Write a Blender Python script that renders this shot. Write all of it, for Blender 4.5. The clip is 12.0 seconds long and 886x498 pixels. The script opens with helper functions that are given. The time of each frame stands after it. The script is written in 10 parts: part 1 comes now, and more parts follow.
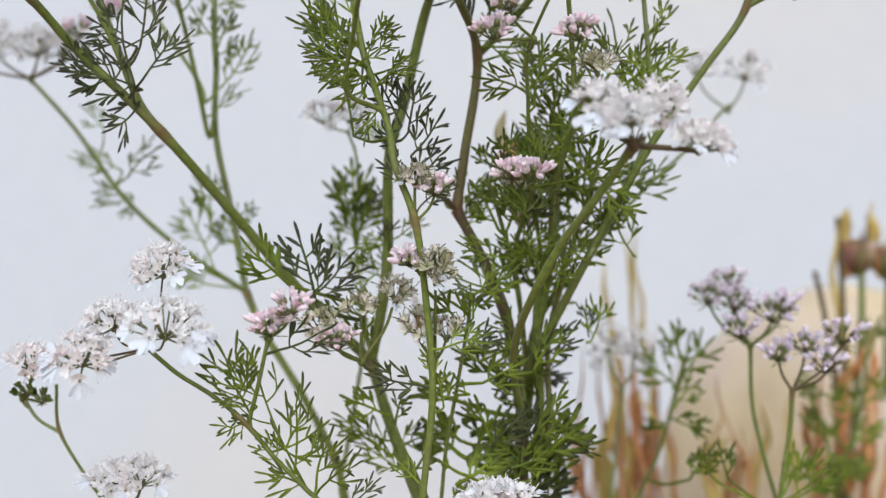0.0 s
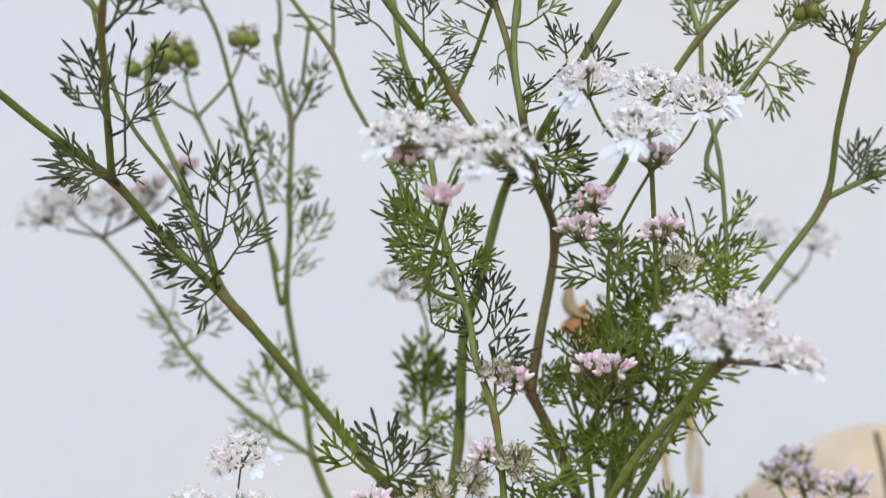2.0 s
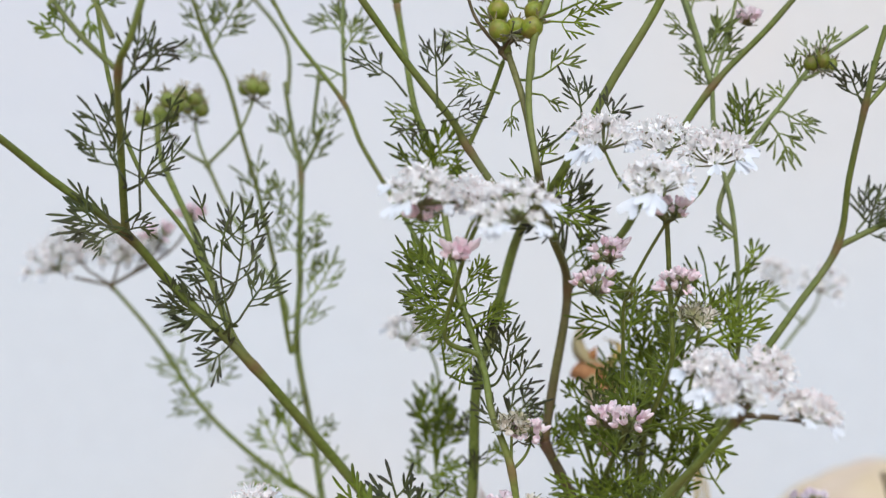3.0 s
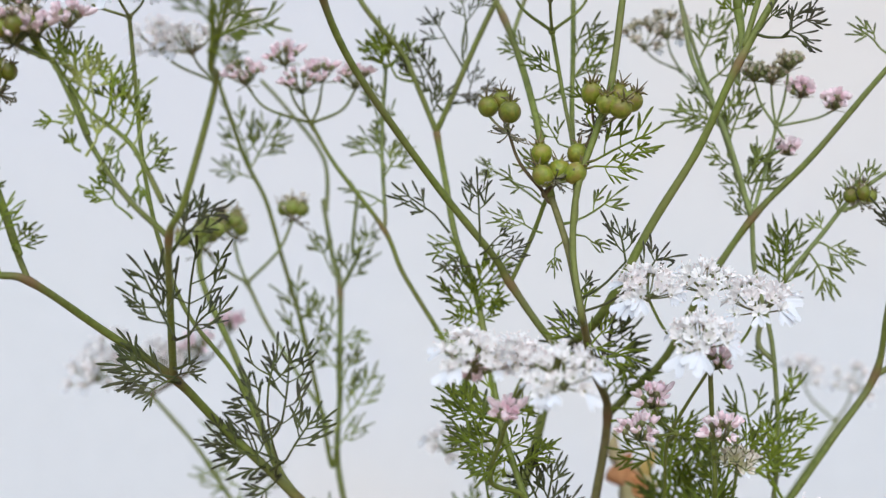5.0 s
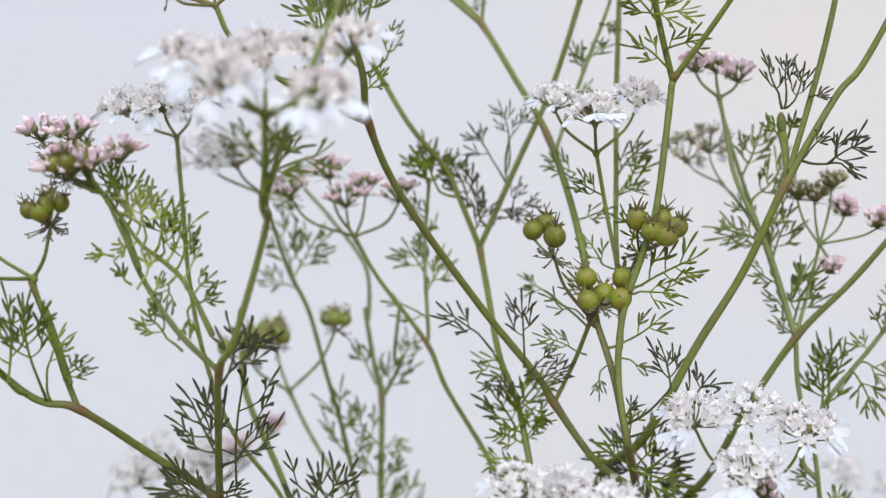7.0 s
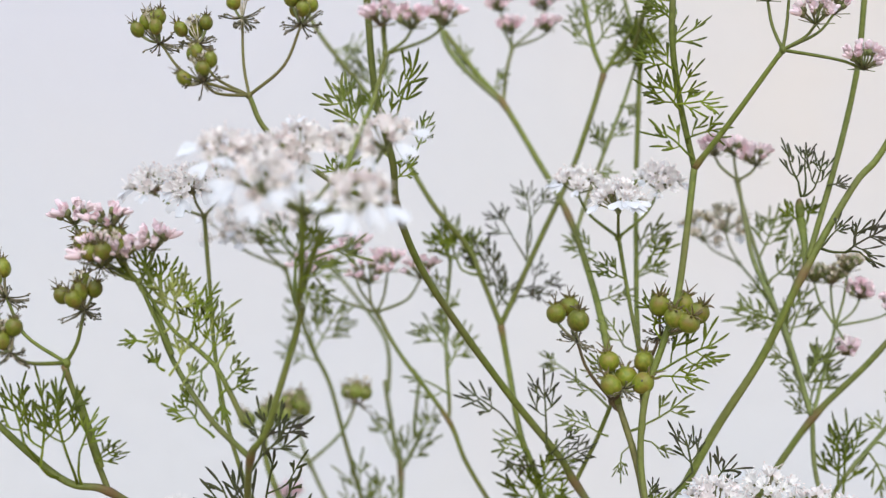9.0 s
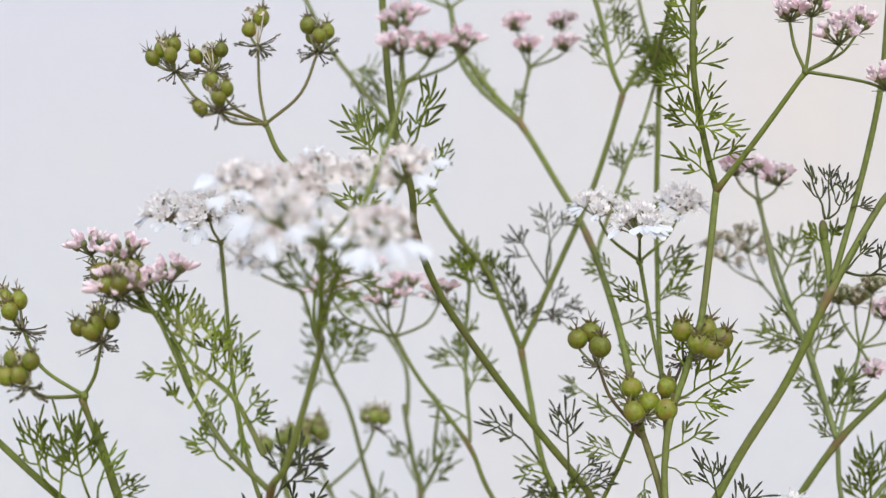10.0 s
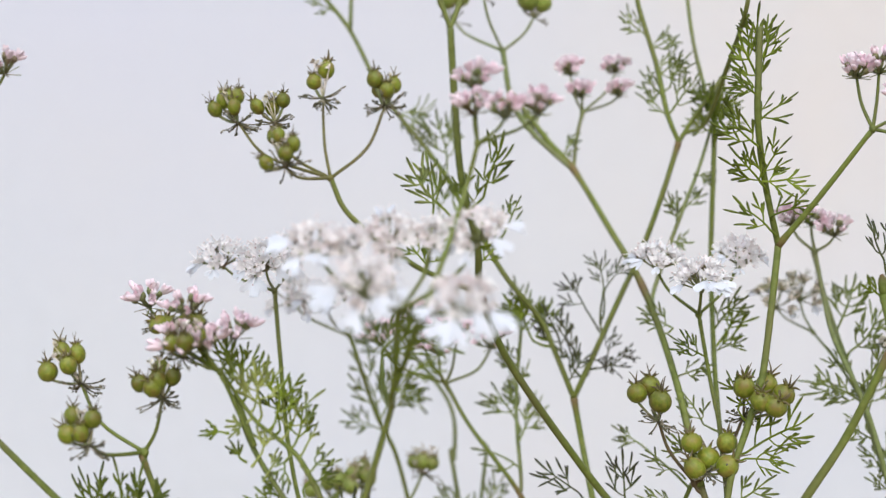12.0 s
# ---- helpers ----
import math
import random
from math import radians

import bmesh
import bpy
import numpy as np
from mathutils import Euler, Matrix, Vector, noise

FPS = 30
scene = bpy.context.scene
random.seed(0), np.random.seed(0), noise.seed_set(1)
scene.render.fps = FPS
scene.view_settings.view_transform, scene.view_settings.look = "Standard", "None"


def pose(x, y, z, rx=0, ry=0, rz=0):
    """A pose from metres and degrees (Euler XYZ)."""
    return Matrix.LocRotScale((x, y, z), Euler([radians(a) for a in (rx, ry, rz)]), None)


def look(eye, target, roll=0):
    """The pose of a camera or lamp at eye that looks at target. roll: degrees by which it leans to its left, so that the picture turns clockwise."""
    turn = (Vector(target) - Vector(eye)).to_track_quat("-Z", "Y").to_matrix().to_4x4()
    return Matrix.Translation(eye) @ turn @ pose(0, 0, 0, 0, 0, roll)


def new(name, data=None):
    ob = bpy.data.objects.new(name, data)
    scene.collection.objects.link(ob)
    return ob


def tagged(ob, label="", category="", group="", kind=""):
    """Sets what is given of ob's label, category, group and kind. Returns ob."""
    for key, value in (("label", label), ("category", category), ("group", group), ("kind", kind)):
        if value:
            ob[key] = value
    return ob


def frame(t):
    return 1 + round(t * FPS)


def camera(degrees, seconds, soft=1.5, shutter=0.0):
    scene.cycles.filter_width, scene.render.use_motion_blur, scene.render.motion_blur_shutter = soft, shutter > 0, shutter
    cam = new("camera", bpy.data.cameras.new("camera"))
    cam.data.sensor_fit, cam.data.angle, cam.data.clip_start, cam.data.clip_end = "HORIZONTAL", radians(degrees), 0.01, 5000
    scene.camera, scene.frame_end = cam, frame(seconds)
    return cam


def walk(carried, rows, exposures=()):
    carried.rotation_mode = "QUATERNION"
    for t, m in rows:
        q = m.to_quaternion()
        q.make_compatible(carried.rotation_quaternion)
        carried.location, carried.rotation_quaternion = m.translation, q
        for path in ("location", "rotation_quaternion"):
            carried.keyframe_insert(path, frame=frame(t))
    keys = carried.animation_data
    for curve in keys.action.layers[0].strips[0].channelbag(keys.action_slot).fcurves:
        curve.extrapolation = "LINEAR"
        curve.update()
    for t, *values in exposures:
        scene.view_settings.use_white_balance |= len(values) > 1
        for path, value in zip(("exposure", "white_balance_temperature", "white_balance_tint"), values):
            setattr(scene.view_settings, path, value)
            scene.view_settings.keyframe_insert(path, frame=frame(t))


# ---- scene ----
cam = camera(38.0, 12.0, 1.3)
cam.data.dof.use_dof, cam.data.dof.focus_distance, cam.data.dof.aperture_fstop = True, 0.262, 8.5
PATH = [
    (0, (0.01399, 0.00776, 0.32771), (-0.0801, 2.0054, 0.3510), 0.84),
    (0.5, (0.00549, 0.00728, 0.33337), (-0.0936, 2.0036, 0.4029), 0.98),
    (1, (0.00503, 0.00877, 0.34672), (-0.1139, 2.0045, 0.4000), 1.35),
    (1.5, (0.00221, 0.00627, 0.34946), (-0.1082, 2.0007, 0.4492), 1.97),
    (2, (-0.00053, 0.00581, 0.35794), (-0.1162, 2.0004, 0.4484), 2.14),
    (2.5, (-0.00294, 0.00643, 0.35952), (-0.0984, 2.0014, 0.4635), 2.07),
    (3, (-0.00683, 0.00540, 0.36478), (-0.1005, 1.9997, 0.4837), 1.82),
    (3.2, (-0.00796, 0.00467, 0.36846), (-0.1006, 1.9990, 0.4872), 1.76),
    (4.8, (-0.01540, -0.00009, 0.40050), (-0.1099, 1.9971, 0.4471), 1.62),
    (5, (-0.01662, 0.00094, 0.40323), (-0.1103, 1.9982, 0.4504), 1.48),
    (5.5, (-0.01843, 0.00181, 0.40470), (-0.1096, 1.9983, 0.4808), 1.52),
    (6, (-0.02074, 0.00040, 0.41302), (-0.1259, 1.9960, 0.4930), 1.50),
    (6.5, (-0.02232, -0.00065, 0.42132), (-0.1351, 1.9949, 0.4932), 1.63),
    (7, (-0.02257, -0.00132, 0.42443), (-0.1461, 1.9933, 0.5020), 1.62),
    (7.2, (-0.02384, -0.00158, 0.42799), (-0.1457, 1.9932, 0.5050), 1.71),
    (8.8, (-0.03110, -0.00683, 0.43716), (-0.1404, 1.9868, 0.5530), 2.03),
    (9, (-0.03118, -0.00662, 0.43751), (-0.1323, 1.9880, 0.5445), 2.02),
    (9.5, (-0.02990, -0.00392, 0.44170), (-0.1428, 1.9901, 0.5470), 1.66),
    (10, (-0.03325, -0.00410, 0.44377), (-0.1512, 1.9898, 0.5452), 1.53),
    (10.5, (-0.03798, -0.00280, 0.44708), (-0.1493, 1.9930, 0.5147), 1.40),
    (11, (-0.04172, -0.00381, 0.45056), (-0.1456, 1.9917, 0.5344), 1.63),
    (11.5, (-0.04311, -0.00306, 0.45240), (-0.1389, 1.9929, 0.5366), 1.72),
    (12, (-0.05084, -0.00298, 0.45657), (-0.1335, 1.9935, 0.5413), 1.99),
]
walk(cam, [(t, look(eye, target, roll)) for t, eye, target, roll in PATH], [(0, 0.16, 5780, 5.5), (3, 0.19, 5750, 5), (7, 0.2, 5830, 6), (9.5, 0.22, 5980, 7), (12, 0.21, 5940, 7.5)])

# ---- world, sun and exposure ----
world = bpy.data.worlds.new("sky")
scene.world = world
world.use_nodes = True
sky = world.node_tree.nodes.new("ShaderNodeTexSky")
sky.sky_type, sky.sun_disc = "NISHITA", False
sky.sun_elevation, sky.sun_rotation = radians(44), radians(165)
sky.air_density, sky.dust_density = 1.0, 3.0
back = world.node_tree.nodes["Background"]
world.node_tree.links.new(sky.outputs[0], back.inputs[0])
back.inputs[1].default_value = 0.13
sun = new("sun", bpy.data.lights.new("sun", "SUN"))
sun.data.energy, sun.data.angle, sun.data.color = 1.7, radians(60), (1.0, 0.985, 0.96)
sun.matrix_world = look((-0.7, -2.6, 2.6), (0, 0, 0))


# ---- materials ----
def material(name, rough=0.6, bump=0.0, scale=400.0, colours=((0, (0.5, 0.5, 0.5)), (1, (0.6, 0.6, 0.6))), detail=4.0,
             second=None, second_scale=40.0, blush=None, per_object=0.0, through_light=0.0, spec=0.4):
    """A surface whose colour follows a fine noise, a second coarse one, and the blush painted at nodes."""
    m = bpy.data.materials.new(name)
    m.use_nodes = True
    nt, link = m.node_tree, m.node_tree.links.new
    n = nt.nodes
    bsdf = n["Principled BSDF"]
    bsdf.inputs["Roughness"].default_value = rough
    bsdf.inputs["Specular IOR Level"].default_value = spec
    co = n.new("ShaderNodeTexCoord")
    fine = n.new("ShaderNodeTexNoise")
    fine.inputs["Scale"].default_value, fine.inputs["Detail"].default_value = scale, detail
    link(co.outputs["Object"], fine.inputs["Vector"])
    ramp = n.new("ShaderNodeValToRGB")
    while len(ramp.color_ramp.elements) < len(colours):
        ramp.color_ramp.elements.new(0.5)
    for e, (at, c) in zip(ramp.color_ramp.elements, colours):
        e.position, e.color = at, (*c, 1)
    link(fine.outputs["Fac"], ramp.inputs["Fac"])
    colour = ramp.outputs["Color"]

    def mixed(a, b, fac):
        x = n.new("ShaderNodeMix")
        x.data_type = "RGBA"
        link(a, x.inputs[6])
        x.inputs[7].default_value = (*b, 1)
        link(fac, x.inputs[0])
        return x.outputs[2]

    if second:
        coarse = n.new("ShaderNodeTexNoise")
        coarse.inputs["Scale"].default_value, coarse.inputs["Detail"].default_value = second_scale, 3.0
        link(co.outputs["Object"], coarse.inputs["Vector"])
        part_of = n.new("ShaderNodeMapRange")
        part_of.inputs["From Min"].default_value, part_of.inputs["From Max"].default_value = 0.45, 0.75
        link(coarse.outputs["Fac"], part_of.inputs["Value"])
        colour = mixed(colour, second, part_of.outputs["Result"])
    if blush:
        at = n.new("ShaderNodeAttribute")
        at.attribute_name = "blush"
        colour = mixed(colour, blush, at.outputs["Fac"])
    if per_object:
        info, hsv = n.new("ShaderNodeObjectInfo"), n.new("ShaderNodeHueSaturation")
        spread = n.new("ShaderNodeMapRange")
        spread.inputs["To Min"].default_value, spread.inputs["To Max"].default_value = 1 - per_object, 1 + per_object
        link(info.outputs["Random"], spread.inputs["Value"])
        link(spread.outputs["Result"], hsv.inputs["Value"])
        link(colour, hsv.inputs["Color"])
        colour = hsv.outputs["Color"]
    link(colour, bsdf.inputs["Base Color"])
    if bump:
        b = n.new("ShaderNodeBump")
        b.inputs["Strength"].default_value, b.inputs["Distance"].default_value = bump, 0.0006
        link(fine.outputs["Fac"], b.inputs["Height"])
        link(b.outputs["Normal"], bsdf.inputs["Normal"])
    if through_light:
        tr, mix = n.new("ShaderNodeBsdfTranslucent"), n.new("ShaderNodeMixShader")
        link(colour, tr.inputs["Color"])
        mix.inputs[0].default_value = through_light
        link(bsdf.outputs[0], mix.inputs[1])
        link(tr.outputs[0], mix.inputs[2])
        link(mix.outputs[0], n["Material Output"].inputs["Surface"])
    return m


def wall_tint(m, c, radius, colour, share):
    """A broad, faint tint on the plaster round c, with a ragged edge."""
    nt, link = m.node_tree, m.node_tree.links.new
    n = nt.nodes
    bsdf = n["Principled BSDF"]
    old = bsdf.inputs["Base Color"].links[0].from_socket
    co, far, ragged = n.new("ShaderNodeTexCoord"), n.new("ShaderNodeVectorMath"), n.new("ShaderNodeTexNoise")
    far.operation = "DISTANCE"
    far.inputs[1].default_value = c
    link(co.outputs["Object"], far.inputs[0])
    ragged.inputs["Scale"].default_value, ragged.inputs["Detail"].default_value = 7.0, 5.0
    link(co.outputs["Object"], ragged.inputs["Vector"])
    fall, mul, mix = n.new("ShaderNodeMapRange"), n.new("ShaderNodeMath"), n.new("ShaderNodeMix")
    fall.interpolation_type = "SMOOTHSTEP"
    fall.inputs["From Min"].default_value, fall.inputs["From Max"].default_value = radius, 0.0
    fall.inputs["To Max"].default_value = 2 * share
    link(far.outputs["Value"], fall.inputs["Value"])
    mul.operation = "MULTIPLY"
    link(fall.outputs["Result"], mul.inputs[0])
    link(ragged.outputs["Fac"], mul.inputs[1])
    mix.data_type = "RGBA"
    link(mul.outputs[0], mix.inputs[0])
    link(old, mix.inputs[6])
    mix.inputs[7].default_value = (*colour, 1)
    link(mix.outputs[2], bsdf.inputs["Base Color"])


STEM = material("stem_green", 0.5, 0.35, 700, ((0.3, (0.112, 0.140, 0.020)), (0.7, (0.180, 0.212, 0.042))), second=(0.15, 0.15, 0.045), second_scale=60, blush=(0.19, 0.08, 0.05), per_object=0.14, spec=0.3)
BROWN_STEM = material("stem_brown", 0.5, 0.35, 700, ((0.3, (0.085, 0.058, 0.026)), (0.7, (0.14, 0.098, 0.045))), second=(0.115, 0.095, 0.035), second_scale=60, blush=(0.14, 0.055, 0.04), per_object=0.1, spec=0.3)
OLIVE_STEM = material("stem_olive", 0.5, 0.35, 700, ((0.3, (0.12, 0.115, 0.03)), (0.7, (0.18, 0.17, 0.05))), second=(0.15, 0.11, 0.05), second_scale=60, blush=(0.18, 0.08, 0.05), per_object=0.1, spec=0.3)
PALE_STEM = material("stem_pale", 0.55, 0.25, 600, ((0.3, (0.16, 0.195, 0.06)), (0.7, (0.23, 0.27, 0.095))), second=(0.19, 0.18, 0.08), second_scale=50, blush=(0.22, 0.12, 0.08), per_object=0.12, spec=0.3)
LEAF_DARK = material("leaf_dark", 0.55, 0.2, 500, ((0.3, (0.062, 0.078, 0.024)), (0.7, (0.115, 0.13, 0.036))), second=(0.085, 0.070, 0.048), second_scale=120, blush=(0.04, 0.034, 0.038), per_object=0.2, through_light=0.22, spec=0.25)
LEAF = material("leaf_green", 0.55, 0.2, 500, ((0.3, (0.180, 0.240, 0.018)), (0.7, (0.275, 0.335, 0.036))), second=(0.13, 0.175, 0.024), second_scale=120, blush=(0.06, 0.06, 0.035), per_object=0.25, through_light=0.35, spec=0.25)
LEAF_PALE = material("leaf_pale", 0.55, 0.2, 500, ((0.3, (0.19, 0.235, 0.050)), (0.7, (0.27, 0.32, 0.080))), second=(0.18, 0.21, 0.065), second_scale=120, blush=(0.11, 0.115, 0.075), per_object=0.15, through_light=0.3, spec=0.25)
LEAF_YELLOW = material("leaf_yellow", 0.55, 0.2, 500, ((0.3, (0.33, 0.37, 0.09)), (0.7, (0.42, 0.45, 0.12))), second=(0.2, 0.27, 0.08), second_scale=120, blush=(0.05, 0.055, 0.03), per_object=0.15, through_light=0.25, spec=0.3)
PETAL = material("petal_white", 0.6, 0.1, 900, ((0.3, (0.78, 0.80, 0.84)), (0.7, (0.83, 0.85, 0.88))), second=(0.84, 0.81, 0.83), second_scale=150, through_light=0.25, spec=0.2)
FLORET = material("floret_blush", 0.6, 0.1, 900, ((0.3, (0.96, 0.935, 0.92)), (0.7, (0.97, 0.96, 0.95))), second=(0.96, 0.90, 0.89), second_scale=160, through_light=0.45, spec=0.2)
BLUSHED = material("floret_pink_white", 0.6, 0.1, 900, ((0.3, (0.96, 0.91, 0.89)), (0.7, (0.97, 0.95, 0.93))), second=(0.95, 0.86, 0.85), second_scale=160, through_light=0.45, spec=0.2)
FADING = material("floret_fading", 0.7, 0.1, 900, ((0.3, (0.62, 0.52, 0.38)), (0.6, (0.93, 0.88, 0.82))), second=(0.42, 0.40, 0.16), second_scale=230, through_light=0.35, spec=0.2)
BUD = material("bud_pink", 0.55, 0.1, 700, ((0.3, (0.93, 0.75, 0.79)), (0.7, (0.95, 0.88, 0.89))), second=(0.90, 0.62, 0.70), second_scale=260, per_object=0.08, through_light=0.2, spec=0.3)
LILAC = material("bud_lilac", 0.55, 0.1, 700, ((0.3, (0.80, 0.69, 0.76)), (0.7, (0.91, 0.85, 0.88))), second=(0.70, 0.56, 0.66), second_scale=260, per_object=0.1, through_light=0.25, spec=0.3)
FILAMENT = material("filament_white", 0.6, 0, 900, ((0.3, (0.90, 0.87, 0.86)), (0.7, (0.94, 0.93, 0.92))), through_light=0.2)
ANTHER = material("anther", 0.6, 0, 900, ((0.35, (0.58, 0.42, 0.40)), (0.6, (0.92, 0.84, 0.80))))
CALYX = material("calyx_green", 0.55, 0.1, 600, ((0.3, (0.14, 0.165, 0.05)), (0.7, (0.24, 0.26, 0.10))), second=(0.20, 0.13, 0.09), second_scale=250)
FRUIT = material("fruit_green", 0.45, 0.3, 2.2, ((0.3, (0.130, 0.165, 0.009)), (0.7, (0.235, 0.26, 0.020))), second=(0.20, 0.135, 0.028), second_scale=0.9, blush=(0.13, 0.10, 0.04), per_object=0.25, spec=0.4)
FRUIT_PALE = material("fruit_pale_green", 0.5, 0.3, 2.2, ((0.3, (0.17, 0.23, 0.03)), (0.7, (0.27, 0.32, 0.06))), second=(0.25, 0.24, 0.07), second_scale=0.9, blush=(0.30, 0.24, 0.12), per_object=0.2, spec=0.35)
SPENT = material("spent_stalk", 0.7, 0, 900, ((0.35, (0.065, 0.06, 0.035)), (0.5, (0.13, 0.12, 0.065)), (0.7, (0.36, 0.31, 0.23))))
DRY = material("dry_brown", 0.8, 0.4, 300, ((0.3, (0.32, 0.12, 0.035)), (0.7, (0.50, 0.24, 0.09))), second=(0.50, 0.31, 0.17), second_scale=50, per_object=0.3)
STRAW = material("dry_straw", 0.75, 0.3, 300, ((0.3, (0.46, 0.31, 0.08)), (0.7, (0.60, 0.44, 0.14))), second=(0.38, 0.29, 0.07), second_scale=50, per_object=0.15)
CRIMSON = material("seed_head_red", 0.9, 0.6, 500, ((0.3, (0.17, 0.06, 0.05)), (0.7, (0.28, 0.14, 0.10))), second=(0.20, 0.17, 0.06), second_scale=130)
TAN = material("dry_tan", 0.8, 0.4, 300, ((0.3, (0.44, 0.30, 0.18)), (0.7, (0.58, 0.44, 0.30))), second=(0.40, 0.36, 0.14), second_scale=60, per_object=0.1)
STONE = material("sandstone", 0.9, 0.6, 60, ((0.3, (0.52, 0.40, 0.23)), (0.7, (0.66, 0.53, 0.34))), second=(0.60, 0.48, 0.42), second_scale=22)
SOIL = material("soil", 0.95, 0.8, 90, ((0.3, (0.22, 0.15, 0.10)), (0.7, (0.36, 0.27, 0.19))), second=(0.28, 0.2, 0.14), second_scale=6)
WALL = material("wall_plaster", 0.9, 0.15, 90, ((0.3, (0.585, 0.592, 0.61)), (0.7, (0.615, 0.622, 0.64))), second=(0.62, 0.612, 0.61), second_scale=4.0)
# warmer at upper right and low down, lavender at upper left
wall_tint(WALL, (0.17, 0.8, 0.63), 0.30, (0.70, 0.615, 0.54), 0.62)
wall_tint(WALL, (-0.24, 0.8, 0.70), 0.34, (0.595, 0.59, 0.665), 0.6)
wall_tint(WALL, (-0.10, 0.8, 0.17), 0.18, (0.68, 0.62, 0.56), 0.7)


# ---- building blocks ----
class Shape:
    """Vertices and faces gathered for one mesh, with a blush value at each vertex."""

    def __init__(self):
        self.v, self.f, self.b = [], [], []

    def add(self, verts, faces, blush=0.0):
        k = len(self.v)
        self.v += [tuple(p) for p in verts]
        self.b += list(blush) if hasattr(blush, "__len__") else [blush] * len(verts)
        self.f += [tuple(i + k for i in f) for f in faces]


def part(name, shape, mat, parent, label="", smooth=True):
    """One mesh under a thing or a part; its vertices are given in the world."""
    me = bpy.data.meshes.new(name)
    me.from_pydata(shape.v, [], shape.f)
    me.materials.append(mat)
    if smooth:
        me.shade_smooth()
    at = me.attributes.new("blush", "FLOAT", "POINT")
    at.data.foreach_set("value", shape.b)
    ob = new(name, me)
    ob.parent = parent
    if parent is not None and parent.type == "EMPTY":
        ob.location = -parent.location
    if label:
        ob["label"] = label
    return ob


def thing(name, x, y, label, category, group="", z=0.0):
    ob = new(name)
    ob.empty_display_size = 0.02
    ob.location = (x, y, z)
    return tagged(ob, label, category, group)


def curve_through(points, steps=6):
    """A smooth line through the points (Catmull-Rom), with the parameter of each place on it."""
    p = [Vector(q) for q in points]
    if len(p) == 2:
        return [(p[0].lerp(p[1], i / 3), i / 3) for i in range(4)]
    ext = [2 * p[0] - p[1]] + p + [2 * p[-1] - p[-2]]
    out = []
    for i in range(len(p) - 1):
        a, b, c, d = ext[i:i + 4]
        for k in range(steps):
            t = k / steps
            q = 0.5 * (2 * b + (c - a) * t + (2 * a - 5 * b + 4 * c - d) * t * t + (3 * b - a - 3 * c + d) * t ** 3)
            out.append((q, i + t))
    return out + [(p[-1], float(len(p) - 1))]


def tube(shape, points, r0, r1, sides=8, nodes=(), steps=6, ridges=0.0, wobble=0.0):
    """A tapered round stalk through the points, closed at both ends. nodes: the points at which it swells and reddens."""
    line = curve_through(points, steps)
    run = [0.0]
    for (p, _), (q, _) in zip(line, line[1:]):
        run.append(run[-1] + (q - p).length)
    knots = [run[min(range(len(line)), key=lambda k: abs(line[k][1] - n))] for n in nodes]
    side = None
    verts, faces, blush = [], [], []
    for k, (q, u) in enumerate(line):
        ahead = (line[min(k + 1, len(line) - 1)][0] - line[max(k - 1, 0)][0]).normalized()
        if side is None:
            side = ahead.orthogonal().normalized()
        side = (side - ahead * side.dot(ahead)).normalized()
        other = ahead.cross(side)
        near = max([0.0] + [math.exp(-((run[k] - n) / 0.0024) ** 2) for n in knots])
        r = (r0 + (r1 - r0) * run[k] / run[-1]) * (1 + 0.25 * near)
        if wobble:
            r *= 1 + wobble * noise.noise(q * 300)
        for s in range(sides):
            a = 2 * math.pi * s / sides
            rr = r * (1 + (ridges if s % 2 else -ridges))
            verts.append(q + (side * math.cos(a) + other * math.sin(a)) * rr)
            blush.append(near * 0.6)
        if k:
            for s in range(sides):
                t = (s + 1) % sides
                b = (k - 1) * sides
                faces.append((b + s, b + t, b + sides + t, b + sides + s))
    faces.append(tuple(range(sides - 1, -1, -1)))
    faces.append(tuple(range(len(verts) - sides, len(verts))))
    shape.add(verts, faces, blush)


def blade(shape, a, b, across, width, bend=None, tipped=0.0):
    """A narrow leaf lobe with a blunt tip and a raised middle, from a to b. tipped: how dark its end has turned."""
    a, b = Vector(a), Vector(b)
    d = b - a
    across = (across - d.normalized() * across.dot(d.normalized())).normalized()
    up = d.normalized().cross(across)
    verts, faces, blush = [], [], []
    for t, w in ((0.0, 0.5), (0.5, 1.0), (0.85, 0.85), (1.0, 0.2)):
        q = a + d * t + (bend * (t * t) if bend else Vector())
        verts += [q + across * (w * width / 2), q + up * (0.22 * width), q - across * (w * width / 2), q - up * (0.22 * width)]
        blush += [tipped * max(0.0, t - 0.2) / 0.8] * 4
    for k in range(3):
        for s in range(4):
            t = (s + 1) % 4
            faces.append((4 * k + s, 4 * k + t, 4 * k + 4 + t, 4 * k + 4 + s))
    faces += [(3, 2, 1, 0), (12, 13, 14, 15)]
    shape.add(verts, faces, blush)


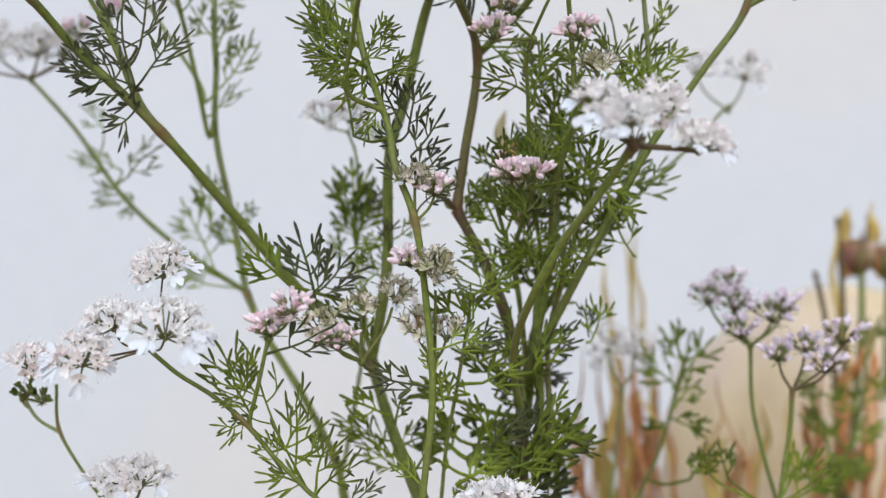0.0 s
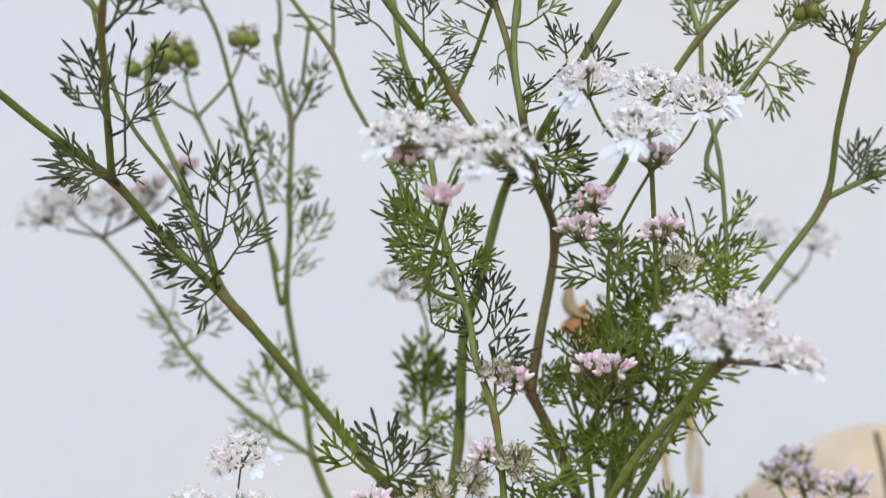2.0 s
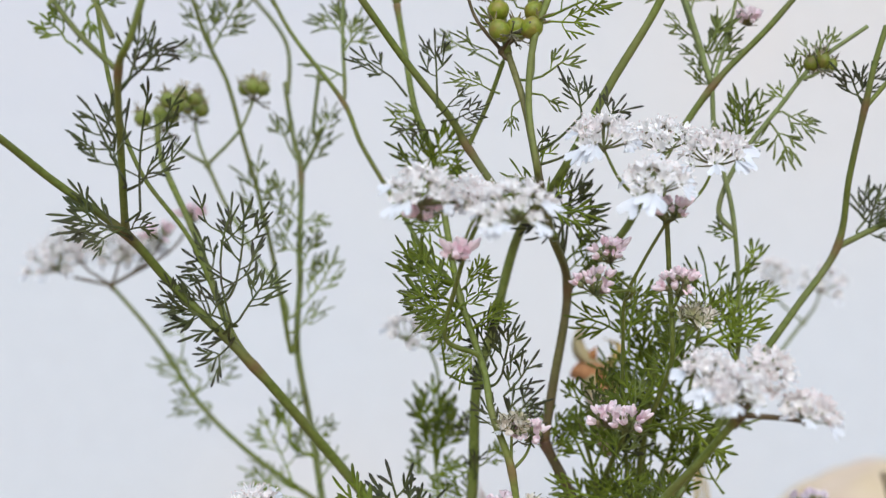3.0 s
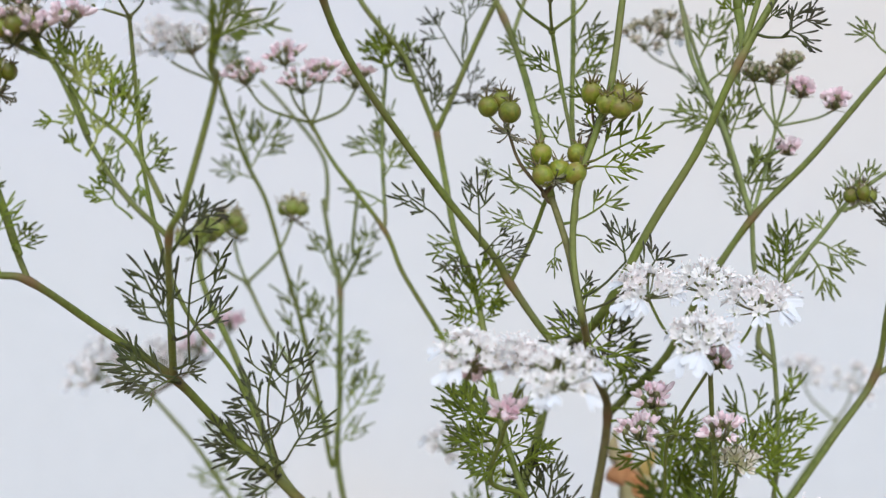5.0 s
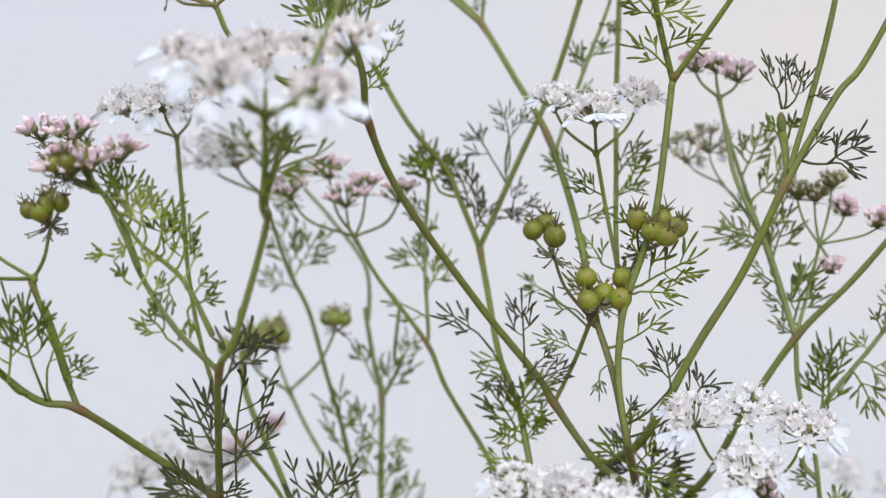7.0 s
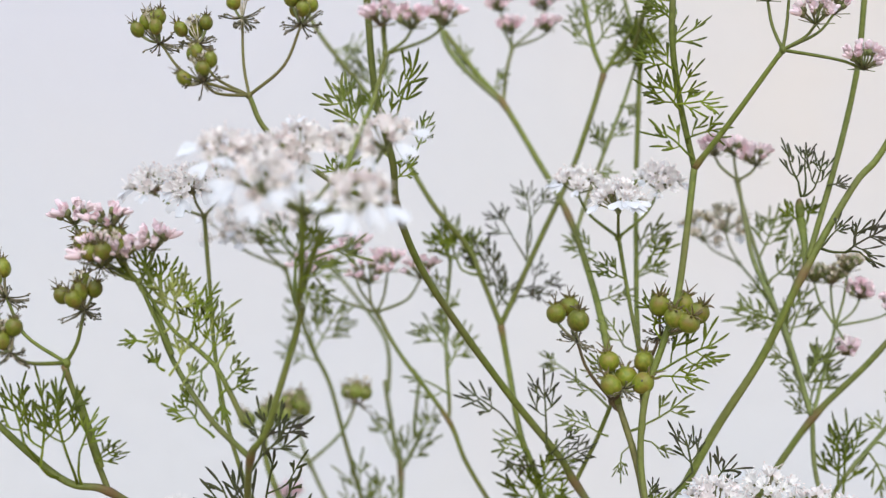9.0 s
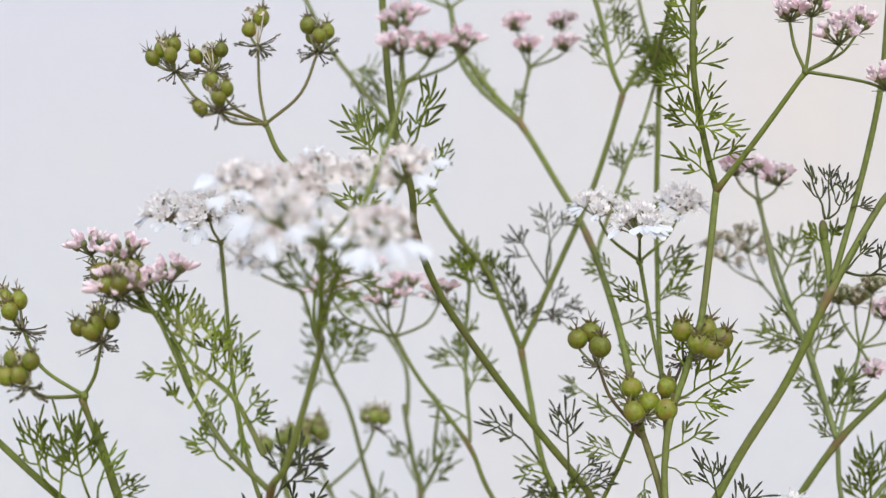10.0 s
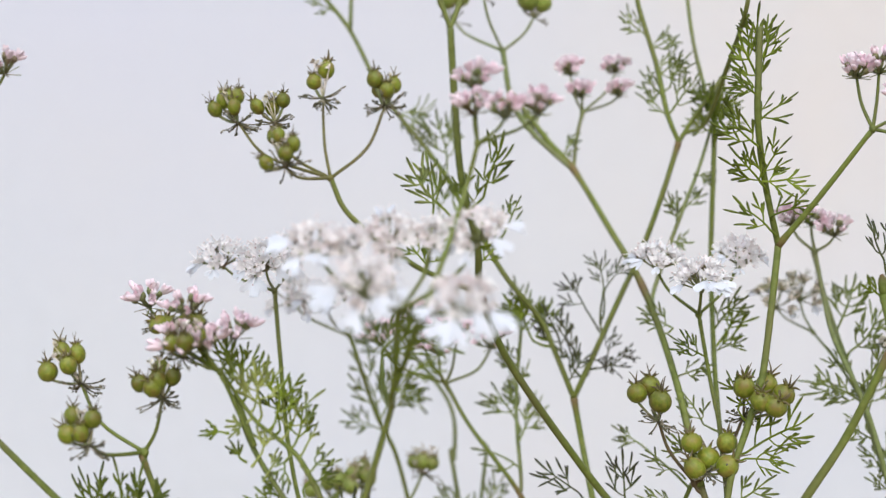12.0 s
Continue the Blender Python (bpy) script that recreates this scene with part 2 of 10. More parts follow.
def leaf(plant, base, tip, mat, seed, wide=1.0, facing=(0, -1, 0.15), broad=1.0, foot=None):
    """A finely cut coriander leaf: a curved stalk with paired leaflets on bent stalks of their own, each split into a few narrow blunt lobes."""
    rng = random.Random(seed)
    base, tip = Vector(base), Vector(tip)
    along = tip - base
    size = along.length
    ahead = along.normalized()
    face = (Vector(facing) + Vector([rng.uniform(-0.45, 0.45) for _ in range(3)])).normalized()
    side = ahead.cross(face).normalized()
    face = side.cross(ahead)
    sag = side * rng.uniform(-0.10, 0.10) * size + face * rng.uniform(-0.12, 0.12) * size
    sh = Shape()
    w = min(0.00060, max(0.00047, size * 0.053)) * broad
    dark = rng.uniform(0.25, 0.9)
    reach = min(0.0048, max(0.0026, size * 0.39))
    end = max(0.5, 1 - 0.85 * reach / size)

    def at(s):
        return base + along * s + sag * (4 * s * (1 - s))

    tube(sh, [at(0), at(end * 0.35), at(end * 0.7), at(end)], w * 0.46, w * 0.36, 5, steps=2)
    if foot:
        foot = Vector(foot)
        gap = (base - foot).length
        tube(sh, [foot, foot.lerp(base, 0.5) + (ahead * -0.08 + side * rng.uniform(-0.06, 0.06)) * gap, base], w * 0.62, w * 0.42, 6, steps=6)

    def fork(way, out, turn):
        return (way * math.cos(turn) + out * math.sin(turn) + face * rng.uniform(-0.28, 0.28)).normalized()

    def lobe(start, way, length):
        blade(sh, start, start + way * length, face.cross(way), w * rng.uniform(0.85, 1.15), (side * rng.uniform(-0.14, 0.14) + face * rng.uniform(-0.16, 0.16)) * length, dark)

    def tuft(start, way, length, share):
        """The end of a leaflet: a middle lobe with one or two on each side, some of them notched."""
        out = face.cross(way).normalized()
        lobe(start, fork(way, out, rng.uniform(-0.12, 0.12)), length * rng.uniform(0.9, 1.1))
        for sgn in (1, -1):
            if rng.random() < 0.14:
                continue
            v = fork(way, out * sgn, rng.uniform(0.36, 0.62))
            n = length * rng.uniform(0.62, 0.92)
            root = start - way * length * rng.uniform(0.12, 0.5)
            lobe(root, v, n)
            if rng.random() < share:
                lobe(root + v * n * rng.uniform(0.3, 0.5), fork(v, out * sgn, rng.uniform(0.4, 0.7)), n * rng.uniform(0.42, 0.6))

    pairs = 1 if size < 0.0062 else 2 if size < 0.0135 else 3
    for k in range(pairs):
        s = end * (0.50 if pairs == 1 else 0.26 + 0.46 * k / (pairs - 1))
        for sgn in (1, -1):
            if pairs > 1 and rng.random() < 0.16:
                continue
            root = at(s + rng.uniform(-0.06, 0.06))
            v = fork(ahead, side * sgn, rng.uniform(0.75, 1.15))
            turned = fork(ahead, side * sgn, rng.uniform(0.25, 0.6))
            n = size * wide * rng.uniform(0.27, 0.40) * (1.2 - 0.7 * s)
            knee = root + v * n * 0.55
            top = knee + turned * n * 0.55
            tube(sh, [root, knee, top], w * 0.38, w * 0.34, 4, steps=3)
            tuft(top, turned, reach * rng.uniform(0.78, 1.0), 0.3)
            if n > 0.0024:
                lobe(knee, fork(turned, side * sgn, rng.uniform(0.5, 0.9)), reach * rng.uniform(0.5, 0.75))
    tuft(at(end), fork(ahead, side, rng.uniform(-0.15, 0.15)), reach, 0.5)
    return part("leaf", sh, mat, plant, "", False)


def stem(plant, points, r0, r1, mat=STEM, nodes=(), sides=10, name="stem"):
    """A stem from its foot to its top."""
    sh = Shape()
    tube(sh, points, r0, r1, sides, nodes, 12, 0.035, 0.05)
    return part(name, sh, mat, plant)


def ball(shape, c, axis, r, length, seg=8, rings=5, blush_top=0.0, ridges=0.0):
    """A round or long seed, bud or knob about c."""
    axis = Vector(axis).normalized()
    u = axis.orthogonal().normalized()
    v = axis.cross(u)
    verts, faces, blush = [Vector(c) - axis * length], [], [0.0]
    for k in range(1, rings):
        a = math.pi * k / rings
        for s in range(seg):
            b = 2 * math.pi * s / seg
            rr = r * math.sin(a) * (1 + (ridges if s % 2 else 0))
            verts.append(Vector(c) - axis * (length * math.cos(a)) + (u * math.cos(b) + v * math.sin(b)) * rr)
            blush.append(blush_top * max(0.0, k / rings - 0.55) / 0.45)
    verts.append(Vector(c) + axis * length)
    blush.append(blush_top)
    for s in range(seg):
        t = (s + 1) % seg
        faces.append((0, 1 + t, 1 + s))
        for k in range(rings - 2):
            a = 1 + k * seg
            faces.append((a + s, a + t, a + seg + t, a + seg + s))
        faces.append((len(verts) - 1, 1 + (rings - 2) * seg + s, 1 + (rings - 2) * seg + t))
    shape.add(verts, faces, blush)


def petal(shape, root, way, up, length, width, lobed=True):
    """A petal with a narrow foot, a cupped face and, where it is lobed, a notch in its rim."""
    way, up = Vector(way).normalized(), Vector(up)
    side = way.cross(up).normalized()
    up = side.cross(way)
    rim = ((0.0, 0.06), (0.3, 0.22), (0.6, 0.40), (0.82, 0.50), (0.97, 0.42), (1.0, 0.22), (0.70 if lobed else 1.04, 0.0))
    outline = [(s, t) for s, t in rim] + [(s, -t) for s, t in rim[-2::-1]]

    def place(s, t):
        return Vector(root) + way * (s * length) + side * (t * width) + up * (length * (0.5 * t * t - 0.2 * s * s))

    pts = [place(s, t) for s, t in outline] + [place(0.25 + 0.5 * s, 0.45 * t) for s, t in outline]
    n = len(outline)
    thin = up * (0.03 * length)
    verts = pts + [p - thin for p in pts] + [place(0.5, 0), place(0.5, 0) - thin]
    faces = []
    for i in range(n):
        j = (i + 1) % n
        faces += [(i, j, n + j, n + i), (n + i, n + j, 4 * n), (2 * n + j, 2 * n + i, 3 * n + i, 3 * n + j), (3 * n + j, 3 * n + i, 4 * n + 1)]
        faces.append((j, i, 2 * n + i, 2 * n + j))
    shape.add(verts, faces)


def small_petal(shape, root, way, up, length, wide=0.42):
    """A tiny petal with a notched rim that curls inwards, with a thickness of its own."""
    way = Vector(way).normalized()
    side = way.cross(up).normalized()
    up = side.cross(way).normalized()
    r = Vector(root)
    rim = ((0.0, 0.1), (0.45, 0.85), (0.85, 1.0), (1.0, 0.45), (0.84, 0.0), (1.0, -0.45), (0.85, -1.0), (0.45, -0.85), (0.0, -0.1))
    verts = [r + (way * s + side * (t * wide) + up * (0.45 * s * s - 0.08 + 0.12 * t * t)) * length for s, t in rim]
    verts += [r + (way * 0.55 + up * 0.02) * length, r + (way * 0.55 - up * 0.06) * length]
    n = len(rim)
    shape.add(verts, [f for i in range(n) for f in ((i, (i + 1) % n, n), ((i + 1) % n, i, n + 1))])


def shared_mesh(name, shape, mat, smooth=True):
    me = bpy.data.meshes.new(name)
    me.from_pydata(shape.v, [], shape.f)
    me.materials.append(mat)
    if smooth:
        me.shade_smooth()
    return me


def petal_mesh(lobed, seed):
    """A rim petal, one long, lying along x with its face up."""
    sh = Shape()
    petal(sh, (0, 0, 0), (1, 0, 0.05 * seed), (0, 0, 1), 1.0, 0.84 + 0.08 * seed, lobed)
    return shared_mesh("petal", sh, PETAL, False)


def bud_mesh(mat):
    sh = Shape()
    ball(sh, (0, 0, 0.85), (0, 0, 1), 0.37, 1.0, 8, 6)
    return shared_mesh("bud", sh, mat)


PETALS = [petal_mesh(True, k) for k in (-1, 0, 1)]
BUDS = {m.name: bud_mesh(m) for m in (BUD, LILAC)}


def piece(name, mesh, parent, at, way, up, size):
    """A small part that shares its mesh with the others of its kind, turned with its x along way."""
    x = Vector(way).normalized()
    y = Vector(up).cross(x).normalized()
    z = x.cross(y)
    ob = new(name, mesh)
    ob.parent = parent
    ob.matrix_local = Matrix.Translation(at) @ Matrix((x, y, z)).transposed().to_4x4() @ Matrix.Scale(size, 4)
    return ob


def umbellet_white(umbel, base, axis, radius, seed, outward, big=1.0, count=19, mat=FLORET):
    """A domed cluster of open white florets with long petals on its outer rim and stamens that stand out."""
    rng = random.Random(seed)
    base, axis = Vector(base), Vector(axis).normalized()
    axis = (axis + Vector([rng.uniform(-0.22, 0.22) for _ in range(3)])).normalized()
    u = axis.orthogonal().normalized()
    v = axis.cross(u)
    outward = Vector(outward) - axis * Vector(outward).dot(axis)
    outward = outward.normalized() if outward.length > 1e-6 else u
    stalks, florets, threads, anthers = Shape(), Shape(), Shape(), Shape()
    ball(stalks, base, axis, 0.0007, 0.0009, 6, 4)
    for i in range(count):
        a = i * 2.39996 + rng.uniform(-0.3, 0.3)
        q = math.sqrt((i + 0.9) / count)
        dirn = u * math.cos(a) + v * math.sin(a)
        c = base + axis * radius * (0.76 - 0.46 * q * q) * rng.uniform(0.85, 1.1) + dirn * radius * 0.80 * q
        tube(stalks, [base, base.lerp(c, 0.5) + dirn * radius * 0.06, c], 0.00022, 0.00018, 4, steps=2)
        ball(stalks, c, axis + dirn * 0.5, 0.00042, 0.0006, 5, 4)
        top = (axis + dirn * 0.8 * q).normalized()
        x = top.orthogonal().normalized()
        y = top.cross(x)
        turn = rng.uniform(0, 6.28)
        for k in range(5):
            b = turn + k * 1.2566
            w = x * math.cos(b) + y * math.sin(b)
            if q > 0.74 and w.dot(dirn) > 0.45:
                long = 0.0036 * big * (0.68 + 0.5 * max(0.0, dirn.dot(outward))) * rng.uniform(0.85, 1.12)
                piece("petal", rng.choice(PETALS), umbel, c, w * 0.8 + dirn * 0.6 + top * rng.uniform(-0.2, 0.25), top + Vector([rng.uniform(-0.3, 0.3) for _ in range(3)]), long)
            else:
                long = rng.uniform(0.0014, 0.0022)
                small_petal(florets, c + top * 0.0003, w + top * rng.choice((-0.1, 0.1, 0.25, 0.5, 0.9)), top, long, rng.uniform(0.36, 0.5))
            if k > 3:
                continue
            b += 0.628
            w = (x * math.cos(b) + y * math.sin(b)) * 0.9 + top * rng.uniform(0.6, 1.4)
            e = c + w.normalized() * rng.uniform(0.0018, 0.0032)
            tube(threads, [c, c.lerp(e, 0.5) + top * 0.0003, e], 0.00012, 0.0001, 3, steps=2)
            ball(anthers, e, w, 0.00017, 0.00027, 4, 3)
    part("pedicel_tuft", stalks, CALYX, umbel, "thin green pedicels")
    part("floret_mass", florets, mat, umbel, "fading cream florets" if mat is FADING else "small white florets flushed pink", False)
    part("stamen_tuft", threads, CALYX if mat is FADING else FILAMENT, umbel)
    part("anther_tuft", anthers, SPENT if mat is FADING else ANTHER, umbel, "tiny brownish pink anthers")


def umbellet_buds(umbel, base, axis, radius, seed, mat=BUD, count=10, length=0.0022, apart=True):
    """A tight cluster of closed pink buds in green cups, with a few narrow bracts below."""
    rng = random.Random(seed)
    base, axis = Vector(base), Vector(axis).normalized()
    u = axis.orthogonal().normalized()
    v = axis.cross(u)
    cups, buds = Shape(), Shape()
    for i in range(count):
        a = i * 2.39996 + rng.uniform(-0.3, 0.3)
        q = math.sqrt((i + 0.5) / count)
        dirn = u * math.cos(a) + v * math.sin(a)
        c = base + axis * radius * (0.75 - 0.3 * q * q) * rng.uniform(0.8, 1.15) + dirn * radius * 0.66 * q
        tube(cups, [base, base.lerp(c, 0.6) + dirn * radius * 0.05, c], 0.00026, 0.00022, 4, steps=1)
        way = (axis + dirn * 1.1 * q).normalized()
        ball(cups, c, way, 0.00065, 0.0009, 6, 4)
        for k in range(5):
            d = (way + Vector([rng.uniform(-0.8, 0.8) for _ in range(3)])).normalized()
            small_petal(buds, c + way * 0.0004, d, way.cross(d).cross(d) * -1, length * rng.uniform(0.5, 0.95))
        for k in range(rng.choice((1, 1, 2, 2)) if apart else 2):
            spread = 0.35 if q > 0.6 else 0.6
            w = (way + (dirn * 0.9 if q > 0.6 else Vector()) + Vector([rng.uniform(-spread, spread) for _ in range(3)])).normalized()
            n = length * (rng.choice((0.42, 0.55, 0.65, 0.85)) if q > 0.6 else rng.choice((0.35, 0.45, 0.6))) * (1.0 if apart else 0.75)
            if apart:
                ob = piece("bud", BUDS[mat.name], umbel, c + w * 0.0003, w.orthogonal(), w, n)
                ob.scale.x *= rng.uniform(0.75, 1.1)
                ob.scale.y *= rng.uniform(0.75, 1.1)
            else:
                ball(buds, c + w * (0.0003 + n * 0.8), w, n * rng.uniform(0.3, 0.42), n, 5, 4)
    for k in range(6):
        a = k * 1.05 + rng.uniform(-0.4, 0.4)
        d = u * math.cos(a) + v * math.sin(a)
        blade(cups, base, base + (d + axis * rng.uniform(-0.1, 0.4)) * radius * 0.7, d.cross(axis), 0.00045)
    part("pedicel_tuft", cups, CALYX, umbel, "green cups and pedicels")
    part("floret_mass", buds, mat, umbel, "half-open pinkish florets", False)


def fruit_mesh(mat):
    """A round green fruit, faintly ribbed, crowned with calyx teeth and two styles. Its radius is one."""
    sh = Shape()
    ball(sh, (0, 0, 0), (0, 0, 1), 1.0, 1.02, 20, 9, 1.0, 0.055)
    rng = random.Random(3)
    for k in range(5):
        a = k * 1.2566
        d = Vector((math.cos(a), math.sin(a), 0))
        tube(sh, [d * 0.28 + Vector((0, 0, 0.88)), d * 0.6 + Vector((0, 0, 1.15)), d * rng.uniform(0.8, 1.2) + Vector((0, 0, rng.uniform(1.15, 1.6)))], 0.19, 0.04, 4, steps=2)
    for s in (1, -1):
        tube(sh, [(0.05 * s, 0, 0.9), (0.16 * s, 0.1, 1.35), (0.6 * s, 0.3 * s, 2.2)], 0.11, 0.035, 4, steps=2)
    me = bpy.data.meshes.new("fruit")
    me.from_pydata(sh.v, [], sh.f)
    me.materials.append(mat)
    me.shade_smooth()
    at = me.attributes.new("blush", "FLOAT", "POINT")
    at.data.foreach_set("value", [1.0 if v[2] > 1.03 else b * 0.6 for v, b in zip(sh.v, sh.b)])
    return me


FRUIT_MESH, PALE_FRUIT_MESH = fruit_mesh(FRUIT), fruit_mesh(FRUIT_PALE)


def fruits(umbel, base, places, radius, seed, axis=(0, -0.15, 1), spent=17, mesh=FRUIT_MESH):
    """Ripening fruits on their pedicels round base, with the bare stalks of florets that set none."""
    rng = random.Random(seed)
    base = Vector(base)
    sh, dead = Shape(), Shape()
    radius *= 0.95
    middle = sum((Vector(p) for p in places), Vector()) / len(places)
    for p in places:
        p = Vector(p).lerp(middle, 0.1)
        way = (Vector(axis) + (p - base).normalized() * 0.7 + Vector([rng.uniform(-0.3, 0.3) for _ in range(3)])).normalized()
        foot = p - way * radius * 0.9
        tube(sh, [base, base.lerp(foot, 0.5) + Vector((0, 0, -0.0004)), foot], 0.0003, 0.0003, 5, steps=2)
        ob = new("fruit", mesh)
        r = radius * rng.uniform(0.92, 1.06)
        ob.parent = umbel
        ob.matrix_local = Matrix.Translation(p) @ way.to_track_quat("Z", "Y").to_matrix().to_4x4() @ pose(0, 0, 0, 0, 0, rng.uniform(0, 360)) @ Matrix.Diagonal((r * rng.uniform(0.86, 1.06), r * rng.uniform(0.9, 1.06), r * rng.uniform(0.9, 1.05) * (1.14 if radius < 0.0018 else 1.0), 1))
    for k in range(spent):
        a = k * 2.39996
        d = Vector((math.cos(a), math.sin(a) * 0.8, rng.uniform(-0.8, 0.7))).normalized()
        e = base + d * rng.uniform(0.0024, 0.0048)
        tube(dead, [base, base.lerp(e, 0.5) + Vector((0, 0, -0.0003)), e], 0.0002, 0.00015, 4, steps=2)
        for j in range(3):
            ball(dead, e + Vector([rng.uniform(-0.0004, 0.0004) for _ in range(3)]), d, 0.0002, 0.00034, 4, 3)
    part("pedicel_tuft", sh, CALYX, umbel)
    if spent and radius < 0.0019:
        last = Shape()
        for k in range(6):
            c = middle + Vector([rng.uniform(-1.3, 1.3) * radius for _ in range(3)]) + Vector((0, 0, 0.9 * radius))
            tube(last, [base, base.lerp(c, 0.6), c], 0.00018, 0.00015, 4, steps=2)
            for j in range(4):
                w = Vector([rng.uniform(-1, 1) for _ in range(2)] + [rng.uniform(0.1, 1)])
                small_petal(last, c, w, w.orthogonal(), rng.uniform(0.0006, 0.0011))
        part("floret_mass", last, FADING, umbel, "last faded florets among the fruits", False)
    if spent:
        part("spent_pedicel_tuft", dead, SPENT, umbel, "withered dark pedicels")


def umbel(plant, hub, label, ray_ends, mat=STEM, r=0.0005, sag=0.0, bracts=0):
    """The knob in which the rays of an umbel meet, and its rays, each a sub-part."""
    sh = Shape()
    hub = Vector(hub)
    ball(sh, hub, (0, 0, 1), r * 1.7, r * 2.0, 8, 5)
    rng = random.Random(int(abs(hub.x) * 1e5))
    for k in range(bracts):
        a = rng.uniform(0, 6.28)
        blade(sh, hub, hub + Vector((math.cos(a), math.sin(a), rng.uniform(0.2, 1.0))) * 0.004, Vector((0, 1, 0.3)), 0.0006)
    body = part("umbel", sh, mat, plant, label)
    for e in ray_ends:
        e = Vector(e)
        one = Shape()
        flat = Vector((e.x - hub.x, e.y - hub.y, 0)) * 0.18
        tube(one, [hub, hub.lerp(e, 0.5) + flat - Vector((0, 0, sag)), e], r * 0.82, r * 0.62, 6, steps=5)
        part("ray", one, mat, body)
    return body


# ---- the setting ----
def slab(name, lo, hi, mat):
    bm = bmesh.new()
    bmesh.ops.create_cube(bm, size=1.0)
    for v in bm.verts:
        v.co = Vector([lo[k] + (hi[k] - lo[k]) * (v.co[k] + 0.5) for k in range(3)])
    me = bpy.data.meshes.new(name)
    bm.to_mesh(me)
    bm.free()
    me.materials.append(mat)
    return new(name, me)


def ground_sheet():
    """Bare soil, uneven near the plants, that runs on to the horizon."""
    n, near = 60, 0.9
    ticks = [-300, -40, -8, -3] + [-near + 2 * near * i / n for i in range(n + 1)] + [3, 8, 40, 300]
    verts, faces = [], []
    for y in ticks:
        for x in ticks:
            z = 0.012 * noise.noise(Vector((x * 9, y * 9, 0))) + 0.006 * noise.noise(Vector((x * 40, y * 40, 3)))
            verts.append((x, y, z - 0.006))
    k = len(ticks)
    for j in range(k - 1):
        for i in range(k - 1):
            faces.append((j * k + i, j * k + i + 1, (j + 1) * k + i + 1, (j + 1) * k + i))
    me = bpy.data.meshes.new("ground")
    me.from_pydata(verts, [], faces)
    me.materials.append(SOIL)
    me.shade_smooth()
    return tagged(new("ground", me), "bare light brown garden soil", "ground", kind="structure")


ground_sheet()
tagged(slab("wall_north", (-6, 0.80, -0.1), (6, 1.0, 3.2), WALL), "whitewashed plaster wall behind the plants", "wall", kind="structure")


def strip(shape, points, width, curl=0.3, seed=0):
    """A dry leaf: a long thin blade that tapers to its tip, curled across and twisted along."""
    rng = random.Random(seed)
    line = curve_through(points, 9)
    n = len(line)
    verts, faces = [], []
    twist, phase = rng.uniform(-2.2, 2.2), rng.uniform(-0.5, 0.5)
    for k, (q, _) in enumerate(line):
        t = k / (n - 1)
        crease = Vector((noise.noise(q * 90 + Vector((seed, 0, 0))), noise.noise(q * 90 + Vector((0, seed, 0))), noise.noise(q * 90 + Vector((0, 0, seed)))))
        ahead = (line[min(k + 1, n - 1)][0] - line[max(k - 1, 0)][0]).normalized()
        side = ahead.cross(Vector((0, 1, 0.1))).normalized()
        up = side.cross(ahead)
        a = phase + twist * t
        x, y = side * math.cos(a) + up * math.sin(a), up * math.cos(a) - side * math.sin(a)
        w = width * max(0.06, math.sin(math.pi * (0.18 + 0.81 * t))) / 2
        w *= 1 + 0.55 * noise.noise(q * 150 + Vector((seed, 0, 0)))
        q = q + crease * width * 0.7
        for s, h in ((-1, curl), (-0.5, 0.3 * curl), (0, 0.06), (0.5, 0.3 * curl), (1, curl), (0.5, 0.3 * curl - 0.1), (0, -0.06), (-0.5, 0.3 * curl - 0.1)):
            verts.append(q + x * (s * w) + y * (h * w))
    for k in range(n - 1):
        for s in range(8):
            t = (s + 1) % 8
            faces.append((8 * k + s, 8 * k + t, 8 * k + 8 + t, 8 * k + 8 + s))
    faces += [tuple(range(7, -1, -1)), tuple(range(8 * n - 8, 8 * n))]
    shape.add(verts, faces)


def dry_leaf(plant, points, width, mat, seed, curl=0.3):
    sh = Shape()
    strip(sh, points, width, curl, seed)
    return part("dry_leaf", sh, mat, plant)


def boulder(name, c, radii, mat, seed, label):
    """A rounded weathered stone that stands on the ground."""
    bm = bmesh.new()
    bmesh.ops.create_icosphere(bm, subdivisions=5, radius=1.0)
    for v in bm.verts:
        p = v.co.copy()
        k = 1 + 0.05 * noise.noise(p * 1.6 + Vector((seed, 0, 0))) + 0.02 * noise.noise(p * 6 + Vector((0, seed, 0)))
        wide = k if p.z > 0 else k / max(0.3, math.sqrt(max(0.0, 1 - p.z * p.z))) ** 0.8
        high = radii[2] * k if p.z > 0 else c[2] + 0.012
        v.co = Vector((c[0] + p.x * radii[0] * wide, c[1] + p.y * radii[1] * wide, c[2] + p.z * high))
    me = bpy.data.meshes.new(name)
    bm.to_mesh(me)
    bm.free()
    me.materials.append(mat)
    me.shade_smooth()
    return tagged(new(name, me), label, "stone")


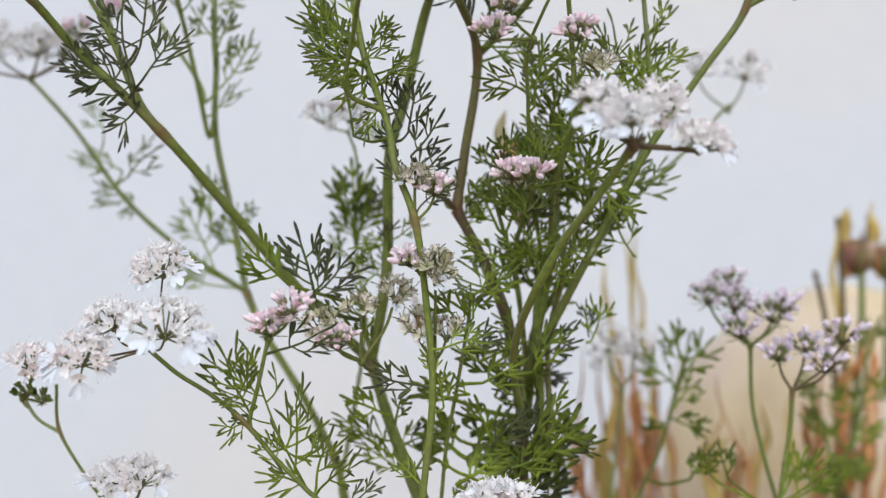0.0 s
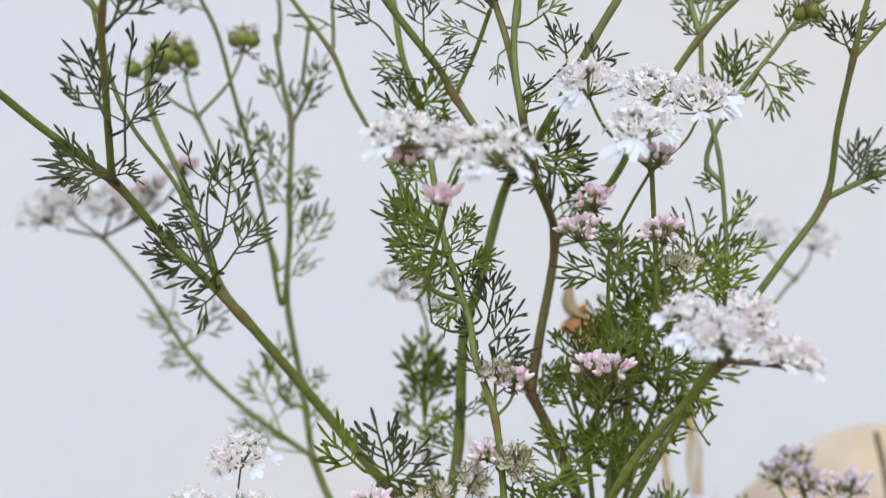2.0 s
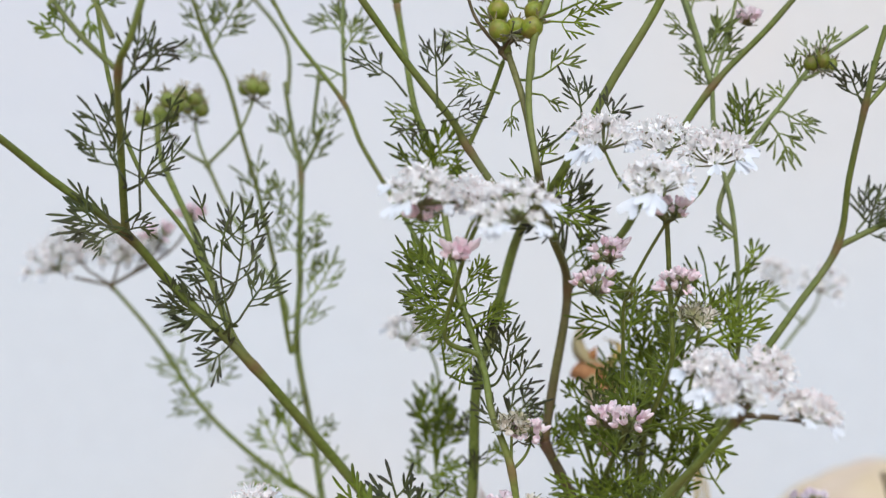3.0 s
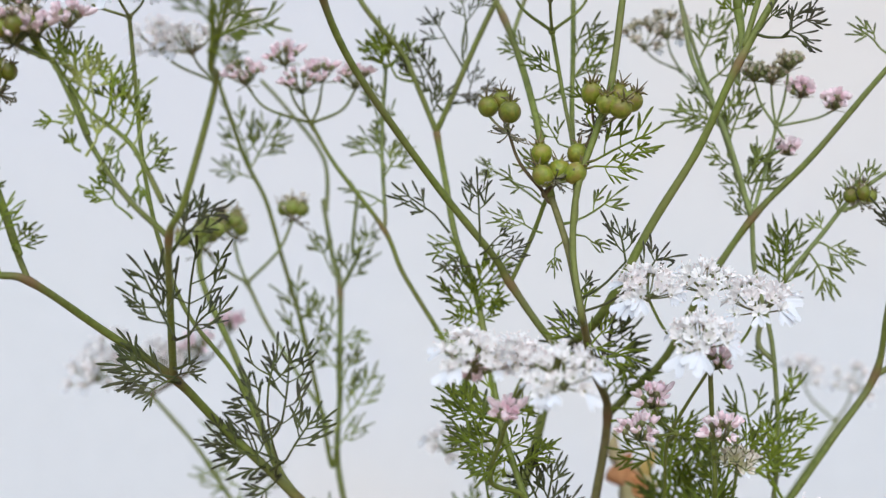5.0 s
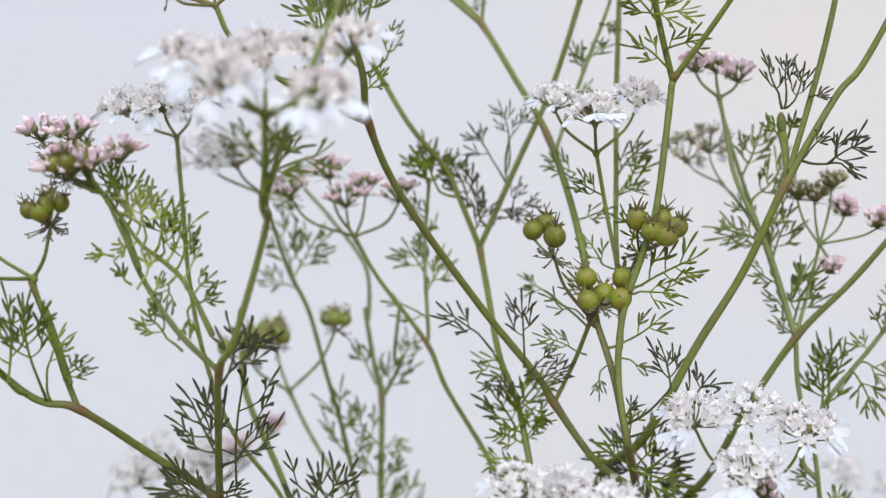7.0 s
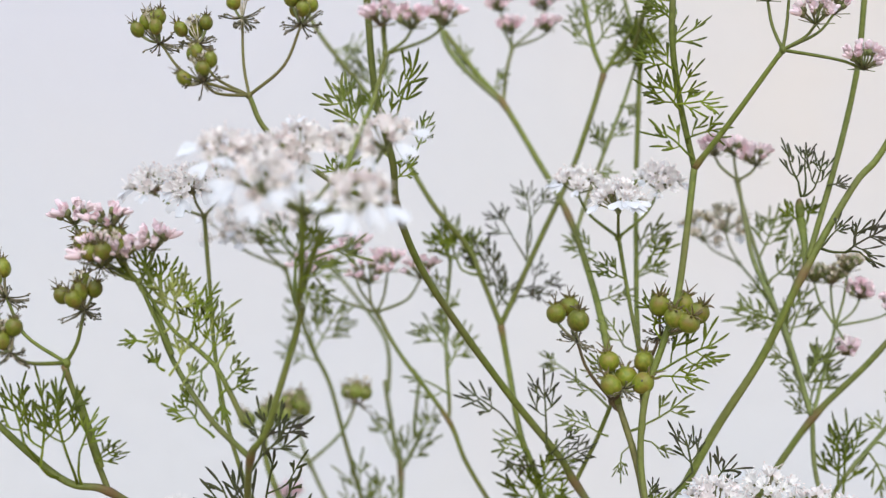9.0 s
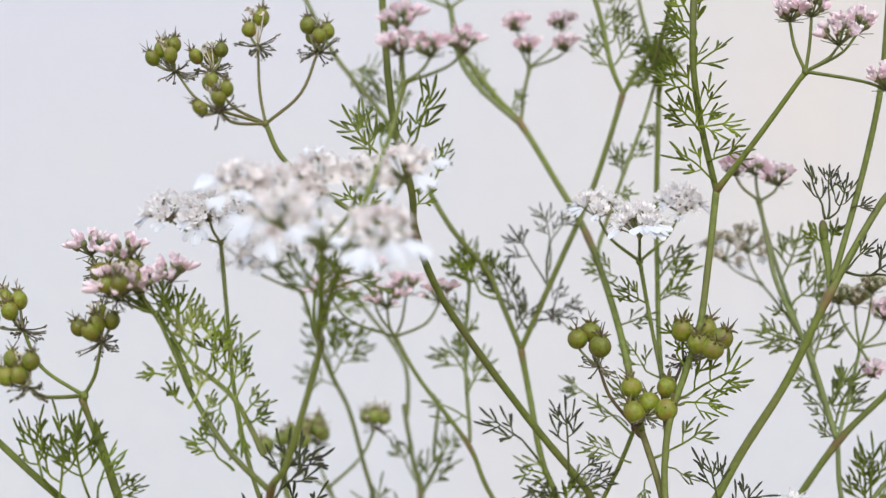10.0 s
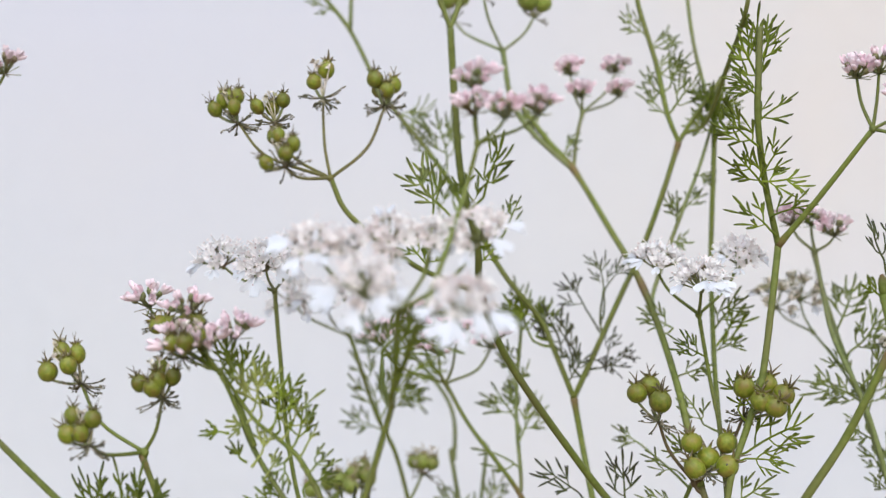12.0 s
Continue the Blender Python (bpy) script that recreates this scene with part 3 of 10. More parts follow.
# ---- the plants ----
slender = thing("coriander_plant", -0.02, 0.325, "slender coriander plant with pale green stems and feathery leaves", "plant", "coriander plants")
tall = thing("coriander_plant", 0.03, 0.292, "tall coriander plant with green stems, white umbels and green fruits", "plant", "coriander plants")
bushy = thing("coriander_plant", 0.025, 0.305, "bushy coriander plant with dense dark green feathery leaves", "plant", "coriander plants")
leaning = thing("coriander_plant", 0.005, 0.285, "coriander plant with a long leaning stem and pink and white umbels", "plant", "coriander plants")
low = thing("coriander_plant", -0.045, 0.262, "low coriander plant with a white umbel and a small bud", "plant", "coriander plants")
budding = thing("coriander_plant", -0.06, 0.285, "thin coriander seedling with a small green bud and a white umbel", "plant", "coriander plants")
lilac = thing("coriander_plant", 0.075, 0.315, "short coriander plant with lilac pink umbels", "plant", "coriander plants")
# the tall plant in the middle
stem(tall, [(0.0277, 0.2930, -0.0040), (0.0248, 0.2935, 0.1143), (0.0219, 0.2940, 0.2326), (0.0189, 0.2940, 0.2826), (0.0181, 0.2940, 0.2963), (0.0160, 0.2940, 0.3113), (0.0133, 0.2940, 0.3196)], 0.00224, 0.00112, BROWN_STEM)
stem(tall, [(0.0033, 0.2938, 0.3399), (0.0050, 0.2930, 0.3522), (0.0076, 0.2914, 0.3739), (0.0029, 0.2754, 0.3854), (-0.0006, 0.2622, 0.3973), (-0.0034, 0.2633, 0.4096), (-0.0070, 0.2661, 0.4207)], 0.00112, 0.00067, OLIVE_STEM, (2, 0,))
stem(tall, [(0.0174, 0.2940, 0.3013), (0.0147, 0.2940, 0.3164), (0.0096, 0.2939, 0.3283), (0.0033, 0.2938, 0.3399)], 0.00132, 0.00112, BROWN_STEM, (3,))
stem(tall, [(0.0033, 0.2938, 0.3399), (0.0007, 0.2899, 0.3421), (-0.0015, 0.2849, 0.3440)], 0.00081, 0.00049, BROWN_STEM)
stem(tall, [(-0.0070, 0.2661, 0.4207), (-0.0115, 0.2776, 0.4429), (-0.0176, 0.2880, 0.4618), (-0.0252, 0.2937, 0.4755), (-0.0335, 0.2961, 0.4888), (-0.0395, 0.2976, 0.4954), (-0.0484, 0.3000, 0.5067)], 0.00082, 0.00065, STEM, (4, 2,))
stem(tall, [(0.0000, 0.2640, 0.3947), (-0.0008, 0.2595, 0.3973), (-0.0026, 0.2612, 0.4098), (-0.0019, 0.2620, 0.4223), (0.0016, 0.2630, 0.4339), (0.0044, 0.2640, 0.4433), (0.0061, 0.2648, 0.4572), (0.0075, 0.2659, 0.4710)], 0.00068, 0.00072)
stem(tall, [(-0.0026, 0.2616, 0.4140), (-0.0020, 0.2646, 0.4192), (-0.0027, 0.2750, 0.4382), (-0.0023, 0.2850, 0.4532), (-0.0023, 0.2900, 0.4701), (-0.0022, 0.2901, 0.4895), (-0.0020, 0.2915, 0.5082)], 0.00053, 0.00063)
stem(tall, [(-0.0023, 0.2697, 0.4276), (-0.0028, 0.2704, 0.4326), (-0.0049, 0.2720, 0.4430), (-0.0075, 0.2722, 0.4562)], 0.00044, 0.00044)
stem(tall, [(0.0075, 0.2659, 0.4710), (0.0144, 0.2604, 0.4809), (0.0230, 0.2543, 0.4941)], 0.00067, 0.00051, STEM, (0,))
stem(tall, [(0.0075, 0.2659, 0.4710), (0.0038, 0.2628, 0.4839), (0.0015, 0.2599, 0.4959), (0.0012, 0.2589, 0.5056), (0.0013, 0.2590, 0.5150)], 0.00067, 0.00070)
stem(tall, [(0.0037, 0.2782, 0.3837), (0.0031, 0.2750, 0.3849), (-0.0058, 0.2767, 0.3907), (-0.0150, 0.2771, 0.4027), (-0.0186, 0.2750, 0.4083), (-0.0313, 0.2694, 0.4233), (-0.0473, 0.2580, 0.4449), (-0.0535, 0.2500, 0.4586), (-0.0545, 0.2450, 0.4679), (-0.0579, 0.2403, 0.4803), (-0.0597, 0.2378, 0.4958), (-0.0608, 0.2361, 0.5082)], 0.00082, 0.00068, STEM, (7, 3,))
stem(tall, [(-0.0535, 0.2500, 0.4586), (-0.0595, 0.2500, 0.4610), (-0.0671, 0.2469, 0.4641), (-0.0791, 0.2435, 0.4728), (-0.0831, 0.2426, 0.4799)], 0.00054, 0.00052)
stem(tall, [(-0.0150, 0.2771, 0.4027), (-0.0109, 0.2749, 0.4121), (-0.0080, 0.2723, 0.4204)], 0.00049, 0.00048)
stem(tall, [(-0.0640, 0.2360, 0.5177), (-0.0628, 0.2360, 0.5135), (-0.0608, 0.2361, 0.5082)], 0.00051, 0.00047)
stem(tall, [(-0.0577, 0.2380, 0.5184), (-0.0594, 0.2370, 0.5127), (-0.0608, 0.2361, 0.5082)], 0.00051, 0.00047)
stem(tall, [(-0.0873, 0.3000, 0.5207), (-0.0874, 0.3000, 0.5309)], 0.00054, 0.00049, PALE_STEM)
leaf(tall, (-0.0728, 0.2980, 0.4972), (-0.0663, 0.2974, 0.5039), LEAF_PALE, 1, wide=0.86, foot=(-0.0716, 0.2966, 0.4967))
leaf(tall, (-0.0756, 0.2980, 0.5011), (-0.0675, 0.2998, 0.4962), LEAF_PALE, 2, wide=0.86)
leaf(tall, (-0.0915, 0.3000, 0.5254), (-0.0980, 0.2976, 0.5273), LEAF_PALE, 3, wide=0.86, foot=(-0.0903, 0.3001, 0.5247))
leaf(tall, (-0.0671, 0.2960, 0.4904), (-0.0700, 0.2960, 0.4983), LEAF_PALE, 4, wide=0.86, foot=(-0.0657, 0.2950, 0.4897))
leaf(tall, (-0.0630, 0.2960, 0.4866), (-0.0676, 0.2984, 0.5014), LEAF_PALE, 5, wide=0.86, foot=(-0.0626, 0.2936, 0.4851))
stem(tall, [(0.0095, 0.2843, -0.0040), (0.0017, 0.2805, 0.1128), (-0.0061, 0.2767, 0.2296), (-0.0019, 0.2720, 0.2796), (-0.0001, 0.2700, 0.3009), (-0.0015, 0.2684, 0.3193), (-0.0039, 0.2665, 0.3361), (-0.0082, 0.2676, 0.3473), (-0.0099, 0.2702, 0.3553), (-0.0137, 0.2730, 0.3656), (-0.0165, 0.2760, 0.3739), (-0.0224, 0.2839, 0.4003), (-0.0270, 0.2841, 0.4118), (-0.0301, 0.2882, 0.4259), (-0.0323, 0.2890, 0.4363)], 0.00078, 0.00070, STEM, (14, 6,))
stem(tall, [(-0.0323, 0.2890, 0.4363), (-0.0377, 0.2890, 0.4485), (-0.0404, 0.2894, 0.4539), (-0.0485, 0.2870, 0.4631), (-0.0559, 0.2900, 0.4745), (-0.0657, 0.2950, 0.4897), (-0.0784, 0.2980, 0.5050), (-0.0873, 0.3000, 0.5207), (-0.0951, 0.3000, 0.5300)], 0.00065, 0.00049)
stem(tall, [(-0.0323, 0.2890, 0.4363), (-0.0238, 0.2886, 0.4567), (-0.0177, 0.2899, 0.4710), (-0.0136, 0.2882, 0.4838), (-0.0106, 0.2876, 0.4948)], 0.00065, 0.00062, STEM, (4,))
stem(tall, [(-0.0106, 0.2876, 0.4948), (-0.0133, 0.2877, 0.5013), (-0.0161, 0.2887, 0.5130), (-0.0203, 0.2890, 0.5259), (-0.0218, 0.2890, 0.5350)], 0.00057, 0.00057)
stem(tall, [(-0.0023, 0.2911, 0.5002), (-0.0071, 0.2919, 0.5178), (-0.0096, 0.2920, 0.5335)], 0.00047, 0.00047, PALE_STEM)
stem(tall, [(-0.0095, 0.2874, 0.4967), (-0.0047, 0.2865, 0.4995), (-0.0020, 0.2749, 0.5108), (-0.0015, 0.2600, 0.5184), (-0.0005, 0.2600, 0.5278)], 0.00052, 0.00047)
stem(tall, [(-0.0106, 0.2876, 0.4948), (-0.0076, 0.2870, 0.4999), (-0.0040, 0.2862, 0.5056), (0.0004, 0.2868, 0.5123)], 0.00052, 0.00047)
stem(tall, [(-0.0156, 0.2853, 0.4568), (-0.0151, 0.2896, 0.4605), (-0.0119, 0.2909, 0.4706), (-0.0082, 0.2903, 0.4816), (-0.0049, 0.2911, 0.4909), (-0.0002, 0.2926, 0.5084)], 0.00052, 0.00037, PALE_STEM)
stem(tall, [(-0.0335, 0.2961, 0.4888), (-0.0330, 0.2966, 0.4960), (-0.0318, 0.2967, 0.5023)], 0.00048, 0.00043, PALE_STEM)
stem(tall, [(0.0076, 0.2914, 0.3739), (0.0131, 0.2913, 0.3796), (0.0199, 0.2885, 0.3874), (0.0265, 0.2853, 0.4010), (0.0372, 0.2834, 0.4182), (0.0494, 0.2814, 0.4318), (0.0630, 0.2800, 0.4489), (0.0715, 0.2800, 0.4586)], 0.00087, 0.00059, STEM, (4,))
stem(tall, [(0.0371, 0.2834, 0.4185), (0.0309, 0.2827, 0.4369), (0.0241, 0.2838, 0.4517), (0.0223, 0.2863, 0.4604), (0.0205, 0.2880, 0.4711)], 0.00066, 0.00047, PALE_STEM)
stem(tall, [(0.0372, 0.2834, 0.4182), (0.0306, 0.2848, 0.4379), (0.0248, 0.2893, 0.4565), (0.0206, 0.2920, 0.4721)], 0.00055, 0.00041, PALE_STEM)
stem(tall, [(0.0335, 0.2885, 0.3319), (0.0389, 0.2895, 0.3408), (0.0430, 0.2900, 0.3506), (0.0450, 0.2895, 0.3626), (0.0447, 0.2880, 0.3730), (0.0425, 0.2860, 0.3916), (0.0385, 0.2851, 0.4064), (0.0372, 0.2834, 0.4182)], 0.00050, 0.00056, PALE_STEM)
stem(tall, [(0.0186, 0.2939, 0.2974), (0.0189, 0.2939, 0.3031), (0.0258, 0.2900, 0.3167), (0.0346, 0.2880, 0.3340), (0.0452, 0.2869, 0.3537), (0.0568, 0.2881, 0.3708), (0.0659, 0.2892, 0.3846), (0.0670, 0.2840, 0.3996), (0.0686, 0.2788, 0.4135), (0.0699, 0.2768, 0.4220), (0.0721, 0.2759, 0.4305)], 0.00102, 0.00062, STEM, (8, 6,))
stem(tall, [(0.0659, 0.2892, 0.3846), (0.0740, 0.2901, 0.3889), (0.0799, 0.2911, 0.3915), (0.0890, 0.2920, 0.3955)], 0.00070, 0.00061)
stem(tall, [(0.0686, 0.2788, 0.4135), (0.0737, 0.2778, 0.4199), (0.0780, 0.2759, 0.4250)], 0.00053, 0.00048)
stem(tall, [(0.0184, 0.2925, 0.2952), (0.0165, 0.2850, 0.3043), (0.0171, 0.2765, 0.3131), (0.0205, 0.2660, 0.3227), (0.0252, 0.2600, 0.3318), (0.0316, 0.2530, 0.3408), (0.0377, 0.2466, 0.3501)], 0.00085, 0.00080, STEM, (6,))
stem(tall, [(0.0432, 0.2865, 0.3870), (0.0398, 0.2873, 0.3920), (0.0438, 0.2866, 0.4028), (0.0525, 0.2845, 0.4151), (0.0590, 0.2829, 0.4236), (0.0698, 0.2819, 0.4318)], 0.00061, 0.00045, PALE_STEM)
stem(tall, [(-0.0097, 0.2699, 0.3546), (-0.0115, 0.2704, 0.3589), (-0.0180, 0.2650, 0.3623), (-0.0160, 0.2580, 0.3724), (-0.0136, 0.2500, 0.3800), (-0.0101, 0.2450, 0.3880)], 0.00056, 0.00043)
stem(tall, [(0.0244, 0.2940, 0.3291), (0.0245, 0.2850, 0.3423), (0.0278, 0.2724, 0.3568), (0.0278, 0.2676, 0.3635), (0.0267, 0.2660, 0.3762), (0.0254, 0.2620, 0.3879)], 0.00061, 0.00051)
stem(tall, [(0.0237, 0.2965, 0.3239), (0.0214, 0.2900, 0.3354), (0.0194, 0.2819, 0.3500), (0.0186, 0.2751, 0.3622), (0.0183, 0.2701, 0.3710), (0.0211, 0.2660, 0.3783), (0.0254, 0.2620, 0.3867)], 0.00051, 0.00032)
stem(tall, [(0.0178, 0.2980, 0.3188), (0.0165, 0.2930, 0.3302), (0.0182, 0.2860, 0.3379), (0.0200, 0.2801, 0.3437)], 0.00060, 0.00047)
stem(tall, [(-0.0110, 0.2462, 0.3860), (-0.0108, 0.2456, 0.3868), (-0.0107, 0.2450, 0.3880)], 0.00043, 0.00036, STEM)
head = umbel(tall, (-0.0107, 0.2450, 0.3880), "compact umbel of open white flowers", [(-0.0223, 0.2420, 0.3870), (-0.0132, 0.2480, 0.3877), (-0.0049, 0.2380, 0.3840), (-0.0217, 0.2460, 0.3844), (-0.0149, 0.2470, 0.3770)], STEM, 0.00043)
umbellet_white(head, (-0.0223, 0.2420, 0.3870), (0, -0.85, 1), 0.00738, 6, (-0.96, -0.6, 0.0))
umbellet_white(head, (-0.0132, 0.2480, 0.3877), (0, -0.85, 1), 0.00487, 7, (-0.65, 0.41, 0.0), 0.7)
umbellet_white(head, (-0.0049, 0.2380, 0.3840), (0, -0.85, 1), 0.00830, 8, (0.58, -1.06, 0.0))
umbellet_buds(head, (-0.0217, 0.2460, 0.3844), (0, -0.5, 1), 0.00279, 9)
umbellet_buds(head, (-0.0149, 0.2470, 0.3770), (0, -0.5, 1), 0.00280, 10)
stem(tall, [(0.0257, 0.2630, 0.3850), (0.0255, 0.2625, 0.3857), (0.0254, 0.2620, 0.3867)], 0.00046, 0.00039, STEM)
head = umbel(tall, (0.0254, 0.2620, 0.3867), "broad umbel of open white flowers", [(0.0123, 0.2580, 0.4005), (0.0252, 0.2681, 0.4019), (0.0220, 0.2520, 0.3912), (0.0347, 0.2620, 0.3983), (0.0264, 0.2580, 0.3871)], STEM, 0.00046)
umbellet_white(head, (0.0123, 0.2580, 0.4005), (0, -0.85, 1), 0.00698, 11, (-0.67, -0.56, 0.0))
umbellet_white(head, (0.0252, 0.2681, 0.4019), (0, -0.85, 1), 0.00678, 12, (-0.01, 0.02, 0.0), count=15)
umbellet_white(head, (0.0220, 0.2520, 0.3912), (0, -0.85, 1), 0.00725, 13, (-0.29, -1.22, 0.0), 1.15)
umbellet_white(head, (0.0347, 0.2620, 0.3983), (0, -0.85, 1), 0.00754, 14, (0.63, -0.35, 0.0))
umbellet_buds(head, (0.0264, 0.2580, 0.3871), (0, -0.5, 1), 0.00338, 15)
stem(tall, [(0.0184, 0.2699, 0.3713), (0.0191, 0.2679, 0.3719), (0.0195, 0.2660, 0.3731)], 0.00041, 0.00035, STEM)
head = umbel(tall, (0.0195, 0.2660, 0.3731), "umbel of pink buds", [(0.0146, 0.2640, 0.3783), (0.0116, 0.2620, 0.3719)], STEM, 0.00041)
umbellet_buds(head, (0.0146, 0.2640, 0.3783), (0, -0.5, 1), 0.00415, 16)
umbellet_buds(head, (0.0116, 0.2620, 0.3719), (0, -0.5, 1), 0.00480, 17)
stem(tall, [(0.0275, 0.2675, 0.3678), (0.0273, 0.2663, 0.3684), (0.0271, 0.2653, 0.3695)], 0.00041, 0.00035, STEM)
head = umbel(tall, (0.0271, 0.2653, 0.3695), "umbel of fading pink flowers and young fruits", [(0.0284, 0.2636, 0.3723), (0.0323, 0.2653, 0.3662)], STEM, 0.00041)
umbellet_buds(head, (0.0284, 0.2636, 0.3723), (0, -0.5, 1), 0.00461, 18)
umbellet_white(head, (0.0323, 0.2653, 0.3662), (0, -0.5, 1), 0.00437, 19, (0, -1, 0), 0.4, count=10, mat=FADING)
stem(tall, [(0.0369, 0.2479, 0.3481), (0.0374, 0.2473, 0.3489), (0.0377, 0.2466, 0.3501)], 0.00078, 0.00066, BROWN_STEM)
head = umbel(tall, (0.0377, 0.2466, 0.3501), "white umbel with fading brownish florets", [(0.0313, 0.2440, 0.3555), (0.0364, 0.2401, 0.3531), (0.0424, 0.2508, 0.3568), (0.0498, 0.2475, 0.3492)], BROWN_STEM, 0.00078, 0, 4)
umbellet_white(head, (0.0313, 0.2440, 0.3555), (0, -0.85, 1), 0.00627, 20, (-0.68, -0.79, 0.0), mat=BLUSHED)
umbellet_white(head, (0.0364, 0.2401, 0.3531), (0, -0.85, 1), 0.00557, 21, (-0.15, -1.26, 0.0), 0.7)
umbellet_white(head, (0.0424, 0.2508, 0.3568), (0, -0.85, 1), 0.00605, 22, (0.53, -0.02, 0.0), 0.5, mat=BLUSHED)
umbellet_white(head, (0.0498, 0.2475, 0.3492), (0, -0.85, 1), 0.00551, 23, (0.98, -0.54, 0.0), 0.8, mat=BLUSHED)
stem(tall, [(-0.0071, 0.2721, 0.4545), (-0.0073, 0.2721, 0.4552), (-0.0075, 0.2722, 0.4562)], 0.00048, 0.00041, STEM)
head = umbel(tall, (-0.0075, 0.2722, 0.4562), "small umbel of white flowers", [(-0.0165, 0.2740, 0.4656), (-0.0083, 0.2646, 0.4613), (0.0014, 0.2768, 0.4673)], STEM, 0.00048)
umbellet_white(head, (-0.0165, 0.2740, 0.4656), (0, -0.5, 1), 0.00561, 24, (-0.68, -0.2, 0.0), 0.8, count=15)
umbellet_white(head, (-0.0083, 0.2646, 0.4613), (0, -0.5, 1), 0.00612, 25, (0.07, -1.18, 0.0))
umbellet_white(head, (0.0014, 0.2768, 0.4673), (0, -0.5, 1), 0.00541, 26, (0.59, -0.08, 0.0), 0.8, count=15)
stem(tall, [(-0.0065, 0.2658, 0.4193), (-0.0077, 0.2663, 0.4201), (-0.0083, 0.2667, 0.4214)], 0.00053, 0.00045, BROWN_STEM)
head = umbel(tall, (-0.0083, 0.2667, 0.4214), "umbel of round green fruits", [(-0.0161, 0.2664, 0.4338), (-0.0065, 0.2630, 0.4242), (0.0015, 0.2670, 0.4355)], BROWN_STEM, 0.00053)
fruits(head, (-0.0161, 0.2664, 0.4338), [(-0.0208, 0.2680, 0.4393), (-0.0177, 0.2703, 0.4410), (-0.0158, 0.2647, 0.4378)], 0.00245, 27)
fruits(head, (-0.0065, 0.2630, 0.4242), [(-0.0097, 0.2661, 0.4299), (-0.0093, 0.2627, 0.4245), (-0.0054, 0.2683, 0.4261), (-0.0014, 0.2672, 0.4301), (-0.0020, 0.2627, 0.4253)], 0.00255, 28)
fruits(head, (0.0015, 0.2670, 0.4355), [(0.0000, 0.2620, 0.4419), (0.0031, 0.2587, 0.4392), (0.0061, 0.2576, 0.4381), (0.0091, 0.2631, 0.4404), (0.0061, 0.2676, 0.4423)], 0.00246, 29)
stem(tall, [(-0.0822, 0.2428, 0.4778), (-0.0827, 0.2427, 0.4787), (-0.0831, 0.2426, 0.4799)], 0.00043, 0.00037, BROWN_STEM)
head = umbel(tall, (-0.0831, 0.2426, 0.4799), "open umbel of round green fruits on dark rays", [(-0.1018, 0.2441, 0.4903), (-0.0909, 0.2365, 0.4813), (-0.0955, 0.2502, 0.4916), (-0.0853, 0.2433, 0.4955), (-0.0729, 0.2403, 0.4939)], OLIVE_STEM, 0.00043, 0.0012)
fruits(head, (-0.1018, 0.2441, 0.4903), [(-0.1067, 0.2440, 0.4926), (-0.1054, 0.2460, 0.4949), (-0.1021, 0.2421, 0.4930), (-0.1017, 0.2430, 0.4954), (-0.1044, 0.2470, 0.4958)], 0.00152, 30)
fruits(head, (-0.0909, 0.2365, 0.4813), [(-0.0946, 0.2354, 0.4813), (-0.0924, 0.2364, 0.4873), (-0.0891, 0.2355, 0.4855), (-0.0905, 0.2345, 0.4834), (-0.0941, 0.2404, 0.4877)], 0.00148, 31)
fruits(head, (-0.0955, 0.2502, 0.4916), [(-0.0996, 0.2501, 0.4944), (-0.0964, 0.2511, 0.4943), (-0.0939, 0.2501, 0.4960)], 0.00151, 32)
fruits(head, (-0.0853, 0.2433, 0.4955), [(-0.0872, 0.2432, 0.4984), (-0.0847, 0.2431, 0.5011)], 0.00157, 33)
fruits(head, (-0.0729, 0.2403, 0.4939), [(-0.0752, 0.2401, 0.4990), (-0.0725, 0.2392, 0.4966), (-0.0714, 0.2421, 0.4982), (-0.0746, 0.2432, 0.4972)], 0.00155, 34)
stem(tall, [(-0.0504, 0.2970, 0.5143), (-0.0507, 0.2970, 0.5152), (-0.0508, 0.2970, 0.5163)], 0.00046, 0.00039, PALE_STEM)
head = umbel(tall, (-0.0508, 0.2970, 0.5163), "pale umbel of young green fruits", [(-0.0438, 0.2960, 0.5243), (-0.0631, 0.3000, 0.5241), (-0.0558, 0.2900, 0.5279)], PALE_STEM, 0.00046)
fruits(head, (-0.0438, 0.2960, 0.5243), [(-0.0453, 0.2960, 0.5283), (-0.0419, 0.2970, 0.5279), (-0.0440, 0.2950, 0.5301)], 0.00263, 35, spent=7, mesh=PALE_FRUIT_MESH)
fruits(head, (-0.0631, 0.3000, 0.5241), [(-0.0646, 0.3000, 0.5288), (-0.0613, 0.3000, 0.5295)], 0.00240, 36, spent=7, mesh=PALE_FRUIT_MESH)
fruits(head, (-0.0558, 0.2900, 0.5279), [(-0.0566, 0.2900, 0.5318), (-0.0540, 0.2900, 0.5319)], 0.00232, 37, spent=7, mesh=PALE_FRUIT_MESH)
stem(tall, [(-0.0335, 0.2961, 0.4886), (-0.0432, 0.2967, 0.4971), (-0.0483, 0.2969, 0.5045), (-0.0508, 0.2970, 0.5163)], 0.00059, 0.00064, PALE_STEM)
stem(tall, [(-0.0321, 0.2966, 0.5005), (-0.0318, 0.2967, 0.5013), (-0.0318, 0.2967, 0.5023)], 0.00040, 0.00034, PALE_STEM)
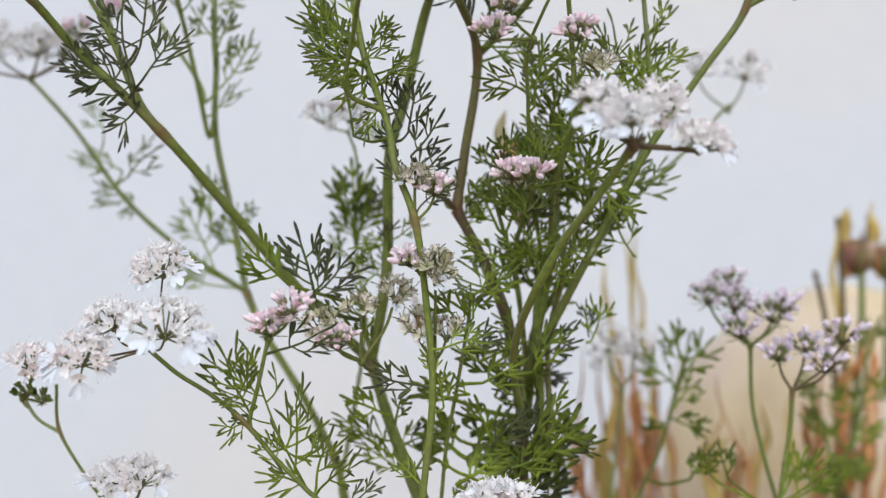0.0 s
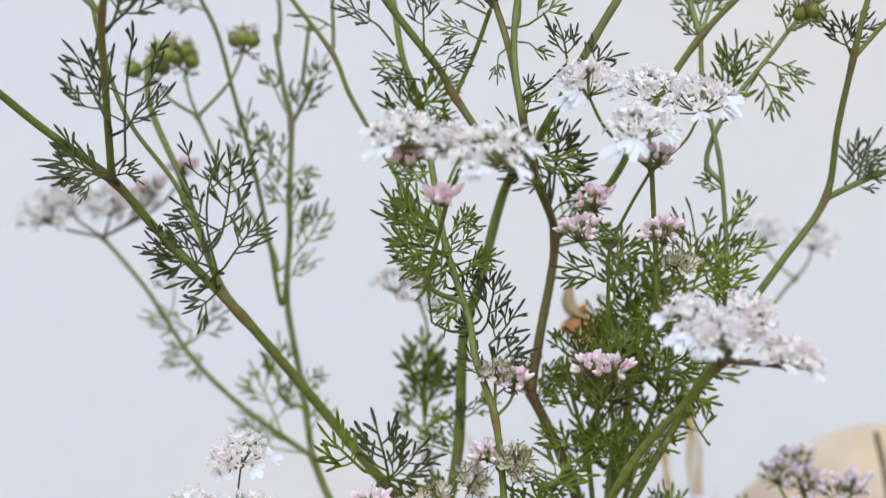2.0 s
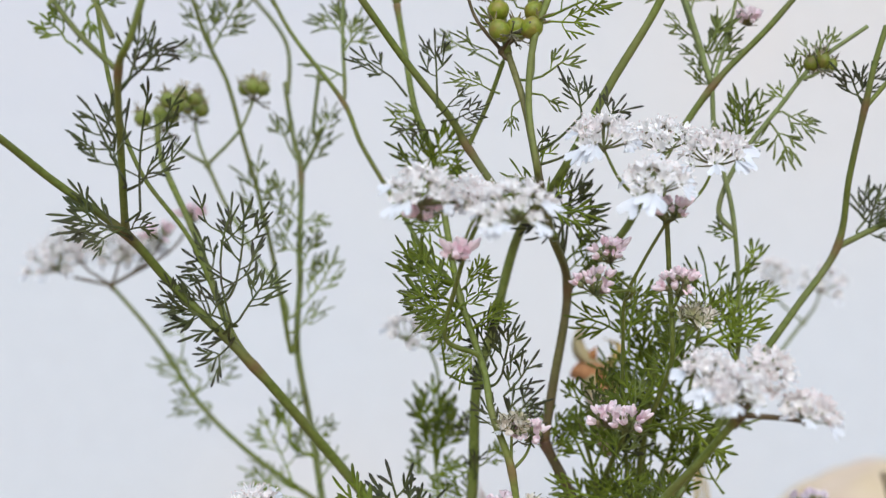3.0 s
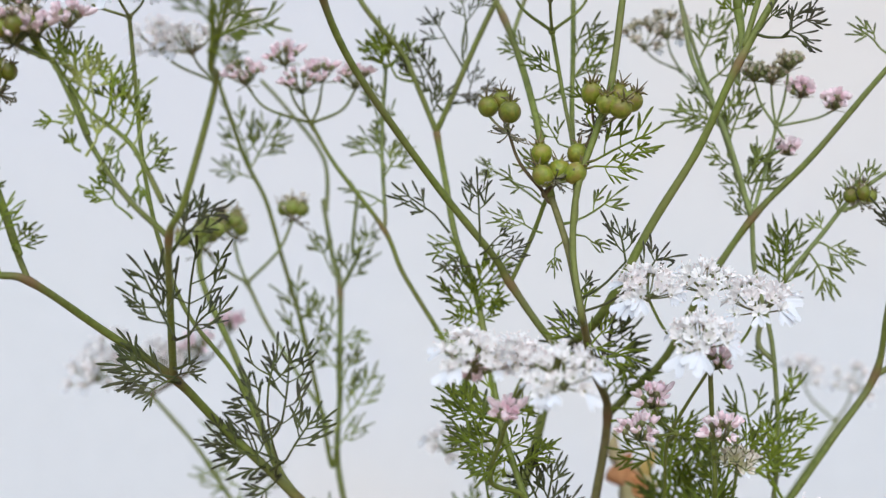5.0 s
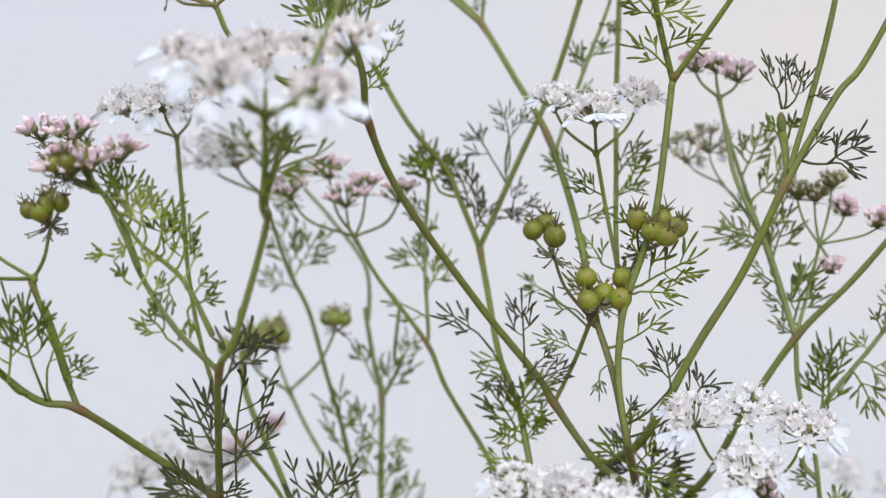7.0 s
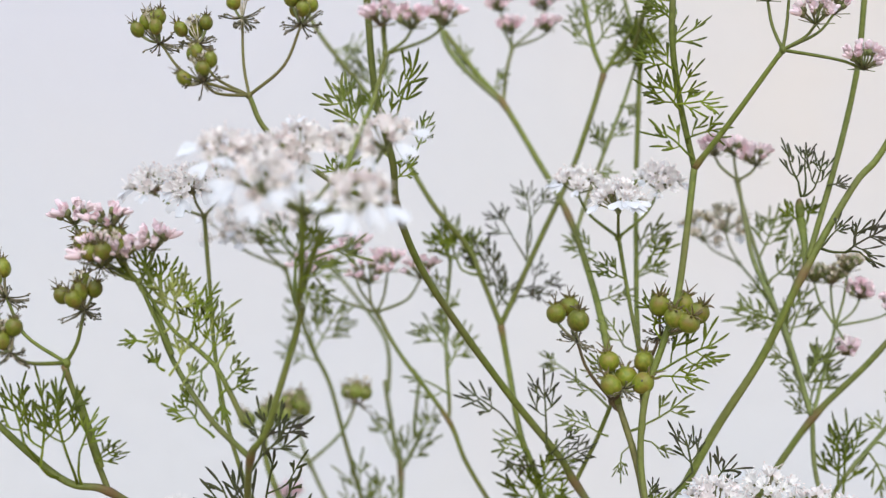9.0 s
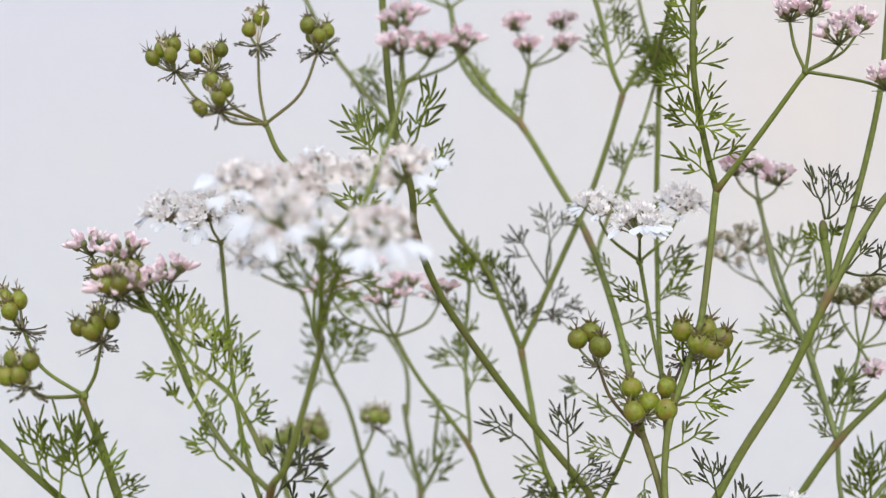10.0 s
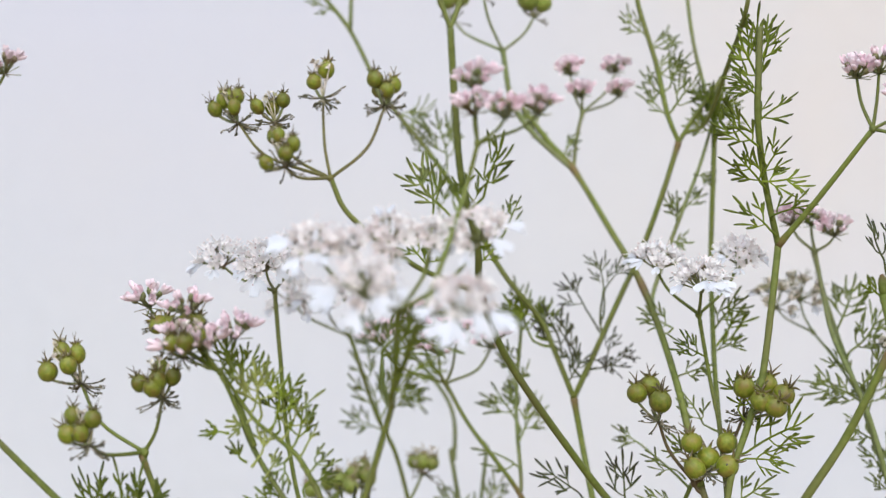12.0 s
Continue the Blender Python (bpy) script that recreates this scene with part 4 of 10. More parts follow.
head = umbel(tall, (-0.0318, 0.2967, 0.5023), "umbel of green and pink buds", [(-0.0349, 0.2969, 0.5110), (-0.0320, 0.2958, 0.5056), (-0.0243, 0.2979, 0.5119), (-0.0235, 0.2956, 0.5061)], PALE_STEM, 0.00040)
umbellet_buds(head, (-0.0349, 0.2969, 0.5110), (0, -0.5, 1), 0.00317, 38, apart=False)
umbellet_buds(head, (-0.0320, 0.2958, 0.5056), (0, -0.5, 1), 0.00316, 39, apart=False)
umbellet_buds(head, (-0.0243, 0.2979, 0.5119), (0, -0.5, 1), 0.00318, 40, apart=False)
umbellet_buds(head, (-0.0235, 0.2956, 0.5061), (0, -0.5, 1), 0.00316, 41, apart=False)
stem(tall, [(0.0219, 0.2549, 0.4925), (0.0226, 0.2546, 0.4931), (0.0230, 0.2543, 0.4941)], 0.00046, 0.00039, STEM)
head = umbel(tall, (0.0230, 0.2543, 0.4941), "umbel of pale pink buds on long rays", [(0.0201, 0.2560, 0.5045), (0.0242, 0.2550, 0.5053), (0.0292, 0.2529, 0.4992), (0.0388, 0.2524, 0.4901), (0.0343, 0.2593, 0.5029)], STEM, 0.00046)
umbellet_buds(head, (0.0201, 0.2560, 0.5045), (0, -0.5, 1), 0.00413, 42)
umbellet_buds(head, (0.0242, 0.2550, 0.5053), (0, -0.5, 1), 0.00457, 43)
umbellet_buds(head, (0.0292, 0.2529, 0.4992), (0, -0.5, 1), 0.00521, 44, length=0.0021)
umbellet_buds(head, (0.0388, 0.2524, 0.4901), (0, -0.5, 1), 0.00496, 45)
umbellet_buds(head, (0.0343, 0.2593, 0.5029), (0, -0.5, 1), 0.00464, 46)
stem(tall, [(0.0208, 0.2878, 0.4693), (0.0206, 0.2879, 0.4700), (0.0205, 0.2880, 0.4711)], 0.00045, 0.00038, PALE_STEM)
head = umbel(tall, (0.0205, 0.2880, 0.4711), "umbel of pink flowers", [(0.0149, 0.2871, 0.4766), (0.0197, 0.2890, 0.4770), (0.0244, 0.2870, 0.4745)], PALE_STEM, 0.00045)
umbellet_buds(head, (0.0149, 0.2871, 0.4766), (0, -0.5, 1), 0.00383, 47, apart=False)
umbellet_buds(head, (0.0197, 0.2890, 0.4770), (0, -0.5, 1), 0.00386, 48, apart=False)
umbellet_buds(head, (0.0244, 0.2870, 0.4745), (0, -0.5, 1), 0.00460, 49, apart=False)
stem(tall, [(0.0200, 0.2801, 0.3437), (0.0191, 0.2757, 0.3440), (0.0187, 0.2709, 0.3459)], 0.00047, 0.00040, STEM)
head = umbel(tall, (0.0187, 0.2709, 0.3459), "small umbel of pink buds", [(0.0155, 0.2718, 0.3451), (0.0196, 0.2694, 0.3444)], STEM, 0.00047)
umbellet_buds(head, (0.0155, 0.2718, 0.3451), (0, -0.5, 1), 0.00373, 50)
umbellet_buds(head, (0.0196, 0.2694, 0.3444), (0, -0.5, 1), 0.00418, 51)
stem(tall, [(-0.0035, 0.2666, 0.3342), (-0.0037, 0.2666, 0.3350), (-0.0039, 0.2665, 0.3361)], 0.00046, 0.00039, STEM)
head = umbel(tall, (-0.0039, 0.2665, 0.3361), "umbel of fading flowers and young fruits", [(-0.0041, 0.2667, 0.3439), (-0.0001, 0.2687, 0.3417)], STEM, 0.00046)
umbellet_white(head, (-0.0041, 0.2667, 0.3439), (0, -0.5, 1), 0.00330, 52, (0, -1, 0), 0.4, count=10, mat=FADING)
umbellet_buds(head, (-0.0001, 0.2687, 0.3417), (0, -0.5, 1), 0.00345, 53)
stem(tall, [(-0.0023, 0.2678, 0.3252), (-0.0030, 0.2683, 0.3258), (-0.0034, 0.2687, 0.3268)], 0.00046, 0.00039, STEM)
head = umbel(tall, (-0.0034, 0.2687, 0.3268), "umbel of young fruits", [(-0.0000, 0.2667, 0.3261), (-0.0053, 0.2687, 0.3273)], STEM, 0.00046)
umbellet_white(head, (-0.0000, 0.2667, 0.3261), (0, -0.5, 1), 0.00427, 54, (0, -1, 0), 0.4, count=10, mat=FADING)
umbellet_buds(head, (-0.0053, 0.2687, 0.3273), (0, -0.5, 1), 0.00299, 55)
stem(tall, [(0.0562, 0.2835, 0.4203), (0.0589, 0.2831, 0.4212), (0.0607, 0.2829, 0.4226)], 0.00043, 0.00037, PALE_STEM)
head = umbel(tall, (0.0607, 0.2829, 0.4226), "umbel of green buds", [(0.0601, 0.2829, 0.4226)], PALE_STEM, 0.00043)
fruits(head, (0.0601, 0.2829, 0.4226), [(0.0579, 0.2830, 0.4235), (0.0608, 0.2829, 0.4243), (0.0628, 0.2839, 0.4234), (0.0602, 0.2849, 0.4255)], 0.00161, 56)
stem(tall, [(0.0423, 0.2867, 0.4367), (0.0425, 0.2867, 0.4376), (0.0427, 0.2866, 0.4388)], 0.00038, 0.00032, PALE_STEM)
head = umbel(tall, (0.0427, 0.2866, 0.4388), "umbel of pink and green buds", [(0.0376, 0.2860, 0.4485), (0.0413, 0.2860, 0.4481), (0.0450, 0.2860, 0.4510), (0.0481, 0.2866, 0.4452), (0.0554, 0.2870, 0.4427), (0.0455, 0.2866, 0.4325)], PALE_STEM, 0.00038)
umbellet_buds(head, (0.0376, 0.2860, 0.4485), (0, -0.25, 1), 0.0042, 57, mat=FADING, count=14, length=0.0013, apart=False)
umbellet_buds(head, (0.0413, 0.2860, 0.4481), (0, -0.25, 1), 0.0042, 571, mat=FADING, count=14, length=0.0013, apart=False)
umbellet_buds(head, (0.0450, 0.2860, 0.4510), (0, -0.25, 1), 0.0042, 572, mat=FADING, count=14, length=0.0013, apart=False)
umbellet_buds(head, (0.0481, 0.2866, 0.4452), (0, -0.5, 1), 0.00351, 58, apart=False)
umbellet_buds(head, (0.0554, 0.2870, 0.4427), (0, -0.5, 1), 0.00351, 59, apart=False)
umbellet_buds(head, (0.0455, 0.2866, 0.4325), (0, -0.5, 1), 0.00275, 60, apart=False)
stem(tall, [(0.0372, 0.2834, 0.4182), (0.0411, 0.2868, 0.4312), (0.0427, 0.2866, 0.4388)], 0.00045, 0.00036, PALE_STEM)
head = umbel(tall, (0.0718, 0.3450, 0.3686), "blurred pinkish white umbel behind the stems", [(0.0639, 0.3500, 0.3789), (0.0760, 0.3450, 0.3768)], PALE_STEM, 0.00045)
umbellet_white(head, (0.0639, 0.3500, 0.3789), (0, -0.85, 1), 0.00664, 61, (-0.57, 0.01, 0.0), 0.8, count=9)
umbellet_white(head, (0.0760, 0.3450, 0.3768), (0, -0.85, 1), 0.00743, 62, (0.45, -0.35, 0.0), 0.8, count=10)
stem(tall, [(0.0318, 0.2884, 0.3287), (0.0344, 0.2887, 0.3326), (0.0449, 0.3060, 0.3443), (0.0584, 0.3250, 0.3566), (0.0701, 0.3380, 0.3687), (0.0718, 0.3450, 0.3686)], 0.00045, 0.00042, PALE_STEM)
head = umbel(tall, (0.0234, 0.3000, 0.4529), "small faded white umbel", [(0.0151, 0.3020, 0.4584), (0.0197, 0.2980, 0.4604)], PALE_STEM, 0.00033)
umbellet_white(head, (0.0151, 0.3020, 0.4584), (0, -0.85, 1), 0.00659, 63, (-0.82, -0.15, 0.0), 0.8, count=9, mat=FADING)
umbellet_white(head, (0.0197, 0.2980, 0.4604), (0, -0.85, 1), 0.00650, 64, (-0.43, -0.58, 0.0), 0.8, count=9, mat=FADING)
stem(tall, [(0.0318, 0.2851, 0.4347), (0.0303, 0.2852, 0.4390), (0.0268, 0.2925, 0.4468), (0.0234, 0.3000, 0.4529)], 0.00030, 0.00027, PALE_STEM)
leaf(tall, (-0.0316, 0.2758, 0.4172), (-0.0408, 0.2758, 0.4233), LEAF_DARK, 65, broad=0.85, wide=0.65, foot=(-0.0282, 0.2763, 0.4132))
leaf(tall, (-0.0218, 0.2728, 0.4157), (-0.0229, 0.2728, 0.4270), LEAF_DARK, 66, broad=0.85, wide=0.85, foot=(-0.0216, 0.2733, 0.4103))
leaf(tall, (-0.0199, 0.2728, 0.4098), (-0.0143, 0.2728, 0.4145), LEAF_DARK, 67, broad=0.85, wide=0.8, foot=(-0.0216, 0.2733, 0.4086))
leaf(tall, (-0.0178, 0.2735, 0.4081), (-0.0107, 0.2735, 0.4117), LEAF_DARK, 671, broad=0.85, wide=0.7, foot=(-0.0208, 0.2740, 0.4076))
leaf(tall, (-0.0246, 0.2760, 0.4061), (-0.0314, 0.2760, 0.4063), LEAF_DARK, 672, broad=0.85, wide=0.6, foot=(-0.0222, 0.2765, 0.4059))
leaf(tall, (0.0081, 0.2620, 0.4077), (0.0058, 0.2638, 0.4174), LEAF_DARK, 68, wide=0.95, foot=(-0.0013, 0.2615, 0.3998))
leaf(tall, (0.0115, 0.2620, 0.4044), (0.0161, 0.2596, 0.4118), LEAF_DARK, 69, wide=0.95, foot=(-0.0006, 0.2622, 0.3973))
leaf(leaning, (0.0386, 0.2635, 0.4540), (0.0478, 0.2635, 0.4591), LEAF_DARK, 70, broad=0.95, wide=0.85, foot=(0.0337, 0.2640, 0.4547))
leaf(leaning, (0.0416, 0.2635, 0.4542), (0.0467, 0.2635, 0.4520), LEAF_DARK, 71, broad=0.95, wide=0.8, foot=(0.0387, 0.2640, 0.4541))
leaf(tall, (0.0017, 0.2681, 0.3908), (-0.0074, 0.2669, 0.3964), LEAF, 72, wide=0.86, foot=(0.0013, 0.2689, 0.3902))
leaf(tall, (0.0015, 0.2661, 0.3903), (0.0130, 0.2666, 0.3872), LEAF, 73, wide=0.86, foot=(0.0010, 0.2677, 0.3912))
leaf(tall, (0.0013, 0.2702, 0.3889), (0.0083, 0.2731, 0.3954), LEAF, 74, wide=0.86)
leaf(tall, (-0.0227, 0.2829, 0.3960), (-0.0304, 0.2810, 0.4062), LEAF, 75, wide=0.86, foot=(-0.0211, 0.2828, 0.3955))
leaf(tall, (-0.0227, 0.2829, 0.4009), (-0.0156, 0.2841, 0.4091), LEAF, 76, wide=0.86, foot=(-0.0224, 0.2839, 0.4003))
leaf(tall, (-0.0220, 0.2818, 0.3936), (-0.0288, 0.2786, 0.3960), LEAF, 77, wide=0.86, foot=(-0.0206, 0.2821, 0.3932))
leaf(tall, (-0.0226, 0.2807, 0.3900), (-0.0307, 0.2797, 0.3898), LEAF, 78, wide=0.86, foot=(-0.0198, 0.2810, 0.3894))
leaf(tall, (-0.0249, 0.2837, 0.4083), (-0.0336, 0.2797, 0.4101), LEAF, 80, wide=0.86, foot=(-0.0251, 0.2846, 0.4073))
leaf(tall, (-0.0220, 0.2819, 0.3973), (-0.0147, 0.2820, 0.3999), LEAF, 81, wide=0.86, foot=(-0.0214, 0.2830, 0.3966))
leaf(tall, (-0.0263, 0.2890, 0.4611), (-0.0294, 0.2890, 0.4694), LEAF_DARK, 82, broad=0.85, wide=0.75, foot=(-0.0263, 0.2895, 0.4543))
leaf(tall, (-0.0250, 0.2891, 0.4463), (-0.0230, 0.2891, 0.4528), LEAF_DARK, 83, broad=0.85, wide=0.8, foot=(-0.0252, 0.2896, 0.4434))
leaf(tall, (-0.0337, 0.2894, 0.4397), (-0.0289, 0.2891, 0.4473), LEAF_DARK, 84, wide=0.86)
leaf(tall, (-0.0352, 0.2898, 0.4460), (-0.0407, 0.2887, 0.4562), LEAF_DARK, 85, wide=0.86, foot=(-0.0361, 0.2893, 0.4449))
leaf(tall, (-0.0418, 0.2909, 0.4488), (-0.0448, 0.2869, 0.4596), LEAF, 86, wide=0.86, foot=(-0.0374, 0.2891, 0.4477))
leaf(tall, (-0.0412, 0.2906, 0.4499), (-0.0377, 0.2896, 0.4583), LEAF, 87, wide=0.86, foot=(-0.0380, 0.2889, 0.4491))
leaf(tall, (-0.0432, 0.2887, 0.4549), (-0.0480, 0.2854, 0.4542), LEAF, 88, wide=0.86, foot=(-0.0406, 0.2892, 0.4542))
leaf(tall, (-0.0059, 0.2720, 0.4473), (-0.0137, 0.2715, 0.4518), LEAF, 89, wide=0.77)
leaf(tall, (-0.0022, 0.2850, 0.4481), (0.0046, 0.2868, 0.4586), LEAF, 90, wide=0.77, foot=(-0.0025, 0.2811, 0.4470))
leaf(tall, (-0.0003, 0.2640, 0.4369), (0.0033, 0.2616, 0.4447), LEAF, 91, wide=0.77, foot=(0.0018, 0.2630, 0.4343))
leaf(tall, (0.0025, 0.2640, 0.4375), (-0.0033, 0.2640, 0.4438), LEAF, 92, wide=0.77, foot=(0.0025, 0.2633, 0.4367))
leaf(tall, (0.0016, 0.2640, 0.4283), (0.0164, 0.2654, 0.4357), LEAF, 93, wide=0.77, foot=(-0.0006, 0.2624, 0.4273))
leaf(tall, (0.0016, 0.2640, 0.4271), (0.0106, 0.2622, 0.4266), LEAF, 94, wide=0.77, foot=(-0.0009, 0.2623, 0.4263))
leaf(tall, (0.0003, 0.2663, 0.3972), (0.0024, 0.2693, 0.4035), LEAF, 96, wide=0.77, foot=(0.0000, 0.2640, 0.3947))
leaf(tall, (0.0001, 0.2702, 0.4170), (0.0079, 0.2688, 0.4236), LEAF_PALE, 97, wide=0.77, foot=(-0.0051, 0.2647, 0.4152))
leaf(tall, (-0.0111, 0.2733, 0.4230), (-0.0186, 0.2733, 0.4272), LEAF_PALE, 98, broad=0.85, wide=0.6, foot=(-0.0091, 0.2738, 0.4211))
leaf(tall, (-0.0072, 0.2721, 0.4252), (-0.0139, 0.2694, 0.4307), LEAF_PALE, 99, wide=0.77, foot=(-0.0080, 0.2723, 0.4204))
leaf(tall, (-0.0054, 0.2751, 0.4327), (-0.0104, 0.2748, 0.4397), LEAF_PALE, 100, wide=0.77, foot=(-0.0025, 0.2716, 0.4315))
leaf(tall, (-0.0110, 0.2715, 0.4144), (-0.0200, 0.2715, 0.4170), LEAF_PALE, 101, broad=0.85, wide=0.85, foot=(-0.0085, 0.2720, 0.4135))
leaf(tall, (0.0308, 0.2860, 0.4380), (0.0222, 0.2827, 0.4420), LEAF_PALE, 102, wide=0.69, foot=(0.0309, 0.2848, 0.4371))
leaf(tall, (0.0301, 0.2856, 0.4393), (0.0178, 0.2863, 0.4427), LEAF_PALE, 103, wide=0.69, foot=(0.0303, 0.2848, 0.4388))
leaf(tall, (0.0324, 0.2875, 0.4323), (0.0379, 0.2881, 0.4473), LEAF_PALE, 104, wide=0.69, foot=(0.0330, 0.2854, 0.4313))
leaf(tall, (0.0308, 0.2865, 0.4413), (0.0357, 0.2839, 0.4532), LEAF_PALE, 105, wide=0.69, foot=(0.0299, 0.2861, 0.4403))
leaf(tall, (0.0284, 0.2873, 0.4490), (0.0354, 0.2890, 0.4605), LEAF_PALE, 106, wide=0.69, foot=(0.0274, 0.2862, 0.4476))
leaf(tall, (0.0261, 0.2890, 0.4541), (0.0310, 0.2930, 0.4667), LEAF_PALE, 107, wide=0.69, foot=(0.0258, 0.2880, 0.4529))
leaf(tall, (0.0347, 0.2863, 0.4248), (0.0408, 0.2837, 0.4353), LEAF_PALE, 108, wide=0.69, foot=(0.0354, 0.2845, 0.4239))
leaf(tall, (0.0373, 0.2864, 0.4211), (0.0439, 0.2865, 0.4344), LEAF_PALE, 109, wide=0.69, foot=(0.0367, 0.2837, 0.4198))
leaf(tall, (0.0338, 0.2879, 0.4299), (0.0268, 0.2834, 0.4345), LEAF_PALE, 110, wide=0.69, foot=(0.0338, 0.2852, 0.4289))
leaf(tall, (0.0295, 0.2863, 0.4426), (0.0231, 0.2857, 0.4499), LEAF_PALE, 111, wide=0.69, foot=(0.0293, 0.2871, 0.4415))
leaf(tall, (0.0362, 0.2873, 0.4224), (0.0315, 0.2888, 0.4286), LEAF_PALE, 112, wide=0.69, foot=(0.0381, 0.2843, 0.4210))
leaf(tall, (0.0379, 0.2864, 0.4187), (0.0331, 0.2839, 0.4233), LEAF_PALE, 113, wide=0.69, foot=(0.0373, 0.2837, 0.4167))
leaf(leaning, (0.0355, 0.2640, 0.4571), (0.0400, 0.2640, 0.4609), LEAF_DARK, 115, broad=0.95, wide=0.7, foot=(0.0340, 0.2645, 0.4551))
leaf(tall, (0.0536, 0.2844, 0.4158), (0.0499, 0.2856, 0.4197), LEAF_PALE, 117, wide=0.77)
leaf(tall, (0.0590, 0.2829, 0.4236), (0.0567, 0.2861, 0.4303), LEAF_PALE, 118, wide=0.77)
leaf(tall, (0.0602, 0.2829, 0.4243), (0.0631, 0.2818, 0.4316), LEAF_PALE, 119, wide=0.77, foot=(0.0590, 0.2829, 0.4236))
leaf(tall, (0.0526, 0.2844, 0.4133), (0.0614, 0.2850, 0.4088), LEAF_PALE, 120, wide=0.77, foot=(0.0513, 0.2850, 0.4131))
leaf(tall, (0.0556, 0.2832, 0.4197), (0.0517, 0.2807, 0.4249), LEAF_PALE, 121, wide=0.77)
leaf(tall, (0.0629, 0.2800, 0.4554), (0.0560, 0.2793, 0.4598), LEAF_PALE, 122, wide=0.77, foot=(0.0662, 0.2799, 0.4527))
leaf(tall, (0.0506, 0.2856, 0.4106), (0.0548, 0.2868, 0.4008), LEAF_PALE, 123, wide=0.77, foot=(0.0497, 0.2854, 0.4111))
leaf(tall, (0.0435, 0.2857, 0.4028), (0.0414, 0.2840, 0.4186), LEAF, 124, wide=0.69, foot=(0.0432, 0.2868, 0.4019))
leaf(tall, (0.0448, 0.2855, 0.4016), (0.0460, 0.2862, 0.4201), LEAF, 125, wide=0.69, foot=(0.0424, 0.2869, 0.4005))
leaf(tall, (0.0434, 0.2860, 0.3855), (0.0378, 0.2884, 0.3889), LEAF, 126, wide=0.69, foot=(0.0435, 0.2867, 0.3846))
leaf(tall, (0.0439, 0.2870, 0.3731), (0.0482, 0.2853, 0.3814), LEAF, 127, wide=0.69, foot=(0.0448, 0.2882, 0.3719))
leaf(tall, (0.0451, 0.2870, 0.3695), (0.0537, 0.2877, 0.3753), LEAF, 128, wide=0.69, foot=(0.0451, 0.2888, 0.3686))
leaf(tall, (0.0444, 0.2870, 0.3781), (0.0486, 0.2901, 0.3866), LEAF, 129, wide=0.69, foot=(0.0443, 0.2875, 0.3772))
leaf(tall, (0.0446, 0.2870, 0.3670), (0.0381, 0.2858, 0.3743), LEAF, 130, wide=0.69, foot=(0.0452, 0.2894, 0.3660))
leaf(tall, (-0.0182, 0.2620, 0.3673), (-0.0265, 0.2632, 0.3743), LEAF, 131, wide=0.77)
leaf(tall, (-0.0194, 0.2700, 0.3708), (-0.0295, 0.2670, 0.3812), LEAF, 132, wide=0.77, foot=(-0.0145, 0.2739, 0.3679))
leaf(tall, (-0.0159, 0.2620, 0.3663), (-0.0237, 0.2614, 0.3644), LEAF, 133, wide=0.77, foot=(-0.0178, 0.2623, 0.3662))
leaf(tall, (-0.0153, 0.2680, 0.3689), (-0.0090, 0.2699, 0.3746), LEAF, 134, wide=0.77, foot=(-0.0181, 0.2637, 0.3640))
leaf(tall, (-0.0100, 0.2700, 0.3665), (-0.0044, 0.2677, 0.3704), LEAF, 135, wide=0.77, foot=(-0.0130, 0.2725, 0.3640))
leaf(tall, (-0.0208, 0.2760, 0.3748), (-0.0268, 0.2761, 0.3817), LEAF, 136, wide=0.77, foot=(-0.0163, 0.2758, 0.3732))
leaf(tall, (-0.0208, 0.2803, 0.3840), (-0.0259, 0.2829, 0.3910), LEAF, 137, wide=0.77, foot=(-0.0185, 0.2789, 0.3831))
leaf(tall, (-0.0547, 0.2427, 0.4754), (-0.0585, 0.2418, 0.4823), LEAF, 138, wide=0.86, foot=(-0.0560, 0.2421, 0.4731))
leaf(tall, (-0.0496, 0.2422, 0.4699), (-0.0469, 0.2431, 0.4773), LEAF, 139, wide=0.86, foot=(-0.0544, 0.2452, 0.4675))
leaf(tall, (-0.0643, 0.2469, 0.4640), (-0.0691, 0.2502, 0.4693), LEAF, 140, wide=0.86, foot=(-0.0645, 0.2479, 0.4627))
leaf(tall, (-0.0643, 0.2469, 0.4632), (-0.0613, 0.2458, 0.4701), LEAF, 141, wide=0.86, foot=(-0.0645, 0.2479, 0.4627))
leaf(tall, (-0.0537, 0.2470, 0.4648), (-0.0495, 0.2482, 0.4695), LEAF, 142, wide=0.86)
leaf(tall, (-0.0611, 0.2501, 0.4749), (-0.0688, 0.2474, 0.4848), LEAF_YELLOW, 143, wide=0.6, foot=(-0.0546, 0.2447, 0.4684))
leaf(tall, (-0.0635, 0.2511, 0.4758), (-0.0661, 0.2506, 0.4865), LEAF_YELLOW, 144, wide=0.6, foot=(-0.0645, 0.2479, 0.4627))
leaf(tall, (-0.0388, 0.2976, 0.4947), (-0.0440, 0.2996, 0.5014), LEAF_PALE, 145, wide=0.69, foot=(-0.0380, 0.2973, 0.4938))
leaf(tall, (-0.0359, 0.2966, 0.4919), (-0.0322, 0.2942, 0.4968), LEAF_PALE, 146, wide=0.69)
leaf(tall, (-0.0409, 0.2987, 0.4975), (-0.0468, 0.2989, 0.5044), LEAF_PALE, 147, wide=0.69, foot=(-0.0404, 0.2978, 0.4965))
leaf(tall, (-0.0133, 0.2881, 0.5007), (-0.0179, 0.2908, 0.5078), LEAF_PALE, 148, wide=0.69, foot=(-0.0129, 0.2876, 0.4999))
